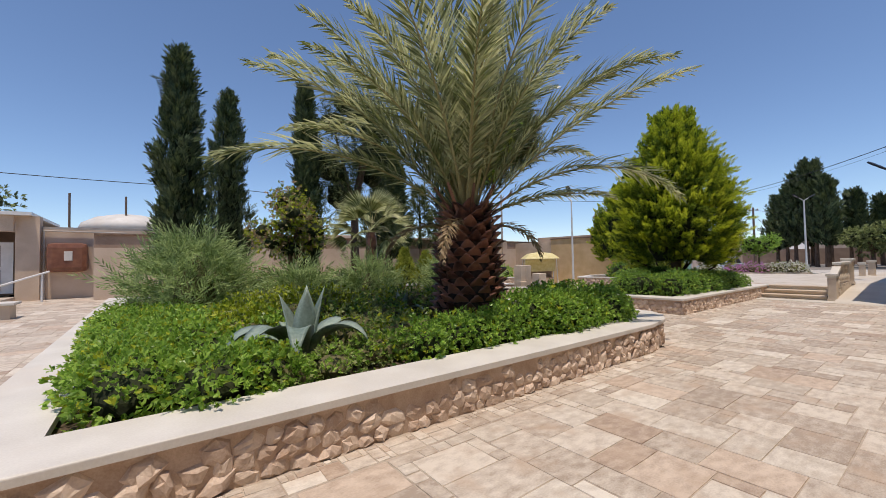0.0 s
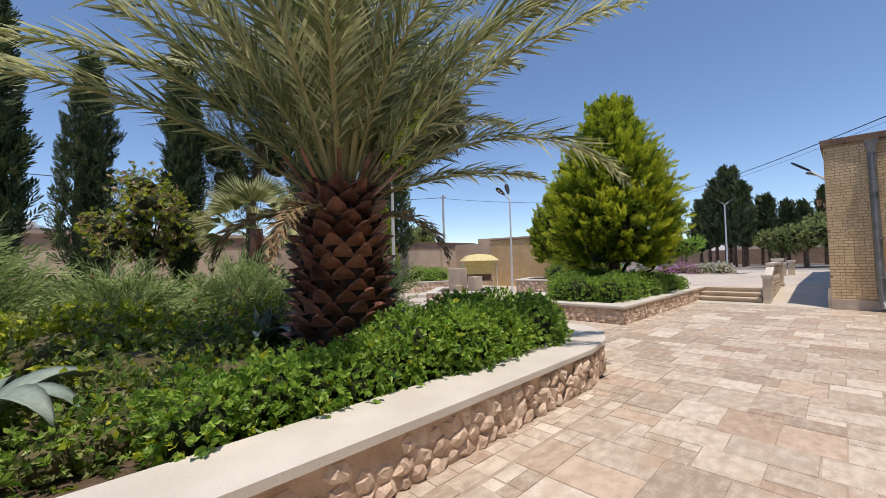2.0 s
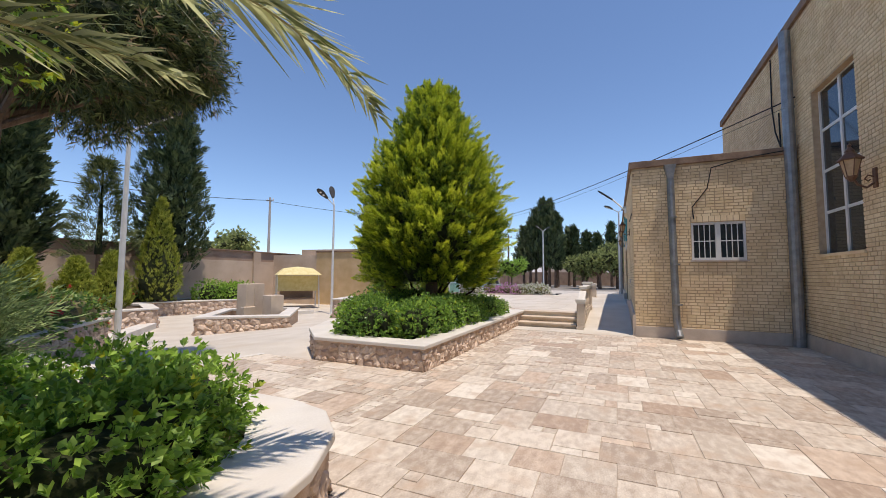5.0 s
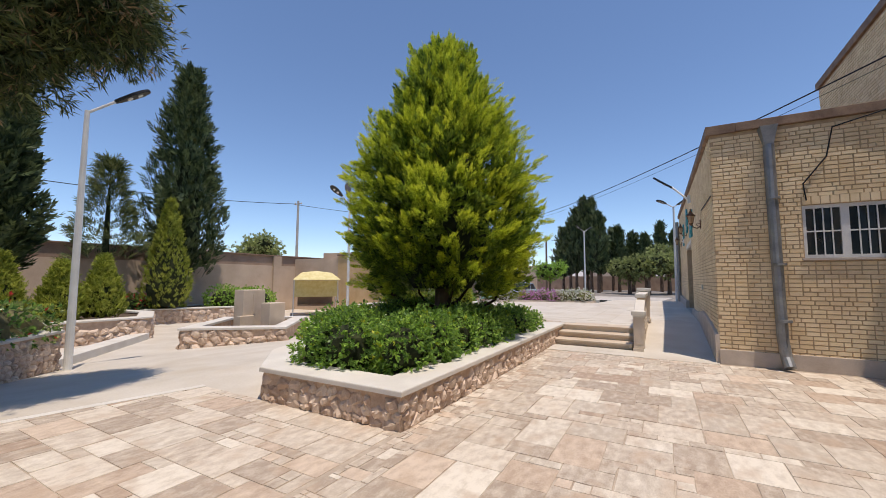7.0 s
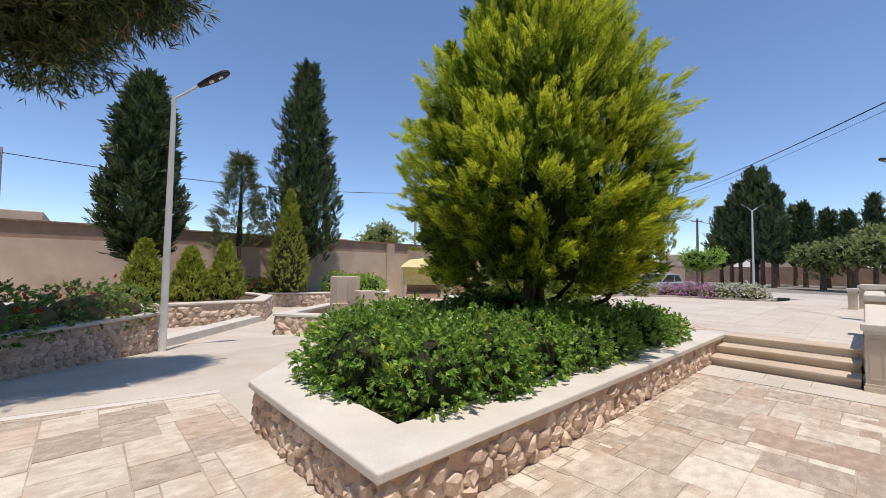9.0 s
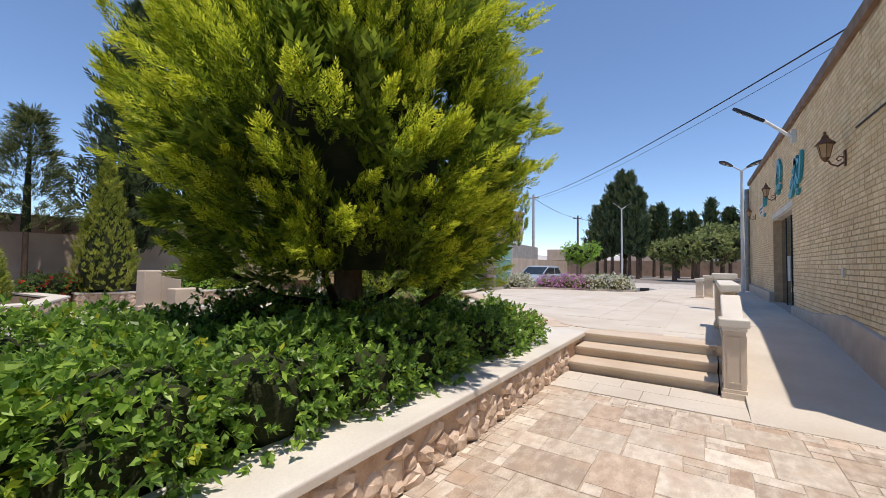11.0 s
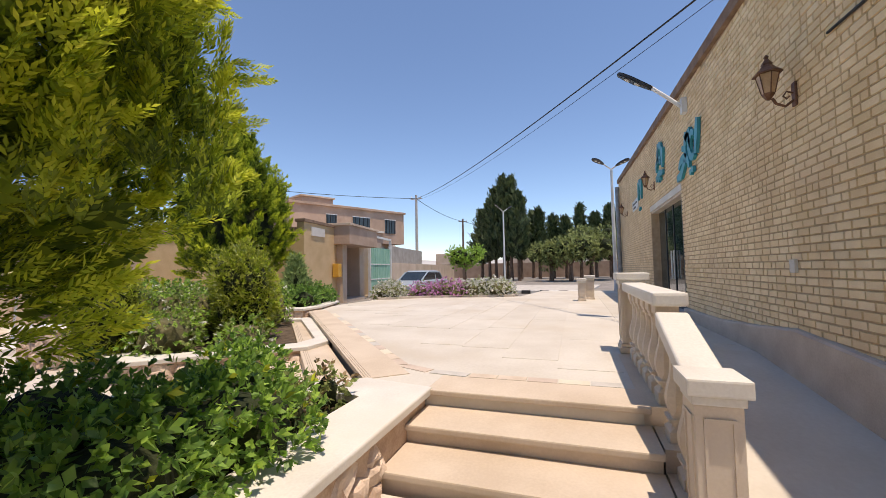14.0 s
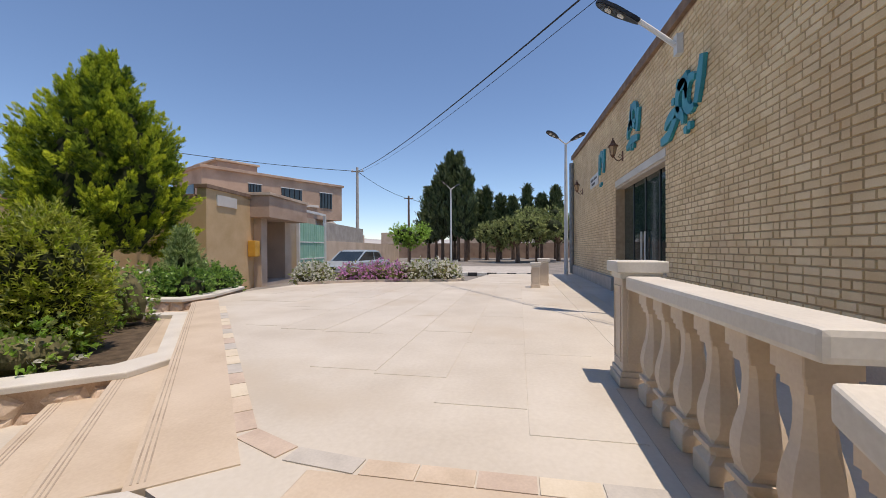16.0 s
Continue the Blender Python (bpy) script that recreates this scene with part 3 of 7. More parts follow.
WALL_M = Matrix(((-1, 0, 0, LOW_END), (0, -1, 0, WALL_Y), (0, 0, 1, 0), (0, 0, 0, 1)))       # face frame: x runs back along the wall


def spans_long(z0, z1):
    lim = LOW_END - FRONT_X
    x_hi = (z1 - 4.36) / 0.045 + FRONT_X      # the roof edge climbs gently along the wall
    end = lim if z1 <= top_low(FRONT_X) else LOW_END - x_hi
    if end <= 0.1:
        return []
    return minus(0.0, end, [(LOW_END - DOOR[1], LOW_END - DOOR[0], 0, DOOR[3] + 0.14)], z0, z1)


all_bricks = brick_boxes(spans_long, seed=3)
near = [b for b in all_bricks if b[0] > LOW_END - 18.62 and 0.5 < b[1] < 3.2][:300]
taken = set(near)
bricks_joined("brickwork", wall, [b for b in all_bricks if b not in taken], WALL_M, 0.013, 11, M_BRICK)
LATE_BRICKS.append((wall, WALL_M, near))

# plinth along the ramp
bm = bmesh.new()
prof = ((16.74, 0.0, 0.55), (17.7, 0.1, 0.66), (19.75, 0.30, 0.79), (20.6, 0.40, 0.71), (21.9, 0.40, 0.62), (DOOR[0], 0.40, 0.60))
rows = [[bm.verts.new((x, y, z)) for y, z in ((WALL_Y + 0.07, a - 0.05), (WALL_Y + 0.065, b - 0.03), (WALL_Y + 0.05, b - 0.01), (WALL_Y, b), (WALL_Y, a - 0.05))] for x, a, b in prof]
for p, q in zip(rows, rows[1:]):
    for i in range(5):
        bm.faces.new((p[i], q[i], q[(i + 1) % 5], p[(i + 1) % 5]))
bm.faces.new(rows[0])
bm.faces.new(rows[-1][::-1])
bmesh.ops.recalc_face_normals(bm, faces=bm.faces)
part("plinth", bm, M_PLINTH, wall, "smooth grey stone plinth", smooth=False)
part("plinth", boxed(DOOR[1], WALL_Y, 0.35, LOW_END, WALL_Y + 0.12, 0.72, 0.015), M_PLINTH, wall, "smooth grey stone plinth")

# front face with the barred window
front = thing("wall_west", None, "sunlit yellow brick end wall with a barred window", "wall", kind="structure")
WIN = (-1.2, -0.09, 1.94, 2.87)
fx = FRONT_X
part("wall_panel", boxed(fx, WIN[1], -0.05, fx + 0.35, WALL_Y - 0.352, top_low(fx)), M_BJOINT, front)
part("wall_panel", boxed(fx + 0.002, WALL_Y - 0.352, -0.05, fx + 0.01, WALL_Y - 0.002, top_low(fx) - 0.002), M_BJOINT, front)
part("wall_panel", boxed(fx, TALL_Y, -0.05, fx + 0.35, WIN[0], top_low(fx)), M_BJOINT, front)
part("wall_panel", boxed(fx, WIN[0], -0.05, fx + 0.35, WIN[1], WIN[2]), M_BJOINT, front)
part("wall_panel", boxed(fx, WIN[0], WIN[3], fx + 0.35, WIN[1], top_low(fx)), M_BJOINT, front)
part("roof_edge", boxed(fx - 0.07, TALL_Y, top_low(fx) + 0.003, fx + 0.4, WALL_Y - 0.403, top_low(fx) + 0.165, 0.01), M_COPING, front, "weathered brown roof edge")
part("plinth", boxed(fx - 0.045, TALL_Y + 0.05, -0.02, fx - 0.001, WALL_Y + 0.01, 0.27, 0.006), M_PLINTH, front, "stone slab plinth")
FRONT_M = Matrix(((0, 1, 0, fx), (-1, 0, 0, WALL_Y), (0, 0, 1, 0), (0, 0, 0, 1)))


def spans_front(z0, z1):
    if z1 > top_low(fx) or z0 < 0.2:
        return []
    return minus(0.0, WALL_Y - TALL_Y, [(WALL_Y - WIN[1], WALL_Y - WIN[0], WIN[2] - 0.04, WIN[3] + 0.16)], z0, z1)


bricks_joined("brickwork", front, brick_boxes(spans_front, seed=8), FRONT_M, 0.013, 12, M_BRICK)
for i in range(9):
    w = (WIN[1] - WIN[0]) / 9
    part("soldier_brick", boxed(fx - 0.014, WIN[0] + i * w + 0.006, WIN[3] + 0.012, fx + 0.03, WIN[0] + (i + 1) * w - 0.008, WIN[3] + 0.15, 0.003), M_BRICK_ONE, front)
solid("roof_low", boxed(fx + 0.36, TALL_Y, 4.05, LOW_END, WALL_Y - 0.36, 4.25), M_COPING, "flat roof of the low brick building", "roof", kind="structure")
solid("wall_east", boxed(LOW_END - 0.3, -7.0, -0.05, LOW_END - 0.001, WALL_Y - 0.352, 4.9), M_BRICK, "far end wall of the brick building", "wall", kind="structure")


def barred_window():
    t = thing("window_1", None, "white steel window with vertical bars", "window", kind="structure")
    y0, y1, z0, z1 = WIN
    x = fx + 0.03
    b = bmesh.new()
    for a, c, d, e in ((y0, y1, z1 - 0.06, z1), (y0, y1, z0, z0 + 0.06), (y0, y0 + 0.05, z0 + 0.06, z1 - 0.06), (y1 - 0.05, y1, z0 + 0.06, z1 - 0.06)):
        box(b, x, a, d, x + 0.06, c, e)
    part("window_frame", b, M_METAL, t)
    mid = (y0 + y1) / 2
    part("mullion", boxed(x, mid - 0.055, z0 + 0.06, x + 0.05, mid + 0.055, z1 - 0.06), M_METAL, t)
    for a, c in ((y0 + 0.05, mid - 0.055), (mid + 0.055, y1 - 0.05)):
        part("pane", boxed(x + 0.035, a, z0 + 0.06, x + 0.045, c, z1 - 0.06), M_DARKGLASS, t)
        part("crossbar", boxed(x - 0.012, a, (z0 + z1) / 2 - 0.012, x + 0.004, c, (z0 + z1) / 2 + 0.012), M_METAL, t)
        for k in range(1, 4):
            yy = a + (c - a) * k / 4
            part("bar", boxed(x - 0.006, yy - 0.009, z0 + 0.03, x + 0.010, yy + 0.009, z1 - 0.03), M_METAL, t)
    part("window_sill", boxed(fx - 0.05, y0 - 0.04, z0 - 0.04, fx + 0.1, y1 + 0.04, z0, 0.005), M_PLINTH, t)
    return t


barred_window()

# glazed entrance
door = thing("door_1", None, "tall green-tinted glass entrance door in a recess", "door", kind="structure")
dx0, dx1, dz = DOOR[0], DOOR[1], DOOR[3]
part("reveal", boxed(dx0 + 0.002, WALL_Y - 0.5, dz - 0.05, dx1 - 0.002, WALL_Y - 0.01, dz - 0.002), M_PLINTH, door)
for i in range(4):
    w = (dx1 - dx0) / 4
    part("pane", boxed(dx0 + i * w + 0.03, WALL_Y - 0.20, 0.45, dx0 + (i + 1) * w - 0.03, WALL_Y - 0.185, dz - 0.05), M_DOORGLASS, door)
    part("stile", boxed(dx0 + i * w - 0.02, WALL_Y - 0.215, 0.40, dx0 + i * w + 0.03, WALL_Y - 0.17, dz - 0.05), M_BLACK, door)
for i in (1, 2):
    w = (dx1 - dx0) / 4
    part("pull_handle", tube([(dx0 + 2 * w + (0.12 if i == 2 else -0.12), WALL_Y - 0.13, 1.1), (dx0 + 2 * w + (0.12 if i == 2 else -0.12), WALL_Y - 0.13, 1.75)], 0.018), M_METAL, door)
part("threshold", boxed(dx0, WALL_Y - 0.4, 0.3, dx1, WALL_Y + 0.1, 0.43, 0.01), M_PLINTH, door)
part("jamb", boxed(dx0 - 0.002, WALL_Y - 0.6, 0.3, dx0 + 0.06, WALL_Y - 0.22, dz - 0.05), M_BRICK_ONE, door)

# tall hall
hall = thing("wall_south", None, "tall yellow brick hall wall with high windows", "wall", kind="structure")
HALL_X0, HALL_X1, HALL_TOP = -9.0, 23.2, 7.3
HALL_WINS = [(14.22 - 2.60 * k, 15.88 - 2.60 * k, 2.0, 5.4) for k in range(8)]
xs = [HALL_X1] + [v for w in HALL_WINS for v in (w[1], w[0])] + [HALL_X0]
for a, b in zip(xs[0::2], xs[1::2]):
    part("pier", boxed(b, TALL_Y - 0.4, -0.05, a, TALL_Y, HALL_TOP), M_BJOINT, hall)
for a, b, c, d in HALL_WINS:
    part("wall_panel", boxed(a, TALL_Y - 0.4, -0.05, b, TALL_Y - 0.001, c), M_BJOINT, hall)
    part("wall_panel", boxed(a, TALL_Y - 0.4, d, b, TALL_Y - 0.001, HALL_TOP - 0.001), M_BJOINT, hall)
part("roof_edge", boxed(HALL_X0, TALL_Y - 0.5, HALL_TOP, HALL_X1 + 0.06, TALL_Y + 0.07, HALL_TOP + 0.2, 0.01), M_COPING, hall, "weathered brown roof edge")
part("plinth", boxed(HALL_X0, TALL_Y + 0.001, -0.02, fx - 0.05, TALL_Y + 0.05, 0.30, 0.006), M_PLINTH, hall, "stone slab plinth")
HALL_M = Matrix(((-1, 0, 0, HALL_X1), (0, -1, 0, TALL_Y), (0, 0, 1, 0), (0, 0, 0, 1)))


def spans_hall(z0, z1):
    if z1 > HALL_TOP or z0 < 0.22:
        return []
    lo = 0.0 if z0 > 4.2 else HALL_X1 - fx
    return minus(lo, HALL_X1 - 2.0, [(HALL_X1 - b, HALL_X1 - a, c - 0.02, d + 0.02) for a, b, c, d in HALL_WINS], z0, z1)


bricks_joined("brickwork", hall, brick_boxes(spans_hall, seed=21), HALL_M, 0.013, 14, M_BRICK)
solid("hall_roof", boxed(HALL_X0, -16, HALL_TOP - 0.3, HALL_X1, TALL_Y - 0.41, HALL_TOP - 0.02), M_COPING, "flat roof of the tall hall", "roof", kind="structure")
solid("hall_east_wall", boxed(HALL_X1 - 0.35, -16, -0.05, HALL_X1 - 0.002, TALL_Y - 0.41, HALL_TOP - 0.31), M_BRICK, "far end wall of the tall hall", "wall", kind="structure")


def hall_window(x0, x1, z0, z1):
    t = thing("window_2", None, "tall white metal window with two columns of panes", "window", kind="structure")
    y = TALL_Y - 0.14
    xm = (x0 + x1) / 2
    b = bmesh.new()
    for a, c in ((x0 + 0.005, x0 + 0.06), (xm - 0.035, xm + 0.035), (x1 - 0.06, x1 - 0.005)):
        box(b, a, y - 0.03, z0 + 0.003, c, y + 0.03, z1 - 0.003)
    part("window_frame", b, M_METAL, t)
    n = 4
    for i in range(n):
        za, zb = z0 + (z1 - z0) * i / n, z0 + (z1 - z0) * (i + 1) / n
        for a, c in ((x0 + 0.06, xm - 0.035), (xm + 0.035, x1 - 0.06)):
            part("pane", boxed(a, y - 0.006, za + 0.03, c, y + 0.006, zb - 0.03), M_DARKGLASS, t)
            part("rail", boxed(a, y - 0.02, zb - 0.03, c, y + 0.02, zb + 0.028 if i < n - 1 else zb - 0.004), M_METAL, t)
    part("window_sill", boxed(x0 - 0.04, TALL_Y - 0.12, z0 - 0.06, x1 + 0.04, TALL_Y + 0.05, z0, 0.006), M_BRICK_ONE, t)
    return t


for w in HALL_WINS[:5]:
    hall_window(*w)
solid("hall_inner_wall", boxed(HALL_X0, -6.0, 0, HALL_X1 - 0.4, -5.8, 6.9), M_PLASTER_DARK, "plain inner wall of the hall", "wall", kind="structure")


# ---- balustrade ----
def newel(x, y, z0, z1, w, label):
    t = thing("newel_post", pose(x, y, z0), label, "post", "balustrade")
    h = z1 - z0
    b = boxed(-w * 0.60, -w * 0.60, 0, w * 0.60, w * 0.60, 0.07, 0.006)
    box(b, -w * 0.55, -w * 0.55, 0.07, w * 0.55, w * 0.55, 0.11, 0.006)
    part("base", b, M_NEWEL, t)
    b = boxed(-w / 2, -w / 2, 0.11, w / 2, w / 2, h - 0.13, 0.006)
    part("shaft", b, M_NEWEL, t)
    for a in range(4):
        m = pose(0, 0, 0, 0, 0, 90 * a)
        b = bmesh.new()
        e = w / 2
        for p in ((-e + 0.035, -e + 0.05, 0.17, h - 0.19), (e - 0.05, e - 0.035, 0.17, h - 0.19), (-e + 0.05, e - 0.05, 0.17, 0.185), (-e + 0.05, e - 0.05, h - 0.205, h - 0.19)):
            box(b, p[0], -e - 0.008, p[2], p[1], -e + 0.004, p[3], 0, m)
        part("panel_moulding", b, M_NEWEL, t)
    b = boxed(-w * 0.56, -w * 0.56, h - 0.13, w * 0.56, w * 0.56, h - 0.085, 0.008)
    box(b, -w * 0.68, -w * 0.68, h - 0.085, w * 0.68, w * 0.68, h, 0.012)
    part("cap", b, M_CAP, t, "white stone cap slab")
    return t


M_NEWEL = surf("cream_cast_stone", (0.56, 0.46, 0.36), (0.70, 0.60, 0.49), scale=3, fine=60, rough=0.65, bump=0.08, stain=(0.60, 0.50, 0.40))
RAIL_Y = 2.59
newel(17.42, RAIL_Y, 0.0, 0.87, 0.205, "square cream stone newel post at the foot of the steps")
newel(20.28, RAIL_Y, DECK_Z, 1.33, 0.26, "square cream stone newel post on the terrace")


def baluster_mesh(h):
    """A cast baluster: chamfered square foot, stepped collar, low belly, tapering neck. Rows: half width, height, chamfer."""
    rows = ((0.082, 0.0, 0.05), (0.082, 0.12, 0.05), (0.058, 0.165, 0.3), (0.058, 0.205, 0.08), (0.080, 0.207, 0.05), (0.080, 0.235, 0.05), (0.060, 0.238, 0.08), (0.060, 0.262, 0.2), (0.074, 0.31, 0.5), (0.082, 0.37, 0.55), (0.080, 0.43, 0.55), (0.069, 0.51, 0.55), (0.054, 0.59, 0.55), (0.046, 0.68, 0.5), (0.044, 0.76, 0.45), (0.048, 0.83, 0.3), (0.060, 0.832, 0.08), (0.060, 0.865, 0.08), (0.068, 0.868, 0.06), (0.068, 0.90, 0.06), (0.078, 0.903, 0.05), (0.078, 1.0, 0.05))
    b = bmesh.new()
    rings = []
    for w, z, k in rows:
        c = w * (1 - k)
        rings.append([b.verts.new((x, y, z * h)) for x, y in ((w, -c), (w, c), (c, w), (-c, w), (-w, c), (-w, -c), (-c, -w), (c, -w))])
    for p, q in zip(rings, rings[1:]):
        for i in range(8):
            b.faces.new((p[i], p[(i + 1) % 8], q[(i + 1) % 8], q[i]))
    b.faces.new(rings[0][::-1])
    b.faces.new(rings[-1])
    return b


rail = thing("balustrade", None, "cream stone balustrade with turned balusters beside the steps", "balustrade")
base_me = mesh_of(baluster_mesh(0.717), "baluster")
base_me.materials.append(M_NEWEL)
for i in range(6):
    ob = part("baluster", base_me, None, rail)
    ob.matrix_basis = pose(19.85 - 0.285 * i, RAIL_Y, DECK_Z + 0.003)
for x, z in ((18.10, 0.245), (17.78, 0.108)):
    ob = part("baluster", base_me, None, rail)
    ob.matrix_basis = pose(x, RAIL_Y, z + 0.003)
part("handrail", boxed(18.22, RAIL_Y - 0.115, DECK_Z + 0.722, 20.13, RAIL_Y + 0.115, DECK_Z + 0.82, 0.022), M_CAP, rail, "white stone handrail slab")
b = bmesh.new()
pr = [(18.215, DECK_Z + 0.69), (17.56, 0.86), (17.56, 0.75), (18.215, DECK_Z + 0.58)]
pa = [b.verts.new((x, RAIL_Y - 0.105, z)) for x, z in pr]
pb = [b.verts.new((x, RAIL_Y + 0.105, z)) for x, z in pr]
b.faces.new(pa)
b.faces.new(pb[::-1])
for i in range(4):
    b.faces.new((pa[i], pb[i], pb[(i + 1) % 4], pa[(i + 1) % 4]))
bmesh.ops.recalc_face_normals(b, faces=b.faces)
bmesh.ops.bevel(b, geom=b.edges[:], offset=0.018, segments=3, profile=0.5, affect="EDGES")
part("sloping_handrail", b, M_CAP, rail, "white stone handrail slab sloping down")
part("plinth_kerb", boxed(18.3, 2.5, -0.05, 20.1, 2.775, DECK_Z, 0.0), M_STEP, rail)
for k in range(2):
    part("plinth_kerb", boxed(17.5 + 0.42 * k, 2.5, -0.05, 17.90 + 0.42 * k, 2.72, DECK_Z / 3 * (k + 1)), M_STEP, rail)
newel(28.3, 2.80, DECK_Z - 0.05, 1.14, 0.24, "square cream stone post at the terrace edge")
newel(27.6, 3.05, DECK_Z - 0.02, 1.06, 0.20, "short cream stone post at the terrace edge")


# ---- plants ----
def hedge(name, label, blobs, count, leaf, mats, seed, shares=None, floor=0.3, category="hedge", width=0.55, up=0.3, kind="", core_tone=None):
    t = thing(name, None, label, category, kind=kind)
    part("foliage", leaf_mass("foliage", blobs, count, leaf, leaf * width, mats, seed, shares, floor, up), None, t)
    # Added solid filler behind the leaves; its dark colour stands for inner shade.
    tagged(part("inner_mass", blob_core(blobs, 0.76, floor), core_tone or L_CORE, t, "added solid core, inner shade painted into its colour"), kind="stuff")
    return t


def blob_row(points, r, h, z, seed, step=0.55):
    """Overlapping clumps along a line on plan."""
    rng = random.Random(seed)
    out = []
    for (xa, ya), (xb, yb) in zip(points, points[1:]):
        n = max(1, round(math.hypot(xb - xa, yb - ya) / step))
        for i in range(n):
            f = (i + rng.uniform(0.2, 0.8)) / n
            q = rng.uniform(0.85, 1.15)
            out.append((xa + (xb - xa) * f + rng.uniform(-0.1, 0.1), ya + (yb - ya) * f + rng.uniform(-0.1, 0.1), z + h * 0.35 * rng.uniform(0.8, 1.2), r * q, r * rng.uniform(0.85, 1.15), h * 0.66 * rng.uniform(0.85, 1.15)))
    return out


def spray_blades(P, D, out, L, length, rng, per, blade, spread):
    """Flat feathery sprays: small blades on both sides of short stems."""
    n = len(P)
    S = unit(np.cross(D, unit(out + 0.8 * rng.normal(size=(n, 3)))))
    V = []
    for k in range(per):
        f = (k + 0.5) / per
        side = 0 if k == per - 1 else (1 if k % 2 else -1)
        base = P + D * (L * f * 0.85)[:, None]
        d = unit(D + S * side * spread * (1.15 - 0.5 * f) + 0.12 * rng.normal(size=(n, 3)))
        V.append(blades(base, d, blade[0] * (1.25 - 0.6 * f) * (L / length) * rng.uniform(0.8, 1.2, n), blade[1], rng, side=unit(np.cross(d, np.cross(S, D))), waist=0.4))
    return np.concatenate(V)


def sprays(shape, n, length, rng, per=11, lean=0.55, blade=(0.13, 0.03), spread=0.6, inner=0.3, twist=0.25):
    """Sprays on a crown. shape(u, a) gives (radius, height) for u in 0..1 up the crown at turn a."""
    u = rng.random(n) ** 0.8
    a = rng.random(n) * 2 * np.pi
    r, z = shape(u, a)
    r = r * (1 - inner * rng.random(n) ** 2)
    out = np.stack([np.cos(a), np.sin(a), np.zeros(n)], 1)
    P = np.stack([r * np.cos(a), r * np.sin(a), z], 1)
    D = unit(out * (1 - lean) + np.array([0, 0, 1.0]) * lean + twist * rng.normal(size=(n, 3)))
    return spray_blades(P, D, out, length * rng.uniform(0.6, 1.35, n), length, rng, per, blade, spread)


def plumes(shape, tufts, per_tuft, size, rng, per, lean, blade, fat=0.24):
    """Pointed tufts of sprays that stand off the crown, with shaded gaps between them."""
    u = rng.random(tufts) ** 0.95
    a = rng.random(tufts) * 2 * np.pi
    r, z = shape(u, a)
    r = np.maximum(r - size * 0.55, 0.02) * (1 - 0.16 * rng.random(tufts) ** 2)
    out = np.stack([np.cos(a), np.sin(a), np.zeros(tufts)], 1)
    B = np.stack([r * np.cos(a), r * np.sin(a), z], 1)
    lean = np.clip(lean + 0.45 * (u - 0.35) + 0.14 * rng.normal(size=tufts), 0.05, 0.95)[:, None]
    D0 = unit(out * (1 - lean) + np.array([0, 0, 1.0]) * lean + 0.16 * rng.normal(size=(tufts, 3)))
    sz = size * rng.uniform(0.6, 1.3, tufts)
    flat = unit(np.cross(D0, np.array([0, 0, 1.0]) + 0.3 * rng.normal(size=(tufts, 3))))
    pick = np.repeat(np.arange(tufts), per_tuft)
    n = len(pick)
    t = rng.random(n) ** 0.9
    lat = rng.normal(size=(n, 3)) + flat[pick] * (1.3 * rng.normal(size=n))[:, None]
    lat = unit(lat - D0[pick] * (lat * D0[pick]).sum(1, keepdims=True))
    wide = (np.sqrt(rng.random(n)) * (1 - t) ** 0.6 * np.minimum(1.0, 0.35 + 2.5 * t))[:, None]
    P = B[pick] + D0[pick] * (sz[pick] * t * 0.88)[:, None] + lat * wide * (sz[pick] * fat)[:, None]
    D = unit(D0[pick] + lat * wide * 0.55 + 0.10 * rng.normal(size=(n, 3)) + np.array([0, 0, 0.15]))
    V = spray_blades(P, D, out[pick], size * 0.19 * rng.uniform(0.7, 1.3, n), size * 0.19, rng, per, blade, 0.75)
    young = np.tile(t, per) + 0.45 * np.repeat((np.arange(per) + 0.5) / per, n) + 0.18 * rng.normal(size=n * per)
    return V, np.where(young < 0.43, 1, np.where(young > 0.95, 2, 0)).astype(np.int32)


def lumpy(radius_at, height, z0, seed, amount=0.18, freq=2.2):
    """A crown outline with lumps. radius_at(u) for u in 0..1."""
    def shape(u, a):
        r = radius_at(u)
        k = np.array([noise.noise((math.cos(t) * freq + seed, math.sin(t) * freq, q * freq * 2.2)) for t, q in zip(a, u)])
        return r * (1 + amount * 1.6 * k), z0 + u * height
    return shape


def crown_core(radius_at, height, z0, shrink=0.72):
    return lathe([(max(0.02, float(radius_at(np.array([i / 12]))[0]) * shrink), z0 + height * (0.04 + 0.92 * i / 12)) for i in range(13)], 14)


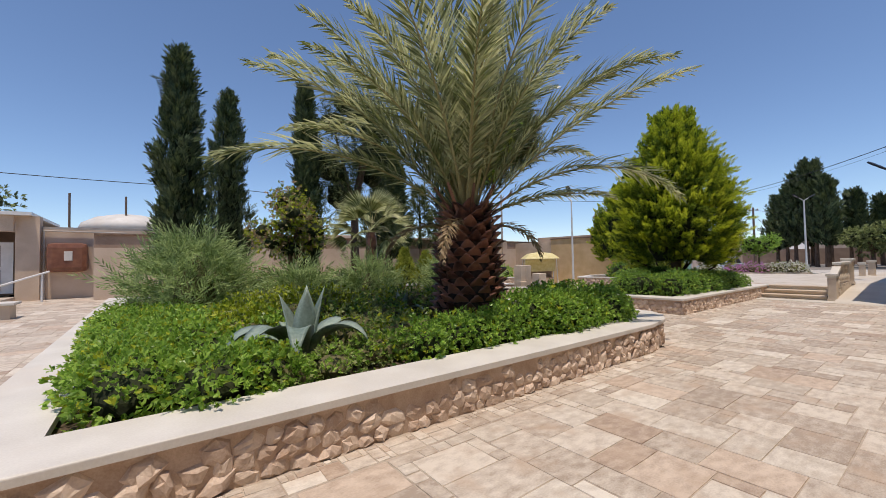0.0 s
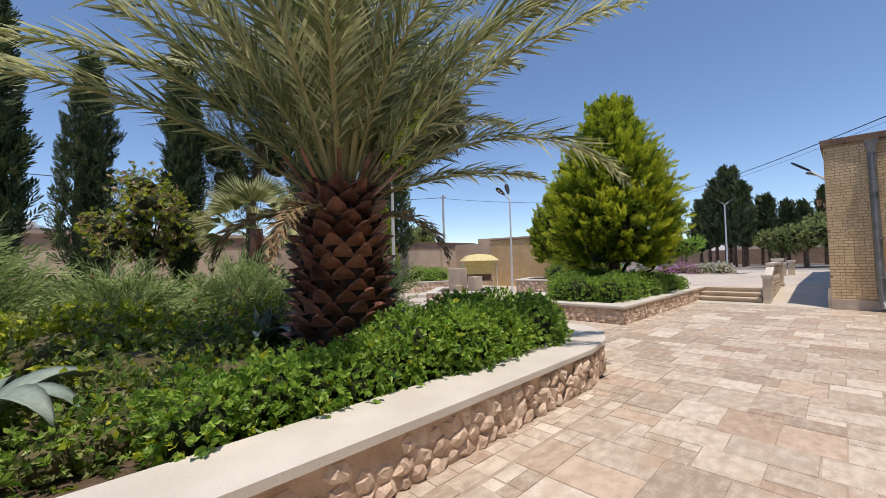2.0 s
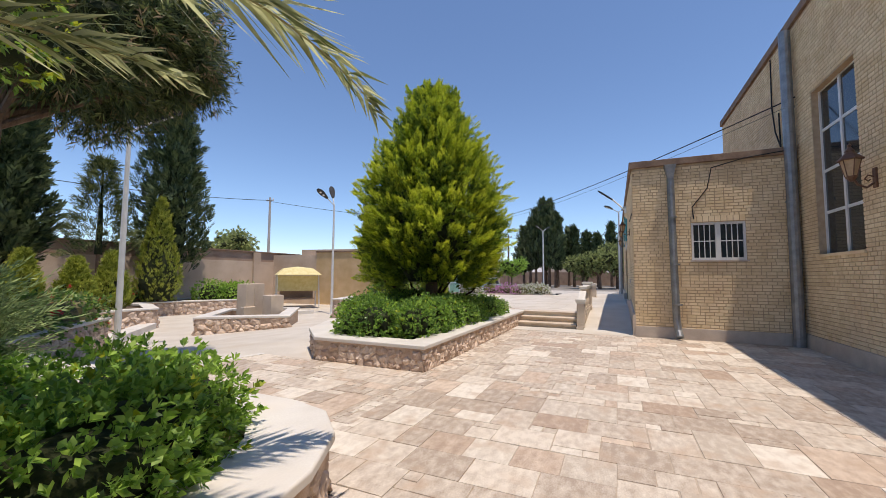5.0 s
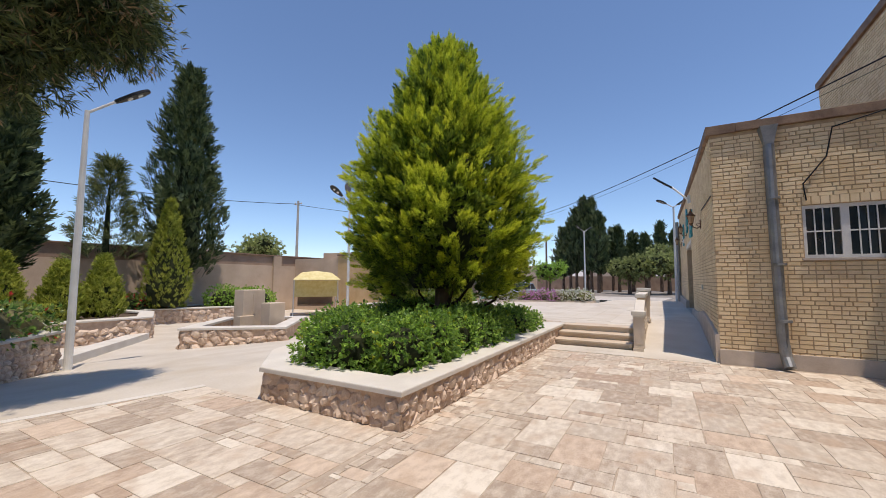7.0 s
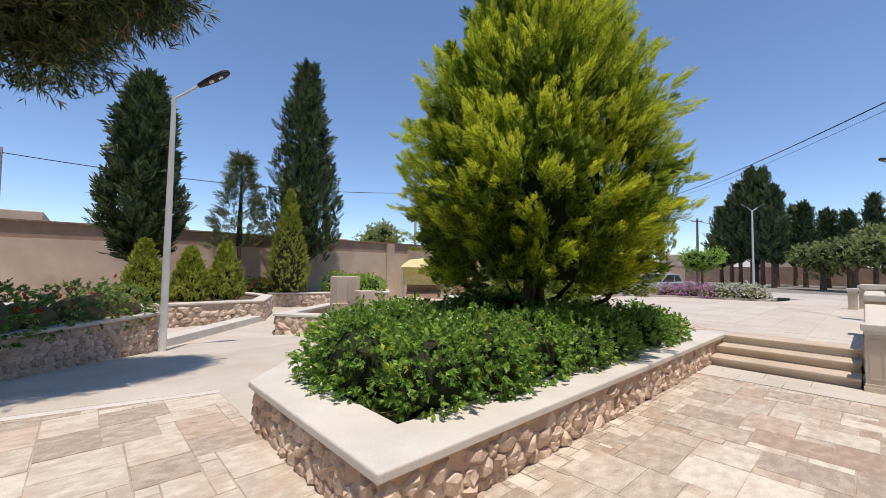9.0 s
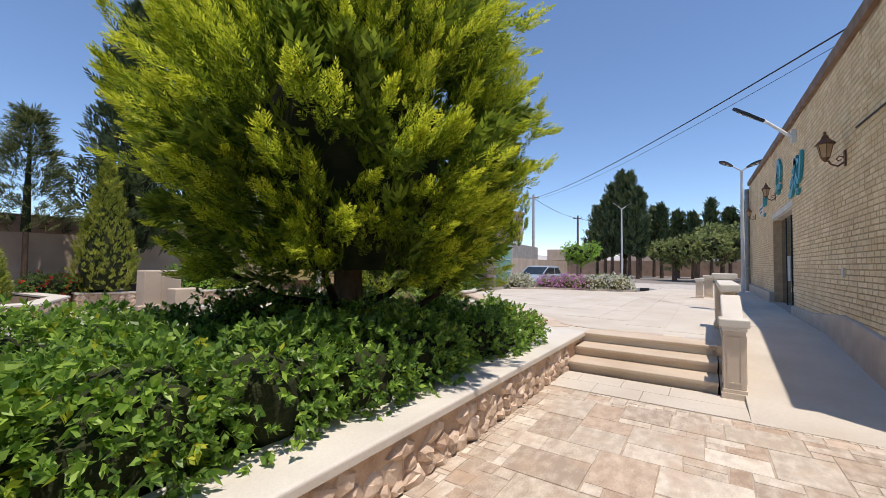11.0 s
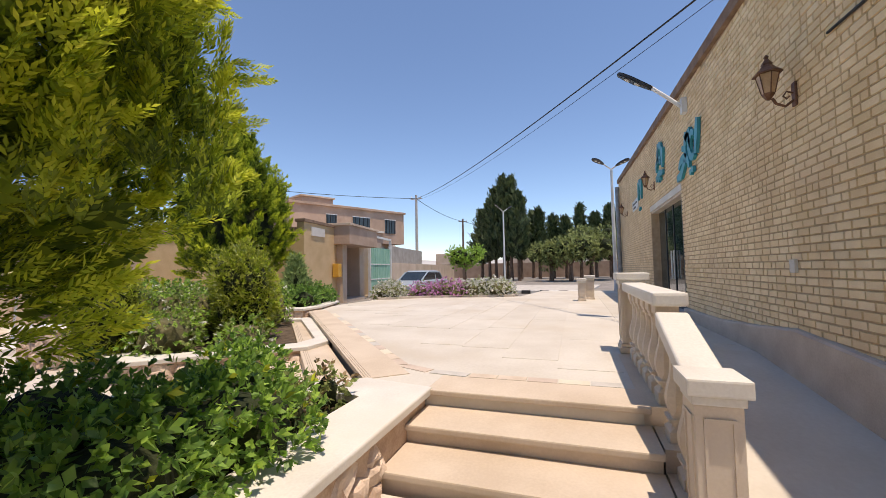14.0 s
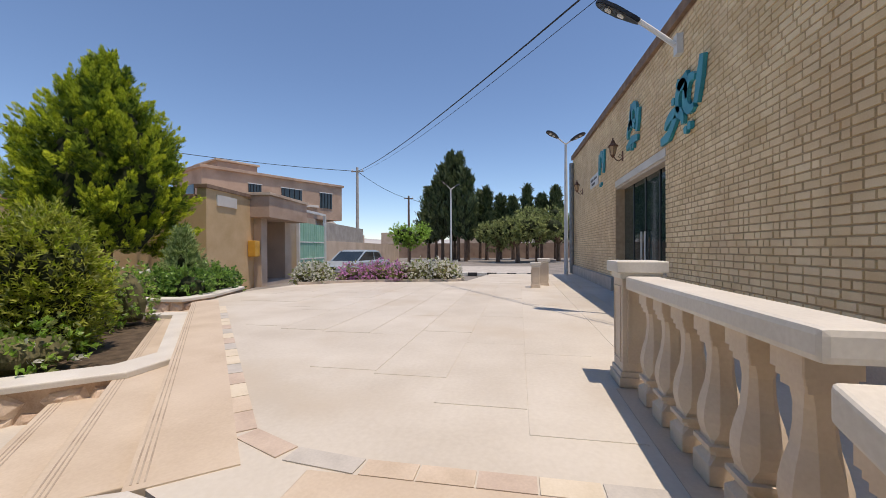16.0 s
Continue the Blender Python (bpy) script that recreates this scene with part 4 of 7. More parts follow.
def conifer(name, label, x, y, z, radius_at, height, z0, trunk_r, n, length, mat, seed, category="tree", per=11, lean=0.55, blade=(0.13, 0.03), amount=0.18, core=0.72, inner=0.3, tips=(), tuft=0, tuft_size=0.7, inner_layer=0):
    t = thing(name, pose(x, y, z), label, category)
    rng = np.random.default_rng(seed)
    idx = None
    if tuft:
        V, idx = plumes(lumpy(radius_at, height, z0, seed, amount), n, tuft, tuft_size, rng, per, lean, blade)
    else:
        V = sprays(lumpy(radius_at, height, z0, seed, amount), n, length, rng, per, lean, blade, inner=inner)
    if inner_layer:
        # Inner sprays are all deep green, painting shade into the gaps between tufts.
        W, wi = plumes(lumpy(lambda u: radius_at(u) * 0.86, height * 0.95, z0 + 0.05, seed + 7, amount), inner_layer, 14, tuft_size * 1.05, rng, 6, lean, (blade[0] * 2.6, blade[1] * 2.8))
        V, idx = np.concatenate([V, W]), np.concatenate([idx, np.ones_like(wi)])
    for tx, ty, tr, ta, tb in tips:
        tip = lumpy(lambda u: tr * (1 - u) ** 0.8 + 0.04, tb - ta, ta, seed + 3, amount)
        W, wi = plumes(tip, int(n * 0.07), tuft, tuft_size * 0.8, rng, per, 0.75, blade)
        idx = np.concatenate([idx, wi])
        V = np.concatenate([V, W + np.array([tx, ty, 0])])
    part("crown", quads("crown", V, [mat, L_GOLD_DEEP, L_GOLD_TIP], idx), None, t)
    # Added solid filler in the crown, coloured as dark as its inner shade.
    part("inner_mass", crown_core(radius_at, height, z0, core), L_CORE, t, "added solid crown core, inner shade painted into its colour")
    b = tube([(0, 0, -0.1), (0.02, 0.01, z0 * 0.5 + 0.1), (0, 0, z0 + height * 0.3), (0, 0, z0 + height * 0.75)], [trunk_r * 1.2, trunk_r, trunk_r * 0.8, trunk_r * 0.25], 10)
    part("trunk", b, M_TRUNK, t)
    return t


def broad(r):
    return lambda u: r * np.where(u < 0.24, 0.62 + 0.38 * np.sqrt(np.clip(u / 0.24, 0, 1)), np.clip(1 - np.clip((u - 0.24) / 0.77, 0, 1) ** 1.75, 0.01, 1) ** 0.74)


def spindle(r):
    return lambda u: r * np.clip(np.minimum((u + 0.12) * 3.2, 1.0), 0, 1) * np.clip(1 - u ** 2.2, 0.02, 1) ** 0.8


def ragged(r):
    return lambda u: r * np.clip(np.minimum((u + 0.15) * 3.0, 1.0), 0, 1) * np.clip(1 - u, 0.01, 1) ** 0.72


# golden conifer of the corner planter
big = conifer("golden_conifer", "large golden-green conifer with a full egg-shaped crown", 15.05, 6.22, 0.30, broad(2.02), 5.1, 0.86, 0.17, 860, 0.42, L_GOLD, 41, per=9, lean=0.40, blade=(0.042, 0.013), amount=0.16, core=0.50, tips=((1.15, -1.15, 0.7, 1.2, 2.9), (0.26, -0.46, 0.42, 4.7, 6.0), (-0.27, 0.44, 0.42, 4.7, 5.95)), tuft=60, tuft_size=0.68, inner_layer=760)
rng_l = random.Random(12)
for k in range(5):
    a = 360 * k / 5 + rng_l.uniform(-12, 12)
    c, d = math.cos(radians(a)), math.sin(radians(a))
    r = rng_l.uniform(1.2, 1.7)
    z = rng_l.uniform(0.35, 0.75)
    part("limb", tube([(0, 0, z), (0.45 * r * c, 0.45 * r * d, z + 0.12), (0.8 * r * c, 0.8 * r * d, z + 0.42), (r * c, r * d, z + 0.95)], [0.06, 0.042, 0.026, 0.01], 7), M_DARKBARK, big)
conifer("golden_conifer", "golden-green conifer with a conical crown near the house", 25.3, 13.9, -0.4, broad(1.95), 4.75, 1.65, 0.15, 500, 0.48, L_GOLD, 43, per=8, lean=0.60, blade=(0.058, 0.017), amount=0.13, core=0.6, tuft=44, tuft_size=0.58, inner_layer=320)

# cypresses of the garden
for x, y, r, h, s, lab in ((0.79, 14.65, 0.62, 7.7, 51, "tall dark columnar cypress with a brownish crown"), (2.75, 18.9, 0.8, 8.6, 52, "tall dark green cypress with an open crown"), (4.5, 14.07, 0.42, 7.2, 53, "slim dark green columnar cypress")):
    conifer("cypress", lab, x, y, 0.3 if y < 17.5 else -0.02, spindle(r), h - 0.7, 0.8, 0.12, 1700, 0.42, L_CYPRESS, s, per=9, lean=0.75, blade=(0.19, 0.05), amount=0.42, core=0.6)

# hedge along the palm planter
H1 = blob_row([(-0.12, 4.0), (-0.28, 9.5)], 0.44, 0.42, 0.36, 61, 0.4) + blob_row([(0.1, 3.98), (1.0, 4.0)], 0.44, 0.42, 0.36, 62, 0.36) + blob_row([(0.5, 4.8), (0.3, 8.6)], 0.5, 0.46, 0.36, 63, 0.42) + blob_row([(1.2, 5.2), (1.1, 7.5)], 0.5, 0.5, 0.36, 65, 0.45)
hedge("hedge", "dense bright green clipped ground-cover hedge in the planter", H1, 60000, 0.058, [L_HEDGE, L_LIME], 71, (0.88, 0.12))
H2 = blob_row([(2.5, 3.85), (3.4, 3.95)], 0.30, 0.40, 0.36, 69, 0.35) + blob_row([(3.3, 4.05), (4.5, 4.0)], 0.42, 0.44, 0.37, 66, 0.3) + blob_row([(4.5, 4.0), (6.5, 3.98)], 0.50, 0.58, 0.38, 60, 0.3) + blob_row([(6.5, 4.0), (7.45, 4.4)], 0.42, 0.56, 0.38, 67, 0.3) + blob_row([(5.6, 4.7), (7.2, 5.0)], 0.5, 0.62, 0.38, 68, 0.5)
hedge("hedge", "rounded bright green hedge along the coping below the palm", H2, 46000, 0.058, [L_HEDGE, L_HEDGE_DEEP, L_LIME], 72, (0.80, 0.14, 0.06))
H3 = blob_row([(11.75, 5.12), (15.2, 5.1)], 0.42, 0.66, 0.35, 81, 0.42) + blob_row([(15.2, 5.1), (17.1, 5.08)], 0.40, 0.50, 0.35, 85, 0.42) + blob_row([(11.75, 5.6), (11.9, 6.6)], 0.45, 0.66, 0.35, 82, 0.42) + blob_row([(12.3, 5.8), (16.6, 5.7)], 0.5, 0.60, 0.35, 83, 0.5) + blob_row([(12.2, 6.6), (16.0, 7.0)], 0.5, 0.74, 0.35, 84, 0.5) + blob_row([(17.0, 5.35), (17.45, 5.75)], 0.36, 0.5, 0.35, 86, 0.25)
hedge("hedge", "glossy dark green hedge filling the corner planter", H3, 74000, 0.058, [L_HEDGE_DEEP, L_HEDGE, L_LIME], 73, (0.60, 0.37, 0.03))


# ---- date palm ----
def frond_mesh(length, e0, bend, seed, dry=0.0, pairs=54):
    """A pinnate frond in its own frame: it grows along +x and bows down."""
    rng = np.random.default_rng(seed)
    n = 24
    pts, e = [np.zeros(3)], radians(e0)
    for i in range(n):
        f = i / n
        ang = e - radians(bend) * f ** 1.6
        pts.append(pts[-1] + np.array([math.cos(ang), 0, math.sin(ang)]) * length / n)
    pts = np.array(pts)
    f = np.linspace(0.16, 0.995, pairs)
    pos = np.stack([np.interp(f * n, np.arange(n + 1), pts[:, k]) for k in range(3)], 1)
    tan = unit(np.stack([np.interp(np.minimum(f * n + 0.5, n), np.arange(n + 1), pts[:, k]) - np.interp(f * n - 0.5, np.arange(n + 1), pts[:, k]) for k in range(3)], 1))
    V = []
    side = np.array([0, 1.0, 0])
    nor = unit(np.cross(tan, side))
    ll = length * 0.16 * np.clip(np.minimum(f * 3.0, (1.08 - f) * 2.6), 0.25, 1.0)
    for s in (-1, 1):
        for lift in (0.35, -0.05):
            jit = 0.10 * rng.normal(size=(pairs, 3))
            sw = (0.62 + 0.25 * rng.random(pairs))[:, None]
            D = unit(tan * (0.75 + 0.5 * f)[:, None] + s * side * sw - nor * lift * -1.0 + jit)
            V.append(blades(pos + 0.02 * rng.normal(size=(pairs, 3)), D, ll * rng.uniform(0.8, 1.15, pairs), 0.036, rng, droop=0.12, waist=0.35, side=unit(np.cross(D, unit(nor + 0.4 * rng.normal(size=(pairs, 3)))))))
    V = np.concatenate(V)
    # the rib, as slim four-sided strips
    rib = []
    for i in range(n):
        a, b2 = pts[i], pts[i + 1]
        w0, w1 = 0.030 * (1 - i / n) + 0.005, 0.030 * (1 - (i + 1) / n) + 0.005
        q = [np.array([0, w0, 0]), np.array([0, 0, w0 * 0.7]), np.array([0, -w0, 0]), np.array([0, 0, -w0 * 0.7])]
        p = [v * (w1 / w0) for v in q]
        for k in range(4):
            rib.append([a + q[k], a + q[(k + 1) % 4], b2 + p[(k + 1) % 4], b2 + p[k]])
    idx = [0] * len(V) + [1] * len(rib)
    return quads("frond", np.concatenate([V, np.array(rib)]), [L_PALM_DRY if dry else L_PALM, M_RACHIS], idx)


PALM_X, PALM_Y = 4.44, 5.18
palm = thing("date_palm", pose(PALM_X, PALM_Y, 0.33), "stout date palm with a brown scaly trunk and arching grey-green fronds", "palm tree")
# The trunk core is coloured as dark as the shaded gaps between its scales.
part("trunk", lathe([(0.49, -0.05), (0.52, 0.3), (0.51, 0.9), (0.47, 1.4), (0.40, 1.75), (0.24, 2.1), (0.08, 2.25)], 22), M_DARKBARK, palm, "trunk core, dark with the shade painted between leaf bases")
b = bmesh.new()
grid = []
for v in range(6):
    q = v / 5                                   # up the scale, from its root to the sawn tip
    row = []
    for w in range(5):
        p = -1 + w / 2                          # across the scale
        half = 0.125 * math.sqrt(1.0 - 0.80 * q ** 2.4)
        row.append(b.verts.new((p * half, -(0.01 + 0.19 * q ** 1.2) * (1 - 0.50 * p * p), 0.235 * q - 0.045 * p * p * q)))
    grid.append(row)
lip = [b.verts.new((v.co.x * 0.8, v.co.y * 0.55, v.co.z + 0.012)) for v in grid[-1]]
back = [b.verts.new((v.co.x, 0.03, 0.19)) for v in lip]
for p, q in zip(grid + [lip], grid[1:] + [lip, back]):
    for i in range(4):
        b.faces.new((p[i], p[i + 1], q[i + 1], q[i]))
bmesh.ops.recalc_face_normals(b, faces=b.faces)
if sum(f.normal.y for f in b.faces) > 0:
    bmesh.ops.reverse_faces(b, faces=b.faces)
boot_me = mesh_of(b, "leaf_base")
boot_me.materials.append(M_BOOT)
rng_p = random.Random(9)
for k in range(17):
    z = -0.02 + 0.126 * k
    r = float(np.interp(z, [0, 0.3, 0.9, 1.4, 1.75, 2.1], [0.46, 0.49, 0.48, 0.45, 0.40, 0.26]))
    n = 13 if k < 13 else 10
    for i in range(n):
        a = 360 * (i + 0.5 * (k % 2)) / n + rng_p.uniform(-2.5, 2.5)
        ob = part("leaf_base", boot_me, None, palm)
        sc = rng_p.uniform(0.92, 1.12)
        ob.matrix_basis = pose(r * math.sin(radians(a)) * 0.97, -r * math.cos(radians(a)) * 0.97, z, rng_p.uniform(-6, 8), rng_p.uniform(-5, 5), a) @ Matrix.Diagonal((sc, sc * rng_p.uniform(0.85, 1.15), sc * rng_p.uniform(0.66, 0.8), 1))
FRONDS = {}
for e0, bend, length in ((82, 28, 3.8), (71, 42, 4.0), (61, 48, 3.9), (47, 46, 3.5)):
    FRONDS[e0] = [frond_mesh(length * q, e0, bend + d, e0 + k) for k, (q, d) in enumerate(((1.0, 0), (0.9, 16)))]
for e0, count in ((82, 9), (71, 15), (61, 14), (47, 4)):
    for i in range(count):
        a = 360 * (i + rng_p.uniform(-0.25, 0.25)) / count + e0 * 1.7
        if e0 <= 61 and -118 < (a + 180) % 360 - 180 < -58:
            continue                            # no low fronds over the coping
        ob = part("frond", FRONDS[e0][i % 2], None, palm)
        ob.matrix_basis = pose(0.16 * math.cos(radians(a)), 0.16 * math.sin(radians(a)), 1.84 + 0.003 * e0, 0, rng_p.uniform(-6, 6), a)
# long fronds that reach over the paving and the beds
for a, e0, bend, length in ((-38, 34, 84, 3.85), (172, 30, 58, 3.9), (-55, 46, 40, 3.9), (165, 52, 52, 4.0), (-48, 60, 62, 4.2), (-30, 20, 34, 2.6)):
    ob = part("frond", frond_mesh(length, e0, bend, int(a) + 400), None, palm)
    ob.matrix_basis = pose(0.2 * math.cos(radians(a)), 0.2 * math.sin(radians(a)), 1.95, 0, 0, a)
rib_me = quads("stub", np.array([[[0, 0.035, 0], [0.55, 0.02, 0.5], [0.55, -0.02, 0.5], [0, -0.035, 0]], [[0, 0.035, -0.03], [0.55, 0.02, 0.48], [0.55, 0.02, 0.5], [0, 0.035, 0]], [[0, -0.035, 0], [0.55, -0.02, 0.5], [0.55, -0.02, 0.48], [0, -0.035, -0.03]], [[0, -0.035, -0.03], [0.55, -0.02, 0.48], [0.55, 0.02, 0.48], [0, 0.035, -0.03]]]), [M_BOOT])
for k in range(12):
    a = 30 * k + rng_p.uniform(-8, 8)
    ob = part("cut_stub", rib_me, None, palm, "red-brown sheath stub below the fronds")
    ob.matrix_basis = pose(0.22 * math.cos(radians(a)), 0.22 * math.sin(radians(a)), 1.85, 0, rng_p.uniform(-12, 14), a)
dry = frond_mesh(1.5, 10, 95, 99, dry=1, pairs=30)
for a in (-20, 150, 215):
    ob = part("frond", dry, None, palm, "withered straw-brown frond")
    ob.matrix_basis = pose(0.2 * math.cos(radians(a)), 0.2 * math.sin(radians(a)), 1.75, 0, 0, a)

# ---- terrace surface ----
def inside(x, y, poly):
    hit = False
    for (xa, ya), (xb, yb) in zip(poly, poly[1:] + poly[:1]):
        if (ya > y) != (yb > y) and x < (xb - xa) * (y - ya) / (yb - ya) + xa:
            hit = not hit
    return hit


def slab_field(name, parent, poly, z, lx, ly, seed, material, gap=0.004, stagger=True):
    rng = random.Random(seed)
    V, F = [], []
    xs, ys = [p[0] for p in poly], [p[1] for p in poly]
    y = min(ys)
    row = 0
    while y < max(ys):
        x = min(xs) - (rng.random() * lx if stagger else 0)
        while x < max(xs):
            w = lx * rng.choice((1, 1, 0.8, 1.3)) if stagger else lx
            if all(inside(px, py, poly) for px in (x, x + w) for py in (y, y + ly)):
                k = len(V)
                V += slab_verts(x, y, x + w, y + ly, z + rng.uniform(-0.001, 0.001), gap, 0.002)
                F += [[k + i for i in f] for f in BRICK_FACES]
            x += w
        y += ly
        row += 1
    me = bpy.data.meshes.new(name)
    me.from_pydata(V, [], F)
    me.update()
    return tagged(part(name, me, material, parent), kind="stuff")


deck = thing("terrace_paving", None, "pale limestone slabs with thin joints on the terrace", "paving", kind="structure")
slab_field("slabs", deck, [(18.95, 2.8), (33.0, 2.8), (33.0, 4.5), (29.3, 5.0), (28.4, 9.6), (25.6, 9.9), (24.4, 9.45), (19.0, 4.75)], DECK_Z, 1.7, 0.62, 5, M_SLAB, 0.0022)
slab_field("slabs", deck, [(20.65, 1.27), (32.9, 1.27), (32.9, 2.79), (20.65, 2.79)], DECK_Z, 1.7, 0.62, 6, M_SLAB, 0.0022)
ED, EN = Vector((0.749, 0.663)), Vector((-0.663, 0.749))


def strip(name, a, b, w, z0, z1, material, parent, label="", bevel=0.0):
    """A bar on plan from a to b, w wide to the left of its way."""
    a, b = Vector(a), Vector(b)
    d = (b - a).normalized()
    n = Vector((-d.y, d.x)) * w
    return part(name, prism([tuple(a), tuple(b), tuple(b + n), tuple(a + n)], z0, z1, None, bevel), material, parent, label)


E0, E1 = Vector((18.40, 5.12)), Vector((23.75, 9.85))
strip("border_strip", E0 - EN * 0.45, E1 - EN * 0.45, 0.45, DECK_Z - 0.05, DECK_Z + 0.004, M_STEP, deck, "sandstone border slab with grooved nosing")
rng_b = random.Random(4)
tints = [surf("border_tile_" + n, d, l, scale=5, rough=0.6, bump=0.05) for n, d, l in (("rose", (0.46, 0.36, 0.29), (0.60, 0.49, 0.40)), ("grey", (0.44, 0.41, 0.37), (0.57, 0.53, 0.48)), ("cream", (0.58, 0.50, 0.38), (0.70, 0.62, 0.50)), ("sand", (0.50, 0.40, 0.30), (0.64, 0.53, 0.42)))]
path = [(18.85, 2.85), (18.85, 4.2), (18.9, 4.6), (19.05, 4.95)]
k = 0
while k < 20:
    p = Vector((19.05, 4.95)) + ED * 0.3 * k
    path.append((p.x, p.y))
    k += 1
for a, b in zip(path, path[1:]):
    a, b = Vector(a), Vector(b)
    n = max(1, round((b - a).length / 0.27))
    for i in range(n):
        strip("border_tile", a + (b - a) * (i + 0.02) / n, a + (b - a) * (i + 0.98) / n, 0.13, DECK_Z - 0.03, DECK_Z + 0.003, rng_b.choice(tints), deck)

side = thing("side_steps", None, "sandstone side steps with grooved nosings", "steps", kind="structure")
for k in range(3):
    z = DECK_Z - 0.133 * k
    a, b = E0 + EN * (0.42 * (k - 1)) + ED * (0.0 if k == 0 else 0.35 * k), E1 + EN * (0.42 * (k - 1)) - ED * 0.05
    if k:
        strip("tread", a, b, 0.44, -0.05, z, M_STEP, side, "honed sandstone tread", 0.01)
    for g in range(3):
        o = EN * (0.34 + 0.025 * g)
        strip("groove", a + o + ED * 0.05, b + o - ED * 0.05, 0.008, z - 0.01, z + (0.0065 if k == 0 else 0.0025), M_JOINT, side)

# inner court, beds round it
COURT = [(8.02, 8.62), (11.05, 8.02), (11.05, 6.6), (11.9, 7.5), (13.2, 8.1), (16.2, 7.9), (17.6, 6.6), (18.36, 5.08), (23.75, 9.85), (26.3, 12.7), (27.6, 13.0), (28.5, 23.9), (-1.05, 23.9), (-1.05, 17.6), (8.5, 17.6), (10.95, 14.6), (11.05, 13.2), (8.02, 10.2)]
solid("inner_court", sink(prism(COURT, -0.9, -0.004), -0.004), M_SLAB, "smooth beige stone paving of the inner court", "paving", kind="structure")
strip("kerb_line", (8.02, 8.45), (11.05, 7.85), 0.13, -0.05, 0.004, M_CAP, tagged(thing("court_kerb"), "pale flush kerb between the pavings", "kerb", kind="structure"))
planter("low_bed", [(9.85, 17.45), (14.6, 17.35), (15.7, 19.7), (15.2, 23.6), (9.6, 23.6)], "low stone-faced bed with clipped bushes", [], [((9.85, 17.45), (14.6, 17.35)), ((14.6, 17.35), (15.7, 19.7))], seed=4, z_cap=0.26, stone=0.26, cap_w=0.42, z0=-0.6)
planter("low_bed", [(16.4, 21.9), (21.6, 19.7), (22.9, 21.6), (22.2, 23.7), (16.4, 23.7)], "low stone-faced bed with a cypress", [], [((16.4, 21.9), (21.6, 19.7)), ((21.6, 19.7), (22.9, 21.6))], seed=5, z_cap=0.2, stone=0.26, cap_w=0.42, z0=-0.6)
planter("low_bed", [(20.0, 10.6), (22.8, 10.6), (24.2, 12.8), (22.2, 14.2), (19.7, 13.4)], "stone-faced bed beside the house", [], [((20.0, 10.6), (22.8, 10.6)), ((19.7, 13.4), (20.0, 10.6))], seed=6, z_cap=0.45, stone=0.24, cap_w=0.35, z0=-0.6)
planter("rose_bed", [(20.0, 7.0), (20.7, 6.98), (23.0, 9.1), (22.6, 10.2), (19.0, 10.2), (18.6, 8.6)], "stone-faced rose bed with white coping", [], [((18.6, 8.6), (20.0, 7.0)), ((19.0, 10.2), (18.6, 8.6))], seed=7, z_cap=0.33, stone=0.2, cap_w=0.3, z0=-0.6)
planter("hedge_bed", [(23.4, 9.75), (24.15, 9.75), (25.7, 10.25), (27.0, 12.3), (24.6, 12.6), (23.2, 11.4)], "stone-edged bed with a low dark hedge", [], [((23.4, 9.75), (24.15, 9.75)), ((23.2, 11.4), (23.4, 9.75))], seed=8, z_cap=0.5, stone=0.2, cap_w=0.25, z0=-0.6)
FT = pose(13.92, 14.2, -0.5, 0, 0, -51)
basin = thing("fountain_basin", None, "stone-faced fountain basin with pale coping", "fountain")
fo = [tuple((FT @ Vector((x, y, 0))).to_2d()) for x, y in ((0, 0), (2.85, 0), (2.85, 3.45), (0, 3.45))]
part("wall", ring_slab(fo, inset(fo, 0.3), -0.6, 0.06), M_MORTAR, basin)
part("coping", ring_slab(inset(fo, -0.05), inset(fo, 0.38), 0.06, 0.13, 0.018), M_CAP, basin, "pale stone coping")
part("floor", prism(inset(fo, 0.28), -0.55, -0.3), M_GREYWALL, basin, "dark empty basin floor")
stones_joined("stone_facing", basin, stone_places(fo[0], fo[1], -0.5, 0.04, 0.27, 3) + stone_places(fo[3], fo[0], -0.5, 0.04, 0.27, 4), 3, M_STONE_FAR)
for x, y, w, d, h, slot in ((1.25, 2.0, 0.82, 0.5, 1.47, True), (2.12, 1.55, 0.6, 0.45, 1.05, False), (1.25, 1.62, 0.5, 0.2, 0.62, False)):
    b = boxed(-w / 2, -d / 2, 0.0, w / 2, d / 2, h, 0.025)
    if slot:
        box(b, -0.05, -d / 2 - 0.02, h * 0.45, 0.05, -d / 2 + 0.02, h * 0.9, 0.008)
    solid("stone_block", b, M_STEP, "upright sandstone block standing in the basin", "stone block", "fountain blocks", m=FT @ pose(x, y, 0.2, 0, 0, 51))
# low steps of the court
cst = thing("court_steps", None, "shallow pale stone steps down across the court", "steps", kind="structure")
for (xa, ya), (xb, yb) in (((11.25, 13.9), (14.5, 17.2)), ((16.3, 17.6), (21.5, 16.1))):
    strip("tread", (xa, ya), (xb, yb), 0.5, -0.6, dip(xa, ya) * 0.85 + 0.10, M_CAP, cst, "", 0.012)

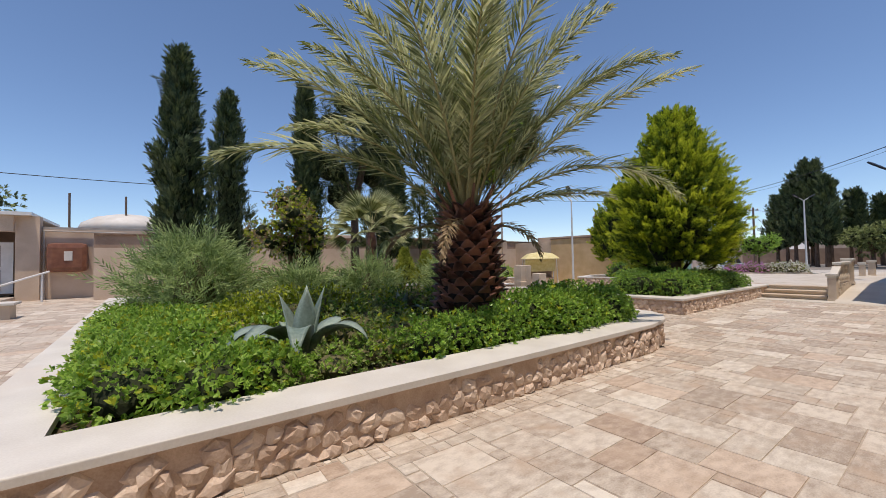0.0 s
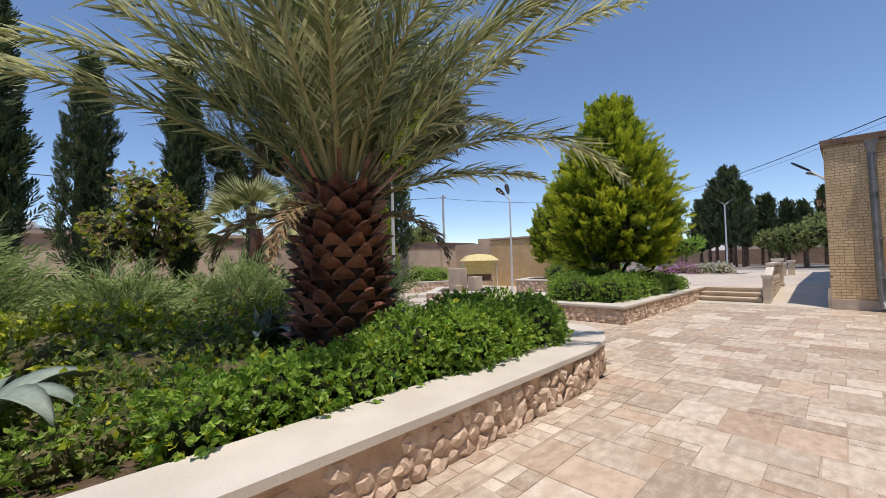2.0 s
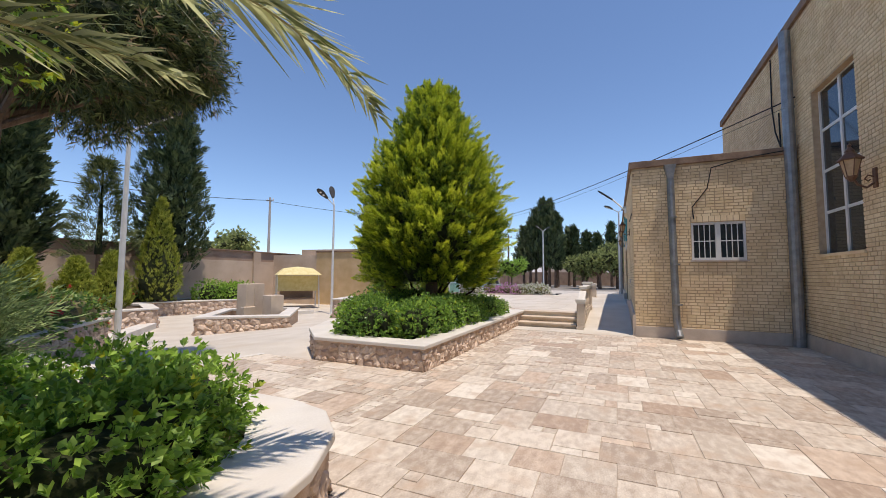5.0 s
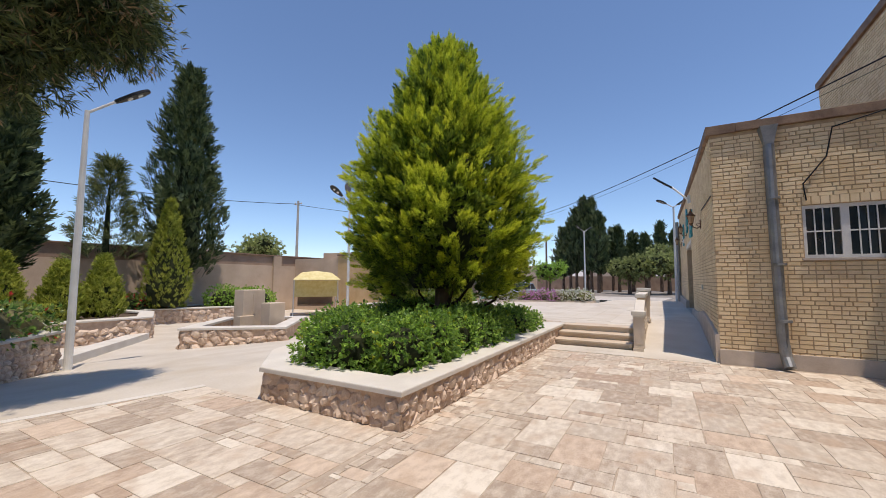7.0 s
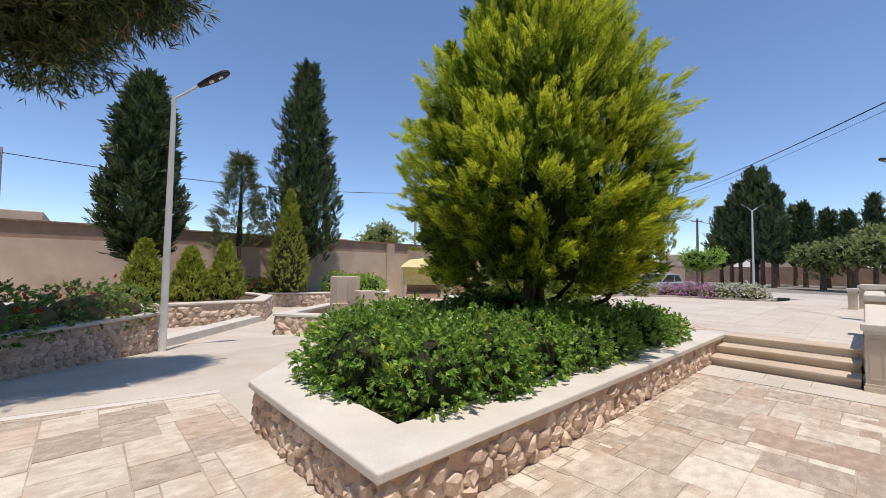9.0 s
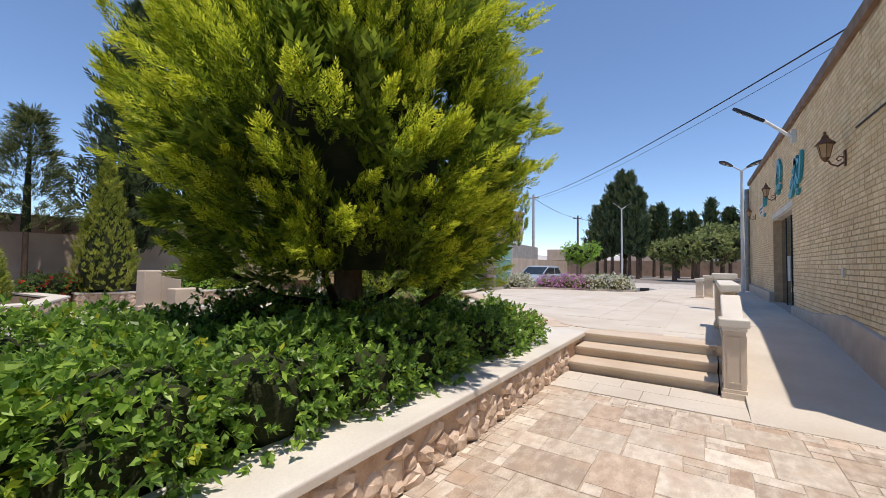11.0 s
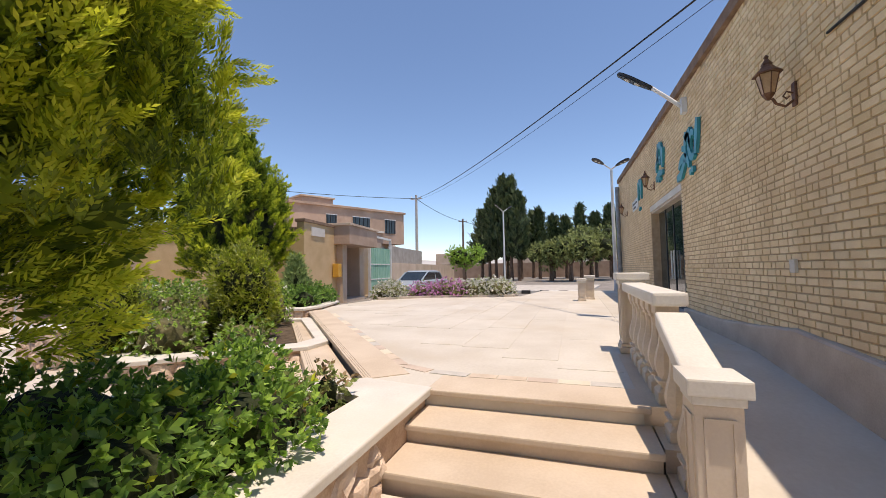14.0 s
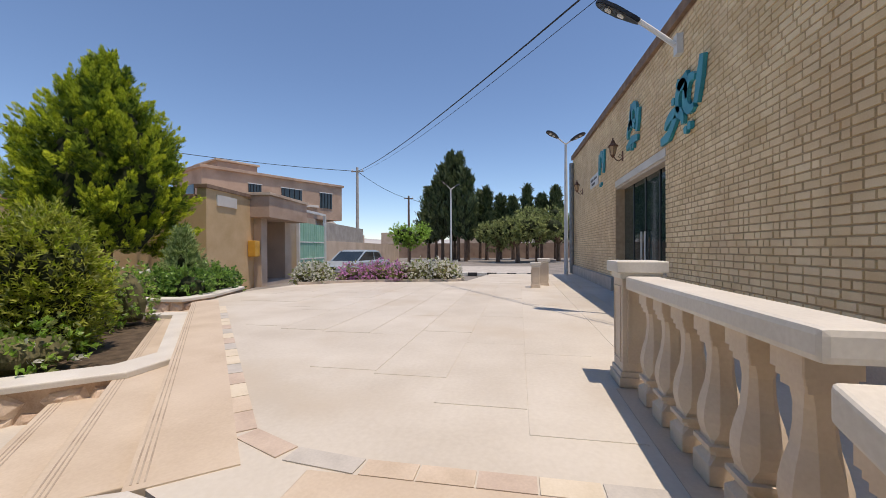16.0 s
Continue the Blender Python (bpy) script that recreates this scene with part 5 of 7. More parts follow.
# ---- compound wall, house, street ----
cw = thing("wall_compound", None, "long plastered compound wall with pillars and a brown upper band", "wall", kind="structure")
part("lower_wall", boxed(-2.0, 24.0, -0.6, 28.6, 24.3, 2.4), M_PLASTER, cw)
part("upper_band", boxed(-2.0, 24.02, 2.4, 28.6, 24.28, 3.0), M_PLASTER_DARK, cw, "brown upper band")
part("coping", boxed(-2.0, 23.93, 3.0, 28.6, 24.37, 3.08, 0.01), M_COPING, cw)
for x in (0.5, 6.4, 12.3, 18.4, 24.6):
    part("pillar", boxed(x - 0.28, 23.86, -0.6, x + 0.28, 24.0, 3.0), M_PLASTER, cw)
for x0, x1, h in ((22, 27, 3.9), (10.5, 15, 4.0), (3, 8, 4.3)):
    solid("neighbour_house", boxed(x0, 34, 0, x1, 40, h, 0.05), M_PLASTER, "flat-roofed plastered house behind the wall", "house")

HOUSE = pose(30.4, 13.4, 0, 0, 0, 8)
house = thing("house", HOUSE, "two-storey beige house with an ochre brick street wall", "house")
part("wall", boxed(-2.8, 0, -0.05, -0.05, 0.3, 3.35), M_OCHRE, house, "ochre brick street wall")
part("wall", boxed(-2.8, 7.6, -0.7, -2.5, 11.2, 2.9), M_PLASTER, house, "pinkish plastered side wall")
part("wall", boxed(-2.8, 0.3, -0.7, -2.5, 7.597, 3.05), M_OCHRE, house, "ochre brick side wall")
part("wall_coping", boxed(-2.86, 0.37, 3.05, -2.44, 7.62, 3.15, 0.01), M_COPING, house)
part("wall_coping", boxed(-2.85, -0.06, 3.35, -0.05, 0.36, 3.47, 0.01), M_COPING, house)
part("canopy", boxed(-0.3, -0.75, 2.62, 3.2, 0.9, 3.45, 0.01), M_ROSE, house, "rose-brown plaster entrance canopy")
part("canopy_edge", boxed(-0.36, -0.82, 3.45, 3.26, 0.9, 3.56, 0.01), M_PLASTER, house)
part("wall", boxed(-0.05, 0.9, -0.05, 3.2, 1.2, 2.62), M_ROSE, house, "recessed entrance wall")
part("pier", boxed(2.55, -0.02, -0.05, 3.2, 0.9, 2.62), M_PLASTER, house)
part("pier", boxed(-0.05, -0.30, -0.05, 0.40, 0.9, 2.62), M_PLASTER, house)
part("ground_storey", boxed(-2.5, 1.2, -0.05, 11.4, 9.0, 3.28), M_PLASTER, house)
UPPER = pose(3.96, 4.8, 0, 0, 0, -34)
part("upper_storey", boxed(0, 0, 3.28, 8.5, 3.6, 5.45, 0, UPPER), M_ROSE, house, "rose-brown rendered upper storey")
part("roof_edge", boxed(-0.12, -0.12, 5.45, 8.6, 3.7, 5.6, 0.02, UPPER), M_ROSE, house)
part("stair_head", boxed(0.9, 0.4, 5.6, 3.0, 3.0, 6.0, 0.02, UPPER), M_ROSE, house)
part("stair_head_roof", boxed(0.8, 0.3, 6.0, 3.1, 3.1, 6.1, 0.01, UPPER), M_PLASTER, house)
part("balcony_rail", boxed(3.4, -0.16, 3.98, 6.6, 0.0, 4.12, 0.01, UPPER), M_CAP, house, "white balcony rail")
for x, w in ((2.3, 0.7), (4.2, 1.3), (6.8, 0.9)):
    win = part("window", boxed(x, -0.04, 4.0, x + w, 0.02, 4.95, 0, UPPER), M_DARKGLASS, house, "dark upper window")
    part("frame", boxed(x - 0.05, -0.045, 4.95, x + w + 0.05, 0.03, 5.0, 0, UPPER), M_METAL, win)
    for i in range(4):
        part("bar", boxed(x + w * (i + 0.5) / 4 - 0.015, -0.07, 4.0, x + w * (i + 0.5) / 4 + 0.015, -0.045, 4.95, 0, UPPER), M_BLACK, win)
part("window", boxed(-0.05, 0.8, 4.2, 0.02, 1.8, 4.7, 0, UPPER), M_DARKGLASS, house, "dark upper window")
edoor = part("door", boxed(0.9, 0.84, 0.1, 2.1, 0.9, 2.35), M_ZINC, house, "grey metal entrance door with glass panels")
for i in range(2):
    part("door_pane", boxed(1.0 + 0.55 * i, 0.825, 0.9, 1.45 + 0.55 * i, 0.845, 2.15), M_DARKGLASS, edoor)
part("door_frame", boxed(0.82, 0.80, 2.36, 2.18, 0.9, 2.45), M_WOODPOLE, house)
part("step", boxed(0.4, -0.3, -0.05, 2.6, 0.9, 0.12), M_PLINTH, house)
part("donation_box", boxed(-0.5, -0.30, 1.15, -0.15, -0.02, 1.75, 0.03), surf("yellow_box", (0.60, 0.30, 0.04), (0.75, 0.42, 0.07), rough=0.4, bump=0.02), house, "yellow metal collection box")
part("sill_stone", boxed(-2.3, -0.04, 2.85, -1.2, 0.02, 3.2), M_CAP, house, "white stone inset panel")
gate = thing("metal_gate", HOUSE, "mint green sheet-metal double gate with white frame", "gate")
for i in range(2):
    x = 4.1 + 1.75 * i
    leaf = part("leaf", boxed(x + 0.03, 0.0, 0.1, x + 1.72, 0.05, 2.75), M_GREENGATE, gate)
    for z in (0.9, 1.75):
        part("rail", boxed(x + 0.06, -0.025, z, x + 1.69, 0.0, z + 0.06), M_METAL, leaf)
    for q in range(5):
        part("rib", boxed(x + 0.2 + 0.31 * q, -0.015, 0.12, x + 0.24 + 0.31 * q, 0.0, 2.73), M_GREENGATE, leaf)
part("gate_post", boxed(3.98, -0.06, -0.05, 4.1, 0.08, 3.3), M_METAL, gate)
part("gate_post", boxed(7.62, -0.06, -0.05, 7.74, 0.08, 3.3), M_METAL, gate)
part("top_bar", boxed(3.98, -0.05, 3.3, 7.74, 0.07, 3.42), M_METAL, gate)
solid("street_wall", boxed(7.76, 0, -0.05, 34, 0.3, 1.9), M_PLASTER, "pale plastered street wall", "wall", kind="structure", m=HOUSE)
solid("street_wall_top", boxed(8.0, 0.05, 1.9, 16.5, 0.25, 3.0), M_GREYWALL, "unrendered grey block wall on top", "wall", kind="structure", m=HOUSE)
solid("neighbour_house", boxed(17, 4, 0, 26, 9, 3.2), M_PLASTER, "low plastered house along the street", "house", m=HOUSE)
bm = lathe([(2.4, 0), (2.25, 0.5), (1.7, 1.0), (0.9, 1.3), (0.1, 1.4)], 24)
solid("roof_dome", bm, M_GREYWALL, "pale low dome on a roof", "dome", m=HOUSE @ pose(21, 6, 3.2), smooth=True)

solid("road", prism([(29.0, 4.7), (33.0, 4.6), (33.0, -7), (120, -40), (140, 40), (38.2, 14.4), (30.4, 13.3), (27.0, 12.4), (25.7, 10.2), (28.6, 9.75)], -0.055, -0.02), M_ASPHALT, "worn pale grey asphalt street", "road", kind="structure")
kerb = thing("traffic_island", None, "paved traffic island with a black and white kerb", "kerb", kind="structure")
part("island", prism([(37.2, 2.6), (37.6, 9.5), (46, 10.5), (46, 1.5)], -0.02, 0.10), M_CONC, kerb)
M_KW, M_KB = surf("white_kerb_paint", (0.55, 0.54, 0.50), (0.72, 0.71, 0.68), rough=0.7), surf("black_kerb_paint", (0.02, 0.02, 0.02), (0.07, 0.07, 0.07), rough=0.7)
for i in range(14):
    y = 2.6 + 0.5 * i
    x = 37.2 + 0.4 * (y - 2.6) / 6.9
    part("kerb_stone", boxed(x - 0.12, y + 0.01, -0.02, x + 0.08, y + 0.49, 0.17, 0.02), M_KW if i % 2 else M_KB, kerb)


# ---- saloon car ----
def car():
    t = thing("car", pose(34.6, 11.15, -0.02, 0, 0, 172), "pale silver-blue saloon car parked by the gate", "car")
    paint = surf("silver_blue_car_paint", (0.36, 0.42, 0.46), (0.48, 0.54, 0.58), scale=2, rough=0.25, bump=0, metal=0.3, spec=0.6)
    prof = [(-2.1, 0.32), (-2.12, 0.62), (-2.05, 0.86), (-1.5, 0.92), (1.0, 0.90), (1.9, 0.76), (2.12, 0.62), (2.14, 0.34), (1.75, 0.26), (-1.75, 0.26)]

    def shell(profile, half, tuck):
        b = bmesh.new()
        rows = []
        for y in (-half, -half + 0.09, half - 0.09, half):
            q = tuck if abs(y) == half else 0.0
            rows.append([b.verts.new((x * (1 - q * 0.03), y, z - q * (0.06 if z > 0.5 else -0.05))) for x, z in profile])
        for p, r in zip(rows, rows[1:]):
            for i in range(len(profile)):
                j = (i + 1) % len(profile)
                b.faces.new((p[i], p[j], r[j], r[i]))
        b.faces.new(rows[0])
        b.faces.new(rows[-1][::-1])
        bmesh.ops.recalc_face_normals(b, faces=b.faces)
        return b
    part("body", shell(prof, 0.82, 1.0), paint, t)
    cabin = part("cabin_glass", shell([(-1.55, 0.88), (-1.05, 1.32), (0.15, 1.34), (0.95, 0.88)], 0.70, 0.8), M_DARKGLASS, t, "dark tinted windows")
    part("roof", shell([(-1.12, 1.30), (-0.98, 1.38), (0.02, 1.40), (0.20, 1.32)], 0.68, 0.6), paint, t)
    for y in (-0.69, 0.69):
        for x0, x1 in ((-0.62, -0.55), (-1.5, -1.1), (0.2, 0.9)):
            s = tube([(x0 if x0 < 0 else x1, y, 0.90), (x1 if x0 < 0 else x0, y * 0.97, 1.32)], 0.035, 6)
            part("pillar", s, paint, cabin)
    for x in (-1.3, 1.3):
        for y in (-0.78, 0.78):
            wh = part("wheel", lathe([(0.12, -0.09), (0.27, -0.09), (0.295, -0.05), (0.295, 0.05), (0.27, 0.09), (0.12, 0.09)], 20), M_BLACK, t, "black tyre")
            wh.matrix_basis = pose(x, y, 0.295, 90, 0, 0)
            part("rim", lathe([(0.02, -0.095), (0.17, -0.095), (0.18, 0.0), (0.17, 0.095), (0.02, 0.095)], 16), M_ZINC, wh)
    for y in (-0.6, 0.6):
        part("headlight", boxed(2.02, y - 0.18, 0.56, 2.12, y + 0.18, 0.70, 0.02), M_METAL, t)
    part("grille", boxed(2.06, -0.38, 0.56, 2.13, 0.38, 0.68, 0.01), M_BLACK, t)
    part("bumper", boxed(1.98, -0.80, 0.34, 2.2, 0.80, 0.50, 0.04), M_ZINC, t, "grey plastic bumper")
    part("bumper", boxed(-2.2, -0.80, 0.34, -1.98, 0.80, 0.50, 0.04), M_ZINC, t, "grey plastic bumper")
    part("number_plate", boxed(2.2, -0.25, 0.38, 2.21, 0.25, 0.48), M_METAL, t)
    return t


car()


# ---- poles, lamps, wires ----
def led_head(parent, m):
    """A flat black street-lamp head on its arm; it reaches along +x."""
    b = bmesh.new()
    out = [(0.0, 0.05), (0.12, 0.09), (0.4, 0.15), (0.62, 0.14), (0.74, 0.07), (0.76, 0.0)]
    pts = out + [(x, -y) for x, y in out[::-1][1:]]
    prism(pts, -0.03, 0.035, b)
    bmesh.ops.bevel(b, geom=b.edges[:], offset=0.012, segments=2, affect="EDGES")
    h = part("lamp_head", b, M_BLACK, parent, "flat black LED lamp head")
    h.matrix_basis = m
    for x in (0.30, 0.52):
        part("lens", lathe([(0.055, -0.045), (0.06, -0.03), (0.05, -0.02)], 12, None, pose(x, 0, 0)), M_METAL, h, "round pale LED lens")
    return h


def street_lamp(x, y, z, h, arms, label, r=0.075):
    t = thing("street_lamp", pose(x, y, z), label, "street lamp")
    part("pole", tube([(0, 0, 0), (0, 0, h * 0.55), (0, 0, h)], [r, r * 0.85, r * 0.6], 12), M_METAL, t, "white painted steel pole")
    part("base_plate", boxed(-0.16, -0.16, 0, 0.16, 0.16, 0.02), M_METAL, t)
    for a, ln, el, roll in arms:
        c, s = math.cos(radians(a)), math.sin(radians(a))
        e = radians(el)
        tip = (c * ln * math.cos(e), s * ln * math.cos(e), h + ln * math.sin(e))
        part("arm", tube([(0, 0, h - 0.05), tip], 0.028, 8), M_METAL, t)
        led_head(t, Matrix.Translation(tip) @ pose(0, 0, 0, 0, 0, a) @ pose(0, 0, 0, 0, -el, 0) @ pose(0, 0, 0, roll, 0, 0))
    return t


street_lamp(11.12, 12.95, -0.42, 5.62, ((-25, 0.55, 35, 0),), "white street lamp pole beside the garden path", 0.075)
street_lamp(21.7, 15.1, -0.49, 5.69, ((170, 0.5, 30, 20), (60, 0.4, 65, 0)), "white twin street lamp in the garden", 0.07)
street_lamp(34.9, 1.45, 0.0, 6.0, ((140, 0.6, 12, 0), (220, 0.3, 10, 0), (-40, 0.6, 25, 0)), "white three-armed street lamp by the building", 0.09)
street_lamp(52.0, 9.5, 0.0, 6.8, ((150, 0.6, 25, 0), (-30, 0.6, 25, 0)), "slim white twin street lamp by the trees", 0.09)
wl = thing("wall_lamp", pose(23.1, WALL_Y + 0.10, 4.28), "street-lamp head on a white arm on the roof edge", "street lamp")
part("arm", tube([(0, 0, 0), (0.08, 0.22, 0.25), (0.16, 0.45, 0.5)], 0.035, 8), M_METAL, wl, "white steel arm")
part("bracket", boxed(-0.06, -0.085, -0.14, 0.06, 0.0, 0.14), M_METAL, wl)
led_head(wl, pose(0.15, 0.42, 0.46, 0, 0, 72) @ pose(0, 0, 0, 0, -38, 0))


def utility_pole(x, y, h, mat, label, arm=0):
    t = thing("utility_pole", pose(x, y, 0), label, "utility pole")
    part("pole", tube([(0, 0, 0), (0, 0, h)], [0.16, 0.10], 8), mat, t)
    part("cross_arm", boxed(-0.05, -0.5, h - 0.35, 0.05, 0.5, h - 0.27), mat, t)
    for yy in (-0.42, 0.0, 0.42):
        part("insulator", lathe([(0.03, h - 0.27), (0.045, h - 0.2), (0.03, h - 0.14), (0.015, h - 0.1)], 8, None, pose(0, yy, 0)), M_METAL, t)
    return t


utility_pole(46.0, 15.9, 7.8, M_CONC, "grey concrete utility pole by the house")
utility_pole(58.5, 15.3, 7.2, M_WOODPOLE, "dark wooden utility pole in the street")
utility_pole(34.6, 34.0, 9.4, M_CONC, "grey concrete utility pole behind the wall")
utility_pole(6.0, 36.0, 8.0, M_CONC, "grey concrete utility pole behind the wall")


def wire(a, b, sag, r=0.014, label="black overhead cable sagging between supports"):
    a, b = Vector(a), Vector(b)
    pts = [a + (b - a) * f - Vector((0, 0, 4 * sag * f * (1 - f))) for f in [i / 20 for i in range(21)]]
    return solid("overhead_cable", tube(pts, r, 6), M_WIRE, label, "cable", "overhead cables")


wire((16.5, TALL_Y + 0.05, 5.6), (46.0, 15.9, 7.5), 0.6, 0.016)
wire((16.7, TALL_Y + 0.05, 5.5), (46.0, 15.9, 7.35), 0.66, 0.006)
wire((46.0, 15.9, 7.5), (34.6, 34.0, 9.0), 0.4, 0.02)
wire((46.0, 15.9, 7.5), (58.5, 15.3, 6.9), 0.3, 0.02)
wire((34.6, 34.0, 9.1), (6.0, 36.0, 7.7), 0.7, 0.025)
wire((6.0, 36.0, 7.7), (-40.0, 34.0, 9.0), 0.8, 0.025)
wire((58.5, 15.3, 6.9), (80.0, 8.0, 6.9), 0.4, 0.02)


def downpipe(name, pts, r, hopper, label):
    t = thing(name, None, label, "downpipe")
    part("pipe", tube(pts, r, 12), M_ZINC, t)
    if hopper:
        x, y, z = pts[0]
        part("hopper", lathe([(r, 0.0), (r * 1.1, 0.05), (r * 2.1, 0.36), (r * 2.2, 0.38)], 4, None, pose(x, y, z - 0.05, 0, 0, 45)), M_ZINC, t, "tapered rain hopper")
    for f in (0.25, 0.55, 0.8):
        p = Vector(pts[0]).lerp(Vector(pts[-1]), f)
        part("strap", lathe([(r * 1.12, -0.02), (r * 1.12, 0.02)], 12, None, pose(p.x, p.y, p.z)), M_ZINC, t)
    return t


downpipe("downpipe", [(fx - 0.13, 0.34, 4.0), (fx - 0.12, 0.33, 2.8), (fx - 0.11, 0.30, 0.5), (fx - 0.14, 0.27, 0.22), (fx - 0.24, 0.25, 0.06)], 0.085, True, "battered grey zinc downpipe with a hopper")
downpipe("downpipe", [(fx - 0.16, TALL_Y + 0.16, 7.2), (fx - 0.16, TALL_Y + 0.16, 4.0), (fx - 0.16, TALL_Y + 0.17, 0.0)], 0.11, False, "dark grey zinc downpipe in the wall corner")
downpipe("downpipe", [(33.9, WALL_Y + 0.14, 4.9), (33.9, WALL_Y + 0.14, 2.5), (33.9, WALL_Y + 0.14, 0.4)], 0.09, False, "dark downpipe at the end of the wall")
solid("wall_cable", tube([(fx - 0.03, -0.15, 2.95), (fx - 0.03, -0.12, 3.25), (fx - 0.03, -0.45, 3.7), (fx - 0.03, -0.55, 4.2), (fx - 0.08, -1.2, 4.36), (fx - 0.09, TALL_Y + 0.1, 4.45)], 0.012, 6), M_WIRE, "thin black cable clipped to the brick wall", "cable")
solid("wall_cable", tube([(19.1 - 0.1, WALL_Y + 0.03, 3.25), (18.2, WALL_Y + 0.03, 3.22), (16.8, WALL_Y + 0.03, 3.18)], 0.012, 6), M_WIRE, "black cable feeding the wall lantern", "cable")
solid("wall_cable", tube([(17.9, TALL_Y + 0.04, 7.2), (17.92, TALL_Y + 0.05, 5.9), (17.7, TALL_Y + 0.07, 5.2), (17.5, TALL_Y + 0.04, 4.75), (17.45, TALL_Y + 0.06, 5.6)], 0.018, 6), M_WIRE, "loose black cable loop on the hall wall", "cable")


def lantern(x, y, z, s=1.0):
    t = thing("wall_lantern", pose(x, y, z) @ Matrix.Diagonal((s, s, s, 1)), "brown cast metal wall lantern with amber glass", "lantern", "wall lanterns")
    part("wall_plate", boxed(-0.05, 0, -0.16, 0.05, 0.03, 0.16, 0.01), M_RUST, t)
    part("bracket", tube([(0, 0.03, -0.08), (0, 0.12, -0.15), (0, 0.22, -0.10), (0, 0.26, -0.02)], 0.018, 8), M_RUST, t)
    part("scroll", tube([(0, 0.03, 0.02), (0, 0.10, 0.05), (0, 0.14, -0.01), (0, 0.10, -0.05), (0, 0.07, -0.02)], 0.012, 6), M_RUST, t)
    q = pose(0, 0.30, 0)
    part("cup", lathe([(0.02, -0.04), (0.05, 0.0), (0.07, 0.03), (0.075, 0.05)], 6, None, q), M_RUST, t)
    part("glass", lathe([(0.07, 0.05), (0.125, 0.30), (0.12, 0.31)], 6, None, q), M_LAMPGLASS, t, "amber ribbed glass")
    for i in range(6):
        a = radians(60 * i)
        part("rib", tube([(0.072 * math.cos(a), 0.30 + 0.072 * math.sin(a), 0.05), (0.128 * math.cos(a), 0.30 + 0.128 * math.sin(a), 0.31)], 0.008, 5), M_RUST, t)
    part("roof", lathe([(0.17, 0.31), (0.165, 0.33), (0.09, 0.40), (0.06, 0.44), (0.065, 0.46), (0.04, 0.50), (0.02, 0.53), (0.03, 0.56), (0.005, 0.59)], 6, None, q), M_RUST, t)
    return t


for x, z in ((19.55, 2.98), (26.3, 3.45), (31.8, 3.45)):
    lantern(x, WALL_Y + 0.012, z, 0.70)
lantern(13.8, TALL_Y + 0.012, 3.12, 1.0)
solid("socket_box", boxed(-0.05, 0, -0.065, 0.05, 0.03, 0.065, 0.006), M_CAP, "small white socket box on the brick wall", "socket", m=pose(19.75, WALL_Y + 0.012, 1.38))
sign = thing("door_sign", pose(29.6, WALL_Y + 0.016, 3.45), "small white name plate with two lines of dark writing", "sign")
part("plate", boxed(-0.62, 0, -0.17, 0.62, 0.02, 0.17, 0.004), M_METAL, sign)
for x0, x1, z in ((-0.45, -0.05, 0.05), (0.05, 0.5, 0.05), (-0.15, 0.35, -0.08)):
    part("writing", boxed(x0, 0.02, z - 0.035, x1, 0.025, z + 0.035), M_BLACK, sign)


def stroke(parent, pts, w, depth=0.05):
    """A calligraphic stroke on the wall: a flat bar that swells in its middle. Points are (along, up)."""
    n = len(pts)
    left, right = [], []
    for i, p in enumerate(pts):
        a, b = Vector(pts[max(i - 1, 0)]), Vector(pts[min(i + 1, n - 1)])
        d = (b - a).normalized()
        q = w * (0.35 + 0.65 * math.sin(math.pi * (i + 0.6) / (n + 0.2)))
        left.append((p[0] - d.y * q, p[1] + d.x * q))
        right.append((p[0] + d.y * q, p[1] - d.x * q))
    b = bmesh.new()
    for i in range(n - 1):
        ring = [left[i], left[i + 1], right[i + 1], right[i]]
        lo = [b.verts.new((x, 0.0, z)) for x, z in ring]
        hi = [b.verts.new((x, depth, z)) for x, z in ring]
        b.faces.new(hi)
        b.faces.new(lo)
        for k in range(4):
            b.faces.new((lo[k], lo[(k + 1) % 4], hi[(k + 1) % 4], hi[k]))
    bmesh.ops.remove_doubles(b, verts=b.verts, dist=0.0005)
    bmesh.ops.recalc_face_normals(b, faces=b.faces)
    return part("letter_stroke", b, M_TEAL, parent)


def curve_pts(cx, cz, rx, rz, a0, a1, n=10):
    return [(cx + rx * math.cos(radians(a0 + (a1 - a0) * i / n)), cz + rz * math.sin(radians(a0 + (a1 - a0) * i / n))) for i in range(n + 1)]


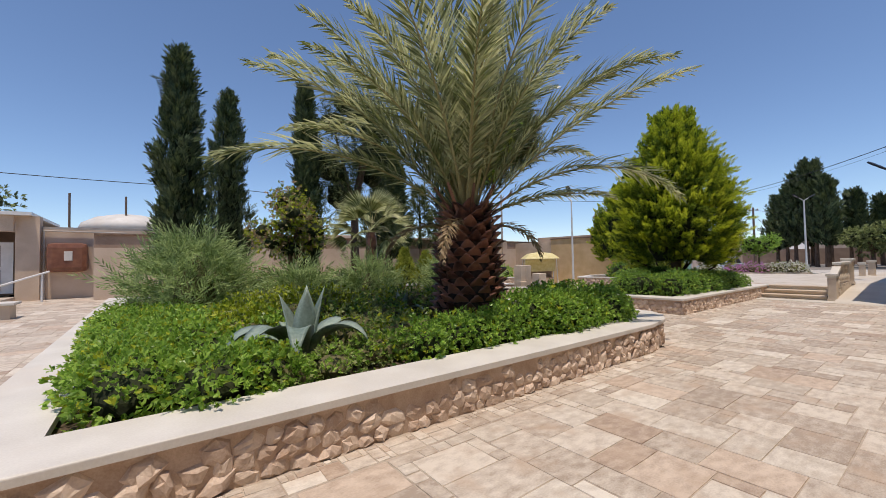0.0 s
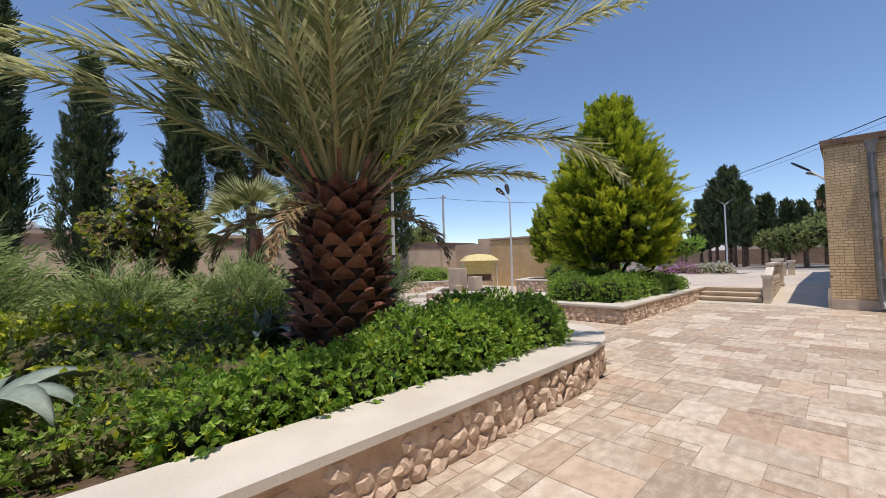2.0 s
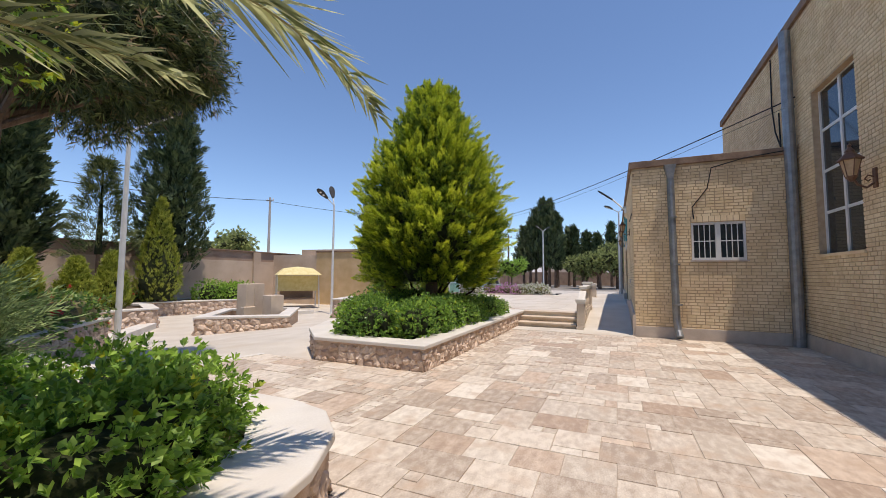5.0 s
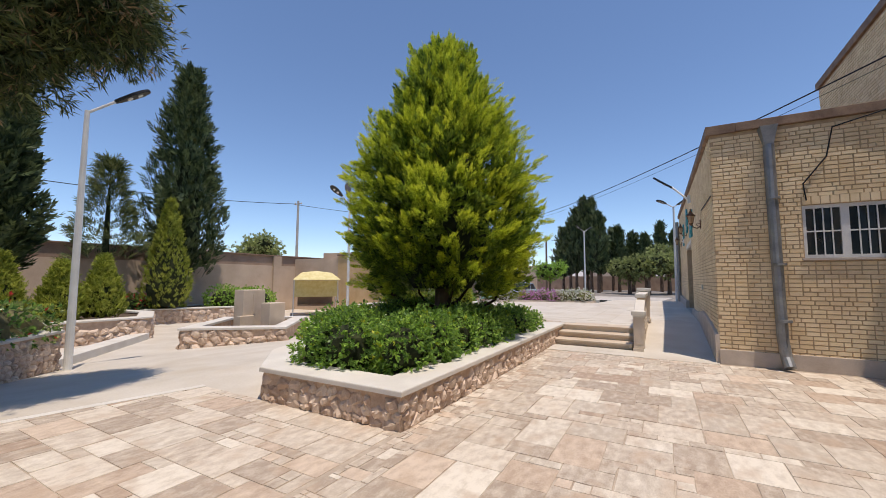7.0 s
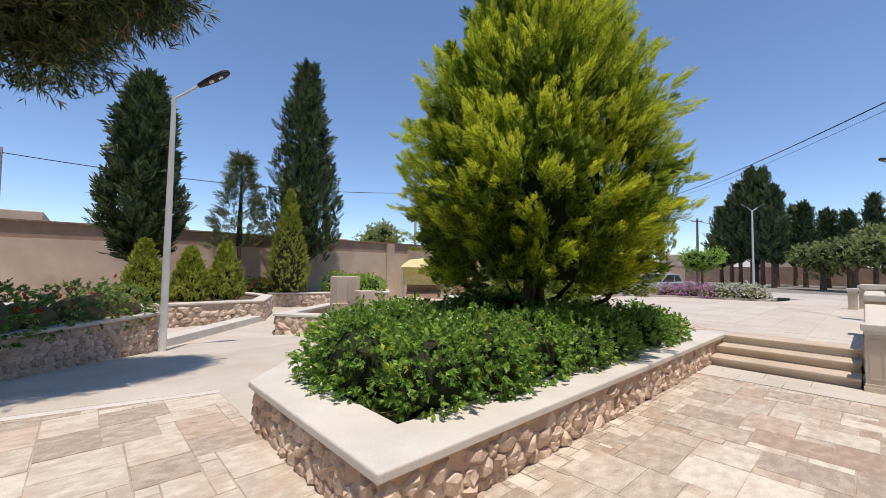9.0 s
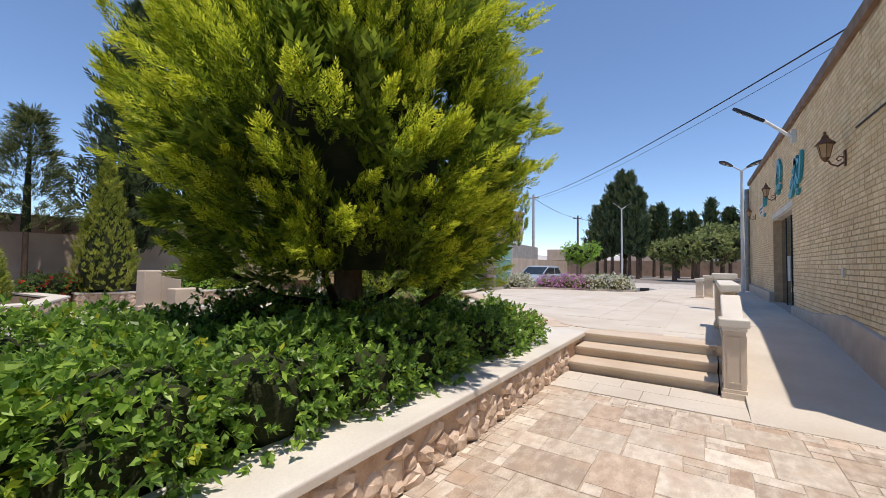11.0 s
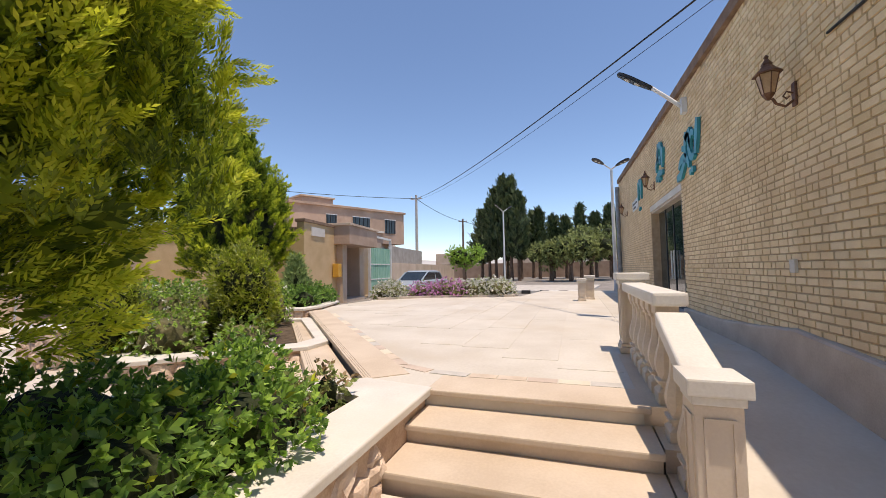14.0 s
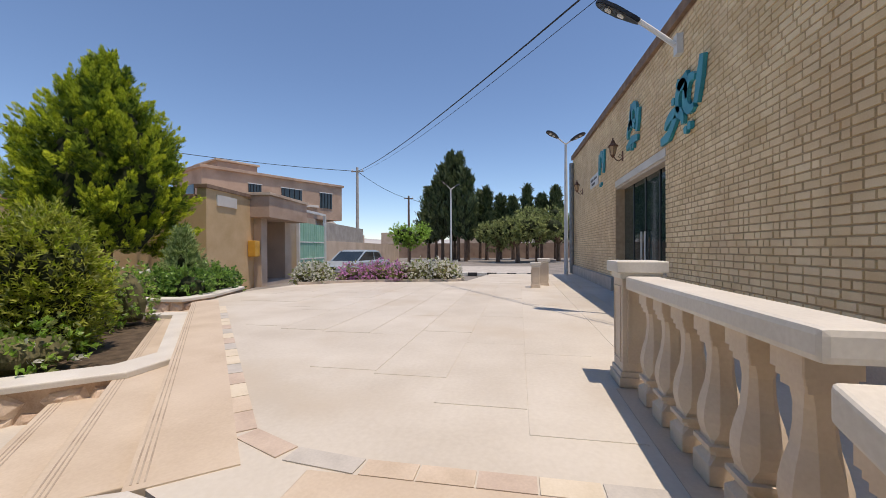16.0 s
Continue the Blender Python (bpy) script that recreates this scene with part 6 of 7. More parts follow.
WORDS = (
    (22.95, 3.42, 0.62, ([(-0.95, 0.62), (-0.82, 0.2), (-0.66, -0.25)], curve_pts(-0.42, 0.05, 0.30, 0.34, 130, -120), curve_pts(0.05, 0.12, 0.26, 0.30, 200, -60), [(-0.25, 0.52), (0.15, 0.42), (0.30, 0.55)], curve_pts(0.55, -0.42, 0.55, 0.34, 20, 190), [(0.35, -0.2), (0.85, -0.52), (1.35, -0.55)]), ((-0.35, -0.62), (-0.15, -0.66), (0.55, 0.2))),
    (25.35, 3.86, 0.60, ([(-0.62, 0.35), (-0.52, 0.0), (-0.42, -0.35)], curve_pts(-0.1, 0.25, 0.28, 0.34, -60, 210), curve_pts(0.22, -0.22, 0.42, 0.30, 170, -20), [(0.15, 0.72), (0.30, 0.25), (0.42, -0.1)], [(-0.5, -0.55), (0.1, -0.48), (0.75, -0.62)]), ((-0.05, -0.72), (0.2, -0.74), (-0.2, 0.05))),
    (28.35, 3.72, 0.58, ([(-0.5, 0.55), (-0.42, 0.1), (-0.35, -0.5)], curve_pts(0.1, 0.1, 0.32, 0.38, 200, -40), [(0.5, 0.5), (0.55, 0.0), (0.6, -0.45)]), ((0.1, -0.95), (0.35, -0.98))))
for x, z, k, strokes, dots in WORDS:
    t = thing("sign_letters", pose(x, WALL_Y + 0.02, z) @ Matrix.Diagonal((k, 1, k, 1)), "raised teal metal sign lettering on the brick wall", "sign", "wall lettering")
    for pts in strokes:
        stroke(t, pts, 0.13)
    for a, b in dots:
        stroke(t, [(a - 0.08, b), (a, b + 0.01), (a + 0.08, b)], 0.09)


# ---- further plants ----
def round_bush(name, label, x, y, z, r, h, n, mat, seed, leafl=0.11, cone=0.0, category="shrub", group=""):
    rad = (lambda u: r * np.clip(np.minimum((u + 0.25) * 2.4, 1.0), 0, 1) * np.clip(1 - u ** (3.6 if not cone else 1.15), 0.015, 1) ** (0.5 if not cone else 0.85))
    t = conifer(name, label, x, y, z, rad, h, 0.05, 0.05, n, 0.22, mat, seed, category, 8, 0.72, (leafl, 0.03), 0.12, 0.8)
    if group:
        t["group"] = group
    return t


def globe_bush(name, label, x, y, z, r, h, n, seed, group=""):
    """A clipped round bush of short upright sprays."""
    rl = random.Random(seed)
    lumps = [(x + r * 0.62 * math.cos(k * 2.4), y + r * 0.62 * math.sin(k * 2.4), z + h * rl.uniform(0.2, 0.75), r * rl.uniform(0.36, 0.5), r * rl.uniform(0.36, 0.5), h * rl.uniform(0.2, 0.3)) for k in range(12)]
    t = hedge(name, label, lumps + [(x, y, z + h * 0.5, r * 0.9, r * 0.9, h * 0.54), (x + 0.05, y - 0.04, z + h * 0.40, r * 1.02, r, h * 0.42), (x - 0.04, y + 0.05, z + h * 0.62, r * 0.8, r * 0.82, h * 0.42)], n, 0.075, [L_SHRUB, L_OLIVE, L_GOLD], seed, (0.6, 0.1, 0.3), z, "shrub", 0.26, 0.9)
    if group:
        t["group"] = group
    return t


globe_bush("round_thuja", "clipped bronze-green globe thuja in the rose bed", 20.56, 8.74, 0.22, 0.47, 1.62, 17000, 91)
globe_bush("round_thuja", "dark olive egg-shaped thuja at the edge of the rose bed", 18.95, 9.6, 0.2, 0.42, 1.25, 9000, 98)
round_bush("conical_shrub", "small green conical conifer in the hedge bed", 24.7, 11.0, 0.4, 0.5, 1.35, 700, L_FEATHER, 92, 0.09, 1)
for k, (x, y, h) in enumerate(((11.25, 18.5, 1.95), (12.5, 18.3, 1.75), (13.62, 18.5, 2.0))):
    round_bush("cone_bush", "clipped yellow-green egg-shaped bush in the low bed", x, y, 0.14, 0.68, h, 1500, L_SHRUB, 93 + k, 0.10, 1, "shrub", "bushes in the low bed")
round_bush("conical_thuja", "yellow-green conical thuja in the garden bed", 17.2, 21.9, 0.06, 1.1, 5.0, 1700, L_SHRUB, 97, 0.13, 1)
for x, y, r, h, s in ((18.45, 23.2, 1.7, 12.6, 101), (11.25, 20.2, 0.95, 8.4, 102)):
    conifer("cypress", "tall dark cypress with ragged branches", x, y, -0.5, (ragged if r > 1.6 else spindle)(r), h - 2.0, 2.0, 0.18, 2300, 0.6, L_CYPRESS, s, per=9, lean=0.6, blade=(0.26, 0.08), amount=0.55, core=0.5)
conifer("young_pine", "young grey-green pine with an open conical crown", 15.2, 22.9, -0.2, lambda u: 1.15 * (1 - u) ** 0.9 + 0.03, 4.4, 2.4, 0.09, 700, 0.5, L_PINE, 103, per=9, lean=0.4, blade=(0.24, 0.04), amount=0.3, core=0.12)


def leafy_tree(name, label, x, y, z, trunk_h, r_trunk, blobs, count, leaf, mats, seed, shares=None, width=0.5, lean=(0, 0), category="tree"):
    t = thing(name, pose(x, y, z), label, category)
    cx, cy = sum(b[0] for b in blobs) / len(blobs), sum(b[1] for b in blobs) / len(blobs)
    part("trunk", tube([(0, 0, -0.1), (lean[0] * 0.4, lean[1] * 0.4, trunk_h * 0.5), (lean[0], lean[1], trunk_h), (cx, cy, trunk_h * 1.25)], [r_trunk * 1.25, r_trunk, r_trunk * 0.85, r_trunk * 0.4], 10), M_TRUNK, t)
    for b in blobs[:7]:
        part("limb", tube([(lean[0], lean[1], trunk_h * 0.95), ((lean[0] + b[0]) / 2, (lean[1] + b[1]) / 2, (trunk_h + b[2]) / 2 - 0.1), b[:3]], [r_trunk * 0.6, r_trunk * 0.4, r_trunk * 0.15], 6), M_TRUNK, t)
    part("crown", leaf_mass("crown", blobs, count, leaf, leaf * width, mats, seed, shares, None, 0.2, 0.45), None, t)
    tagged(part("inner_mass", blob_core(blobs, 0.6), L_CORE, t, "added solid crown core, inner shade painted into its colour"), kind="stuff")
    return t


def cloud(n, cx, cy, cz, rx, ry, rz, size, seed):
    rng = random.Random(seed)
    out = []
    while len(out) < n:
        x, y, z = (rng.uniform(-1, 1) for _ in range(3))
        if x * x + y * y + z * z < 1:
            s = size * rng.uniform(0.7, 1.3)
            out.append((cx + x * rx, cy + y * ry, cz + z * rz, s, s, s * 0.75))
    return out


leafy_tree("pine_tree", "umbrella pine with a dense dark needle crown", 7.62, 9.4, 0.3, 3.4, 0.09, cloud(46, 1.33, 0.2, 5.45, 1.35, 1.3, 1.55, 0.62, 5), 80000, 0.17, [L_PINE, L_CYPRESS, L_OLIVE, L_PALM_DRY], 111, (0.58, 0.26, 0.08, 0.08), 0.15, (0.1, 0.0))
leafy_tree("pine_tree", "tall dark pine behind the palm", 6.4, 14.2, 0.3, 3.5, 0.16, cloud(24, 0.0, 0.0, 5.8, 1.2, 1.2, 2.6, 0.75, 6), 16000, 0.2, [L_PINE, L_CYPRESS], 112, (0.5, 0.5), 0.12)
leafy_tree("small_tree", "tree with a stout red-brown trunk and yellow-green leaves beside the palm", 6.15, 7.15, 0.3, 2.9, 0.15, cloud(14, 0.3, 0.2, 4.0, 1.0, 1.0, 0.7, 0.36, 7), 5000, 0.09, [L_LIME, L_HEDGE], 113, (0.5, 0.5), 0.55)
leafy_tree("flowering_shrub", "pale yellow-leaved tall shrub in the garden", 3.5, 12.6, 0.3, 1.2, 0.05, cloud(14, 0.0, 0.0, 2.5, 0.9, 0.9, 1.0, 0.4, 8), 7000, 0.10, [L_LIME, L_OLIVE, L_PALM_DRY], 114, (0.4, 0.3, 0.3), 0.5, category="shrub")
leafy_tree("street_tree", "small bright green tree in the street", 49.0, 12.5, 0, 1.6, 0.09, cloud(12, 0, 0, 2.7, 1.2, 1.2, 0.8, 0.6, 9), 4000, 0.2, [L_HEDGE], 115, None, 0.5)
leafy_tree("roadside_tree", "pale green broad tree behind the compound wall", 29.5, 33.0, 0, 2.4, 0.15, cloud(14, 0, 0, 4.2, 1.8, 1.8, 1.2, 0.9, 10), 5000, 0.25, [L_OLIVE], 116, None, 0.5)
leafy_tree("roadside_tree", "dark green tree behind the porch building", -9.5, 33.0, 0, 3.0, 0.2, cloud(14, 0, 0, 5.2, 2.4, 2.0, 1.2, 1.0, 11), 6000, 0.25, [L_CYPRESS, L_OLIVE], 117, (0.7, 0.3), 0.5)
for k, (x, y, h, r) in enumerate(((60, 9.2, 9.6, 0.9), (61, 10.2, 11.6, 1.1), (62, 11.2, 11.9, 1.2), (63, 12.4, 10.8, 1.1), (64, 13.4, 9.4, 1.1), (66, 7.4, 8.2, 0.8), (68, 5.8, 7.6, 0.8), (70, 2.4, 9.0, 0.8), (67, 4.2, 7.2, 0.9), (66, 14.8, 8.4, 1.2), (71, 0.5, 8.0, 1.1), (70, -1.2, 8.8, 1.2), (72, 8.8, 8.8, 0.9), (65, 9.6, 9.8, 0.9), (67, 11.6, 9.6, 1.0))):
    conifer("cypress", "tall dark roadside cypress with a bare lower trunk", x, y, 0, spindle(r), h * 0.78, h * 0.22, 0.2, 420, 0.9, L_CYPRESS, 121 + k, per=7, lean=0.8, blade=(0.45, 0.16), amount=0.35, core=0.75)
for k, (x, y, s) in enumerate(((56.5, 3.6, 1.0), (59.0, 1.6, 1.2), (58.0, 5.6, 0.9), (62, -0.8, 1.2))):
    leafy_tree("olive_tree", "grey-green olive tree by the roadside", x, y, 0, 1.6 * s, 0.2, cloud(14, 0, 0, 3.4 * s, 2.0 * s, 2.0 * s, 1.2 * s, 0.9 * s, 20 + k), 4500, 0.3, [L_OLIVE, L_PINE], 131 + k, (0.7, 0.3), 0.4)
solid("park_wall", boxed(0, -22, 0, 0.4, 40, 2.2), M_PLASTER_DARK, "low brown wall behind the trees", "wall", kind="structure", m=pose(76, 0, 0))


def feather_bush(label, x, y, z, r, h, n, mat, seed):
    t = thing("feathery_bush", pose(x, y, z), label, "shrub")
    rng = np.random.default_rng(seed)
    V = sprays(lumpy(lambda u: r * np.clip(np.sin(np.pi * (0.25 + 0.72 * u)), 0.05, 1), h, 0.1, seed, 0.3), n, 0.7, rng, 14, 0.38, (0.15, 0.024), 0.6, 0.6, 0.4)
    part("foliage", quads("foliage", V, [mat]), None, t)
    part("inner_mass", crown_core(lambda u: r * np.clip(np.sin(np.pi * (0.25 + 0.72 * u)), 0.05, 1), h, 0.0, 0.38), L_CORE_PALE, t, "added solid core, inner shade painted into its colour")
    return t


feather_bush("feathery grey-green tamarisk bush", 0.75, 9.3, 0.3, 0.95, 1.5, 800, L_FEATHER, 141)
feather_bush("feathery green bush in the garden", 2.7, 8.8, 0.3, 0.55, 0.85, 300, L_FEATHER, 142)
feather_bush("feathery green bush beside the palm", 4.6, 9.4, 0.3, 0.55, 1.0, 320, L_FEATHER, 143)
feather_bush("feathery green bush under the pine", 6.9, 8.6, 0.3, 0.8, 1.0, 500, L_FEATHER, 144)
hedge("ground_cover", "yellow-green low ground cover in the garden", blob_row([(1.6, 6.4), (3.0, 6.9)], 0.55, 0.7, 0.33, 151, 0.5) + blob_row([(1.2, 7.5), (2.4, 7.8)], 0.5, 0.6, 0.33, 152, 0.5), 9000, 0.08, [L_LIME, L_OLIVE], 153, (0.6, 0.4), 0.3, "shrub", core_tone=L_CORE_PALE)
hedge("ground_cover", "bright yellow-green shrub behind the agave", blob_row([(0.85, 5.4), (1.2, 6.4)], 0.42, 0.62, 0.33, 191, 0.3) + blob_row([(1.3, 6.6), (2.1, 7.3)], 0.45, 0.6, 0.33, 192, 0.35), 11000, 0.06, [L_LIME, L_OLIVE], 193, (0.8, 0.2), 0.3, "shrub", core_tone=L_CORE_PALE)
hedge("ground_cover", "low green herbs along the coping beside the agave", blob_row([(0.95, 3.95), (1.5, 3.95)], 0.26, 0.3, 0.34, 194, 0.22) + blob_row([(1.9, 4.0), (2.5, 4.5)], 0.24, 0.28, 0.34, 195, 0.25), 5000, 0.05, [L_HEDGE, L_OLIVE], 196, (0.6, 0.4), 0.3, "shrub", core_tone=L_CORE_PALE)
hedge("ground_cover", "olive-green mixed low shrubs in the garden", blob_row([(2.3, 5.3), (3.4, 6.2)], 0.5, 0.55, 0.33, 154, 0.45) + blob_row([(3.4, 7.2), (5.8, 7.2)], 0.55, 0.6, 0.33, 155, 0.5) + blob_row([(1.9, 4.9), (3.2, 4.7)], 0.38, 0.42, 0.33, 158, 0.35) + blob_row([(2.1, 4.1), (2.7, 4.3)], 0.3, 0.3, 0.33, 159, 0.3), 12000, 0.07, [L_OLIVE, L_HEDGE_DEEP, L_LIME], 156, (0.45, 0.35, 0.2), 0.3, "shrub", core_tone=L_CORE_PALE)
hedge("ground_cover", "dark green shrubs at the back of the garden", blob_row([(0.5, 11.5), (6.5, 11.8)], 0.8, 0.9, 0.33, 161, 0.8) + blob_row([(8.6, 11.4), (10.3, 13.3)], 0.6, 0.7, 0.33, 162, 0.6), 12000, 0.10, [L_HEDGE_DEEP, L_OLIVE, F_RED], 163, (0.62, 0.34, 0.04), 0.3, "shrub", core_tone=L_CORE_PALE)
hedge("hedge", "low dark green hedge beside the house", blob_row([(23.9, 10.2), (26.3, 11.2)], 0.42, 0.55, 0.42, 164, 0.45) + blob_row([(23.7, 10.9), (25.5, 12.0)], 0.45, 0.5, 0.42, 165, 0.5), 9000, 0.09, [L_HEDGE_DEEP], 166, None, 0.4)
hedge("hedge", "dark green hedge in the bed by the house", blob_row([(20.4, 11.2), (22.8, 12.3)], 0.6, 0.8, 0.35, 167, 0.6), 6000, 0.10, [L_HEDGE_DEEP, L_LIME], 168, (0.8, 0.2), 0.35)
hedge("hedge", "rounded green hedge in the low bed", blob_row([(19.6, 21.8), (21.6, 21.0)], 0.85, 0.95, 0.1, 169, 0.6), 6000, 0.11, [L_HEDGE], 170, None, 0.05)
hedge("rose_bush", "leafy rose bushes with small white blooms", blob_row([(19.0, 8.8), (20.0, 9.4)], 0.36, 0.55, 0.3, 171, 0.22) + blob_row([(19.3, 9.7), (22.2, 9.6)], 0.38, 0.95, 0.3, 172, 0.26) + blob_row([(19.6, 8.2), (20.2, 8.0)], 0.28, 0.4, 0.3, 179, 0.25), 11000, 0.066, [L_HEDGE, L_OLIVE, F_WHITE], 173, (0.56, 0.38, 0.06), 0.3, "shrub", core_tone=L_CORE_PALE)
hedge("rose_bush", "leafy rose bushes with red blooms at the garden wall", blob_row([(15.2, 22.6), (17.4, 22.4)], 0.5, 0.7, 0.1, 174, 0.5), 4000, 0.10, [L_HEDGE_DEEP, F_RED], 175, (0.85, 0.15), 0.05, "shrub")
hedge("scrub", "dry twiggy herb at the planter corner", blob_row([(17.3, 5.12), (17.75, 5.1)], 0.14, 0.3, 0.35, 176, 0.25), 900, 0.06, [L_OLIVE, L_PALM_DRY], 177, (0.6, 0.4), 0.35, "shrub")
fb = thing("flower_bed", None, "low kerbed street bed for flowers", "flower bed")
part("kerb", ring_slab([(27.3, 9.7), (28.5, 8.2), (29.2, 5.3), (30.3, 5.3), (29.8, 9.2), (28.4, 10.5)], inset([(27.3, 9.7), (28.5, 8.2), (29.2, 5.3), (30.3, 5.3), (29.8, 9.2), (28.4, 10.5)], 0.12), -0.02, 0.47), M_PLINTH, fb)
part("soil", prism(inset([(27.3, 9.7), (28.5, 8.2), (29.2, 5.3), (30.3, 5.3), (29.8, 9.2), (28.4, 10.5)], 0.11), -0.02, 0.42), M_SOIL, fb)
for pts, mats, s, lab in (([(27.8, 9.9), (28.3, 9.5)], [L_OLIVE, F_WHITE], 181, "white-flowering street shrub in the bed"), ([(28.7, 8.9), (29.2, 7.2)], [L_OLIVE, F_PINK], 182, "mauve-flowering street shrubs in the bed"), ([(29.3, 7.0), (29.7, 5.6)], [L_OLIVE, F_WHITE], 183, "white-flowering street shrubs in the bed")):
    hedge("flower_shrub", lab, blob_row(pts, 0.42, 0.56, 0.42, s, 0.4), 3600, 0.08, mats, s, (0.32, 0.68), 0.42, "shrub", core_tone=L_CORE_PALE)


def agave(x, y, z, r, n, seed, label, upright=5):
    """Broad fleshy leaves: a few stand upright, the rest arch over and hang."""
    t = thing("agave", pose(x, y, z), label, "agave")
    rng = random.Random(seed)
    for i in range(n):
        a = 137.5 * i + rng.uniform(-12, 12)
        tall = i < upright
        ln = r * (rng.uniform(0.85, 1.0) if tall else rng.uniform(0.95, 1.3))
        e = radians(rng.uniform(76, 87) if tall else rng.uniform(50, 72))
        fall = radians(rng.uniform(2, 12) if tall else rng.uniform(125, 175))
        b = bmesh.new()
        rows = []
        cx, cz = 0.0, 0.0
        for k in range(13):
            q = k / 12
            w = 0.118 * r * (0.72 + 0.55 * math.sin(math.pi * min(q * 1.05, 1))) * (1 - q ** 4) + 0.003
            h = 0.42 * w * (1 - 0.5 * q)
            th = 0.16 * w
            g = e - fall * q ** 1.7
            nx, nz = -math.sin(g), math.cos(g)
            rows.append([b.verts.new((cx + nx * (h * abs(p) ** 2 + o), w * p, cz + nz * (h * abs(p) ** 2 + o))) for p, o in ((-1, 0), (-0.5, -th), (0, -1.4 * th), (0.5, -th), (1, 0), (0.5, th * 0.2), (0, 0.0), (-0.5, th * 0.2))])
            cx += math.cos(g) * ln / 12
            cz += math.sin(g) * ln / 12
        for p, q2 in zip(rows, rows[1:]):
            for k in range(8):
                b.faces.new((p[k], p[(k + 1) % 8], q2[(k + 1) % 8], q2[k]))
        b.faces.new(rows[-1])
        bmesh.ops.recalc_face_normals(b, faces=b.faces)
        part("leaf", b, L_AGAVE, t, smooth=True).matrix_basis = pose(0.05 * math.cos(radians(a)), 0.05 * math.sin(radians(a)), 0.02, 0, 0, a)
    return t


agave(1.47, 4.72, 0.34, 0.98, 13, 3, "large blue-green agave with broad arching leaves", 4)
agave(4.1, 6.9, 0.34, 0.62, 11, 4, "small blue-green agave beside the palm", 6)


def fan_palm(x, y, z, h):
    t = thing("fan_palm", pose(x, y, z), "small fan palm with a shaggy brown trunk", "palm tree")
    part("trunk", tube([(0, 0, -0.05), (0.03, 0, h * 0.5), (0, 0, h)], [0.17, 0.2, 0.14], 10), M_BOOT, t)
    rng = np.random.default_rng(8)
    n = 34
    D = []
    for k in range(n):
        a = radians(-120 + 240 * k / (n - 1))
        D.append([0.45 + 0.45 * math.cos(a), 0.62 * math.sin(a), 0.12 * math.cos(2 * a)])
    V = blades(np.tile([0.75, 0, 0], (n, 1)) + np.array(D) * 0.06, np.array(D), 0.62, 0.05, rng, 0.12, side=unit(np.cross(np.array(D), [0, 0, 1.0])))
    stem = [[[0, 0.012, 0], [0.78, 0.008, 0], [0.78, -0.008, 0], [0, -0.012, 0]]]
    me = quads("leaf", np.concatenate([V, np.array(stem)]), [L_PALM, M_RACHIS], [0] * n + [1])
    for i in range(26):
        a, e = 137.5 * i, 75 - 105 * i / 26
        part("leaf", me, None, t).matrix_basis = pose(0, 0, h, 0, 0, a) @ pose(0, 0, 0, 0, -e, 0) @ pose(0, 0, 0, 20, 0, 0)
    return t


fan_palm(5.35, 10.7, 0.3, 2.1)
swing = thing("garden_swing", pose(23.9, 19.6, -0.49, 0, 0, -40) @ Matrix.Scale(1.14, 4), "garden swing seat with a yellow canopy", "garden swing")
ycan = surf("yellow_canvas", (0.62, 0.52, 0.22), (0.76, 0.68, 0.38), rough=0.8)
part("canopy", lathe([(1.55, 1.75), (1.5, 1.8), (1.0, 2.1), (0.05, 2.2)], 4, None, pose(0, 0, 0, 0, 0, 45)), ycan, swing, "yellow canvas canopy")
for x in (-1.05, 1.05):
    for y in (-0.7, 0.7):
        part("leg", tube([(x, y, 0), (x * 0.98, y * 0.6, 1.78)], 0.03, 8), M_METAL, swing)
part("seat", boxed(-0.85, -0.3, 0.45, 0.85, 0.25, 0.52, 0.02), M_PLASTER_DARK, swing)
part("backrest", boxed(-0.85, 0.25, 0.52, 0.85, 0.32, 1.0, 0.02), M_PLASTER_DARK, swing)
part("side_panel", boxed(-1.04, -0.02, 0.9, 1.04, 0.02, 1.72), ycan, swing, "hanging yellow canvas side")

# ---- porch building at the end of the west path ----
porch = thing("porch_building", None, "flat-roofed pink plaster building with a dark porch", "building")
part("wall", boxed(-4.1, 26.6, -0.05, 3.6, 26.9, 3.4), M_PLASTER, porch)
part("pier", boxed(-4.9, 26.2, -0.05, -4.1, 26.9, 3.95), M_PLASTER, porch)
part("fascia", boxed(-14.0, 25.9, 3.2, -4.9, 26.5, 3.95, 0.02), M_PLASTER, porch, "pink plaster porch fascia")
part("roof", boxed(-14.2, 25.7, 3.95, -4.3, 33.0, 4.1), M_METAL, porch, "white sheet roof")
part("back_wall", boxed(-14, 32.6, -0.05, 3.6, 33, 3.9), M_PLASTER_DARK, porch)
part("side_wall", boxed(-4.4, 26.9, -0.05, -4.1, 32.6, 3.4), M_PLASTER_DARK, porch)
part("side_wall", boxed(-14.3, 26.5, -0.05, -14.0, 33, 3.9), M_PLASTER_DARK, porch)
part("roof_slab", boxed(-4.1, 26.6, 3.4, 3.6, 33.0, 3.5), M_GREYWALL, porch)
part("screen_door", boxed(-6.7, 27.0, 0.35, -5.1, 27.05, 2.75), M_METAL, porch, "white framed screen door")
part("screen_mesh", boxed(-6.55, 26.98, 1.6, -5.5, 27.0, 2.6), M_GREYWALL, porch, "grey fly-screen panel")
part("screen_mesh", boxed(-6.55, 26.98, 0.5, -5.5, 27.0, 1.45), M_GREYWALL, porch, "grey fly-screen panel")
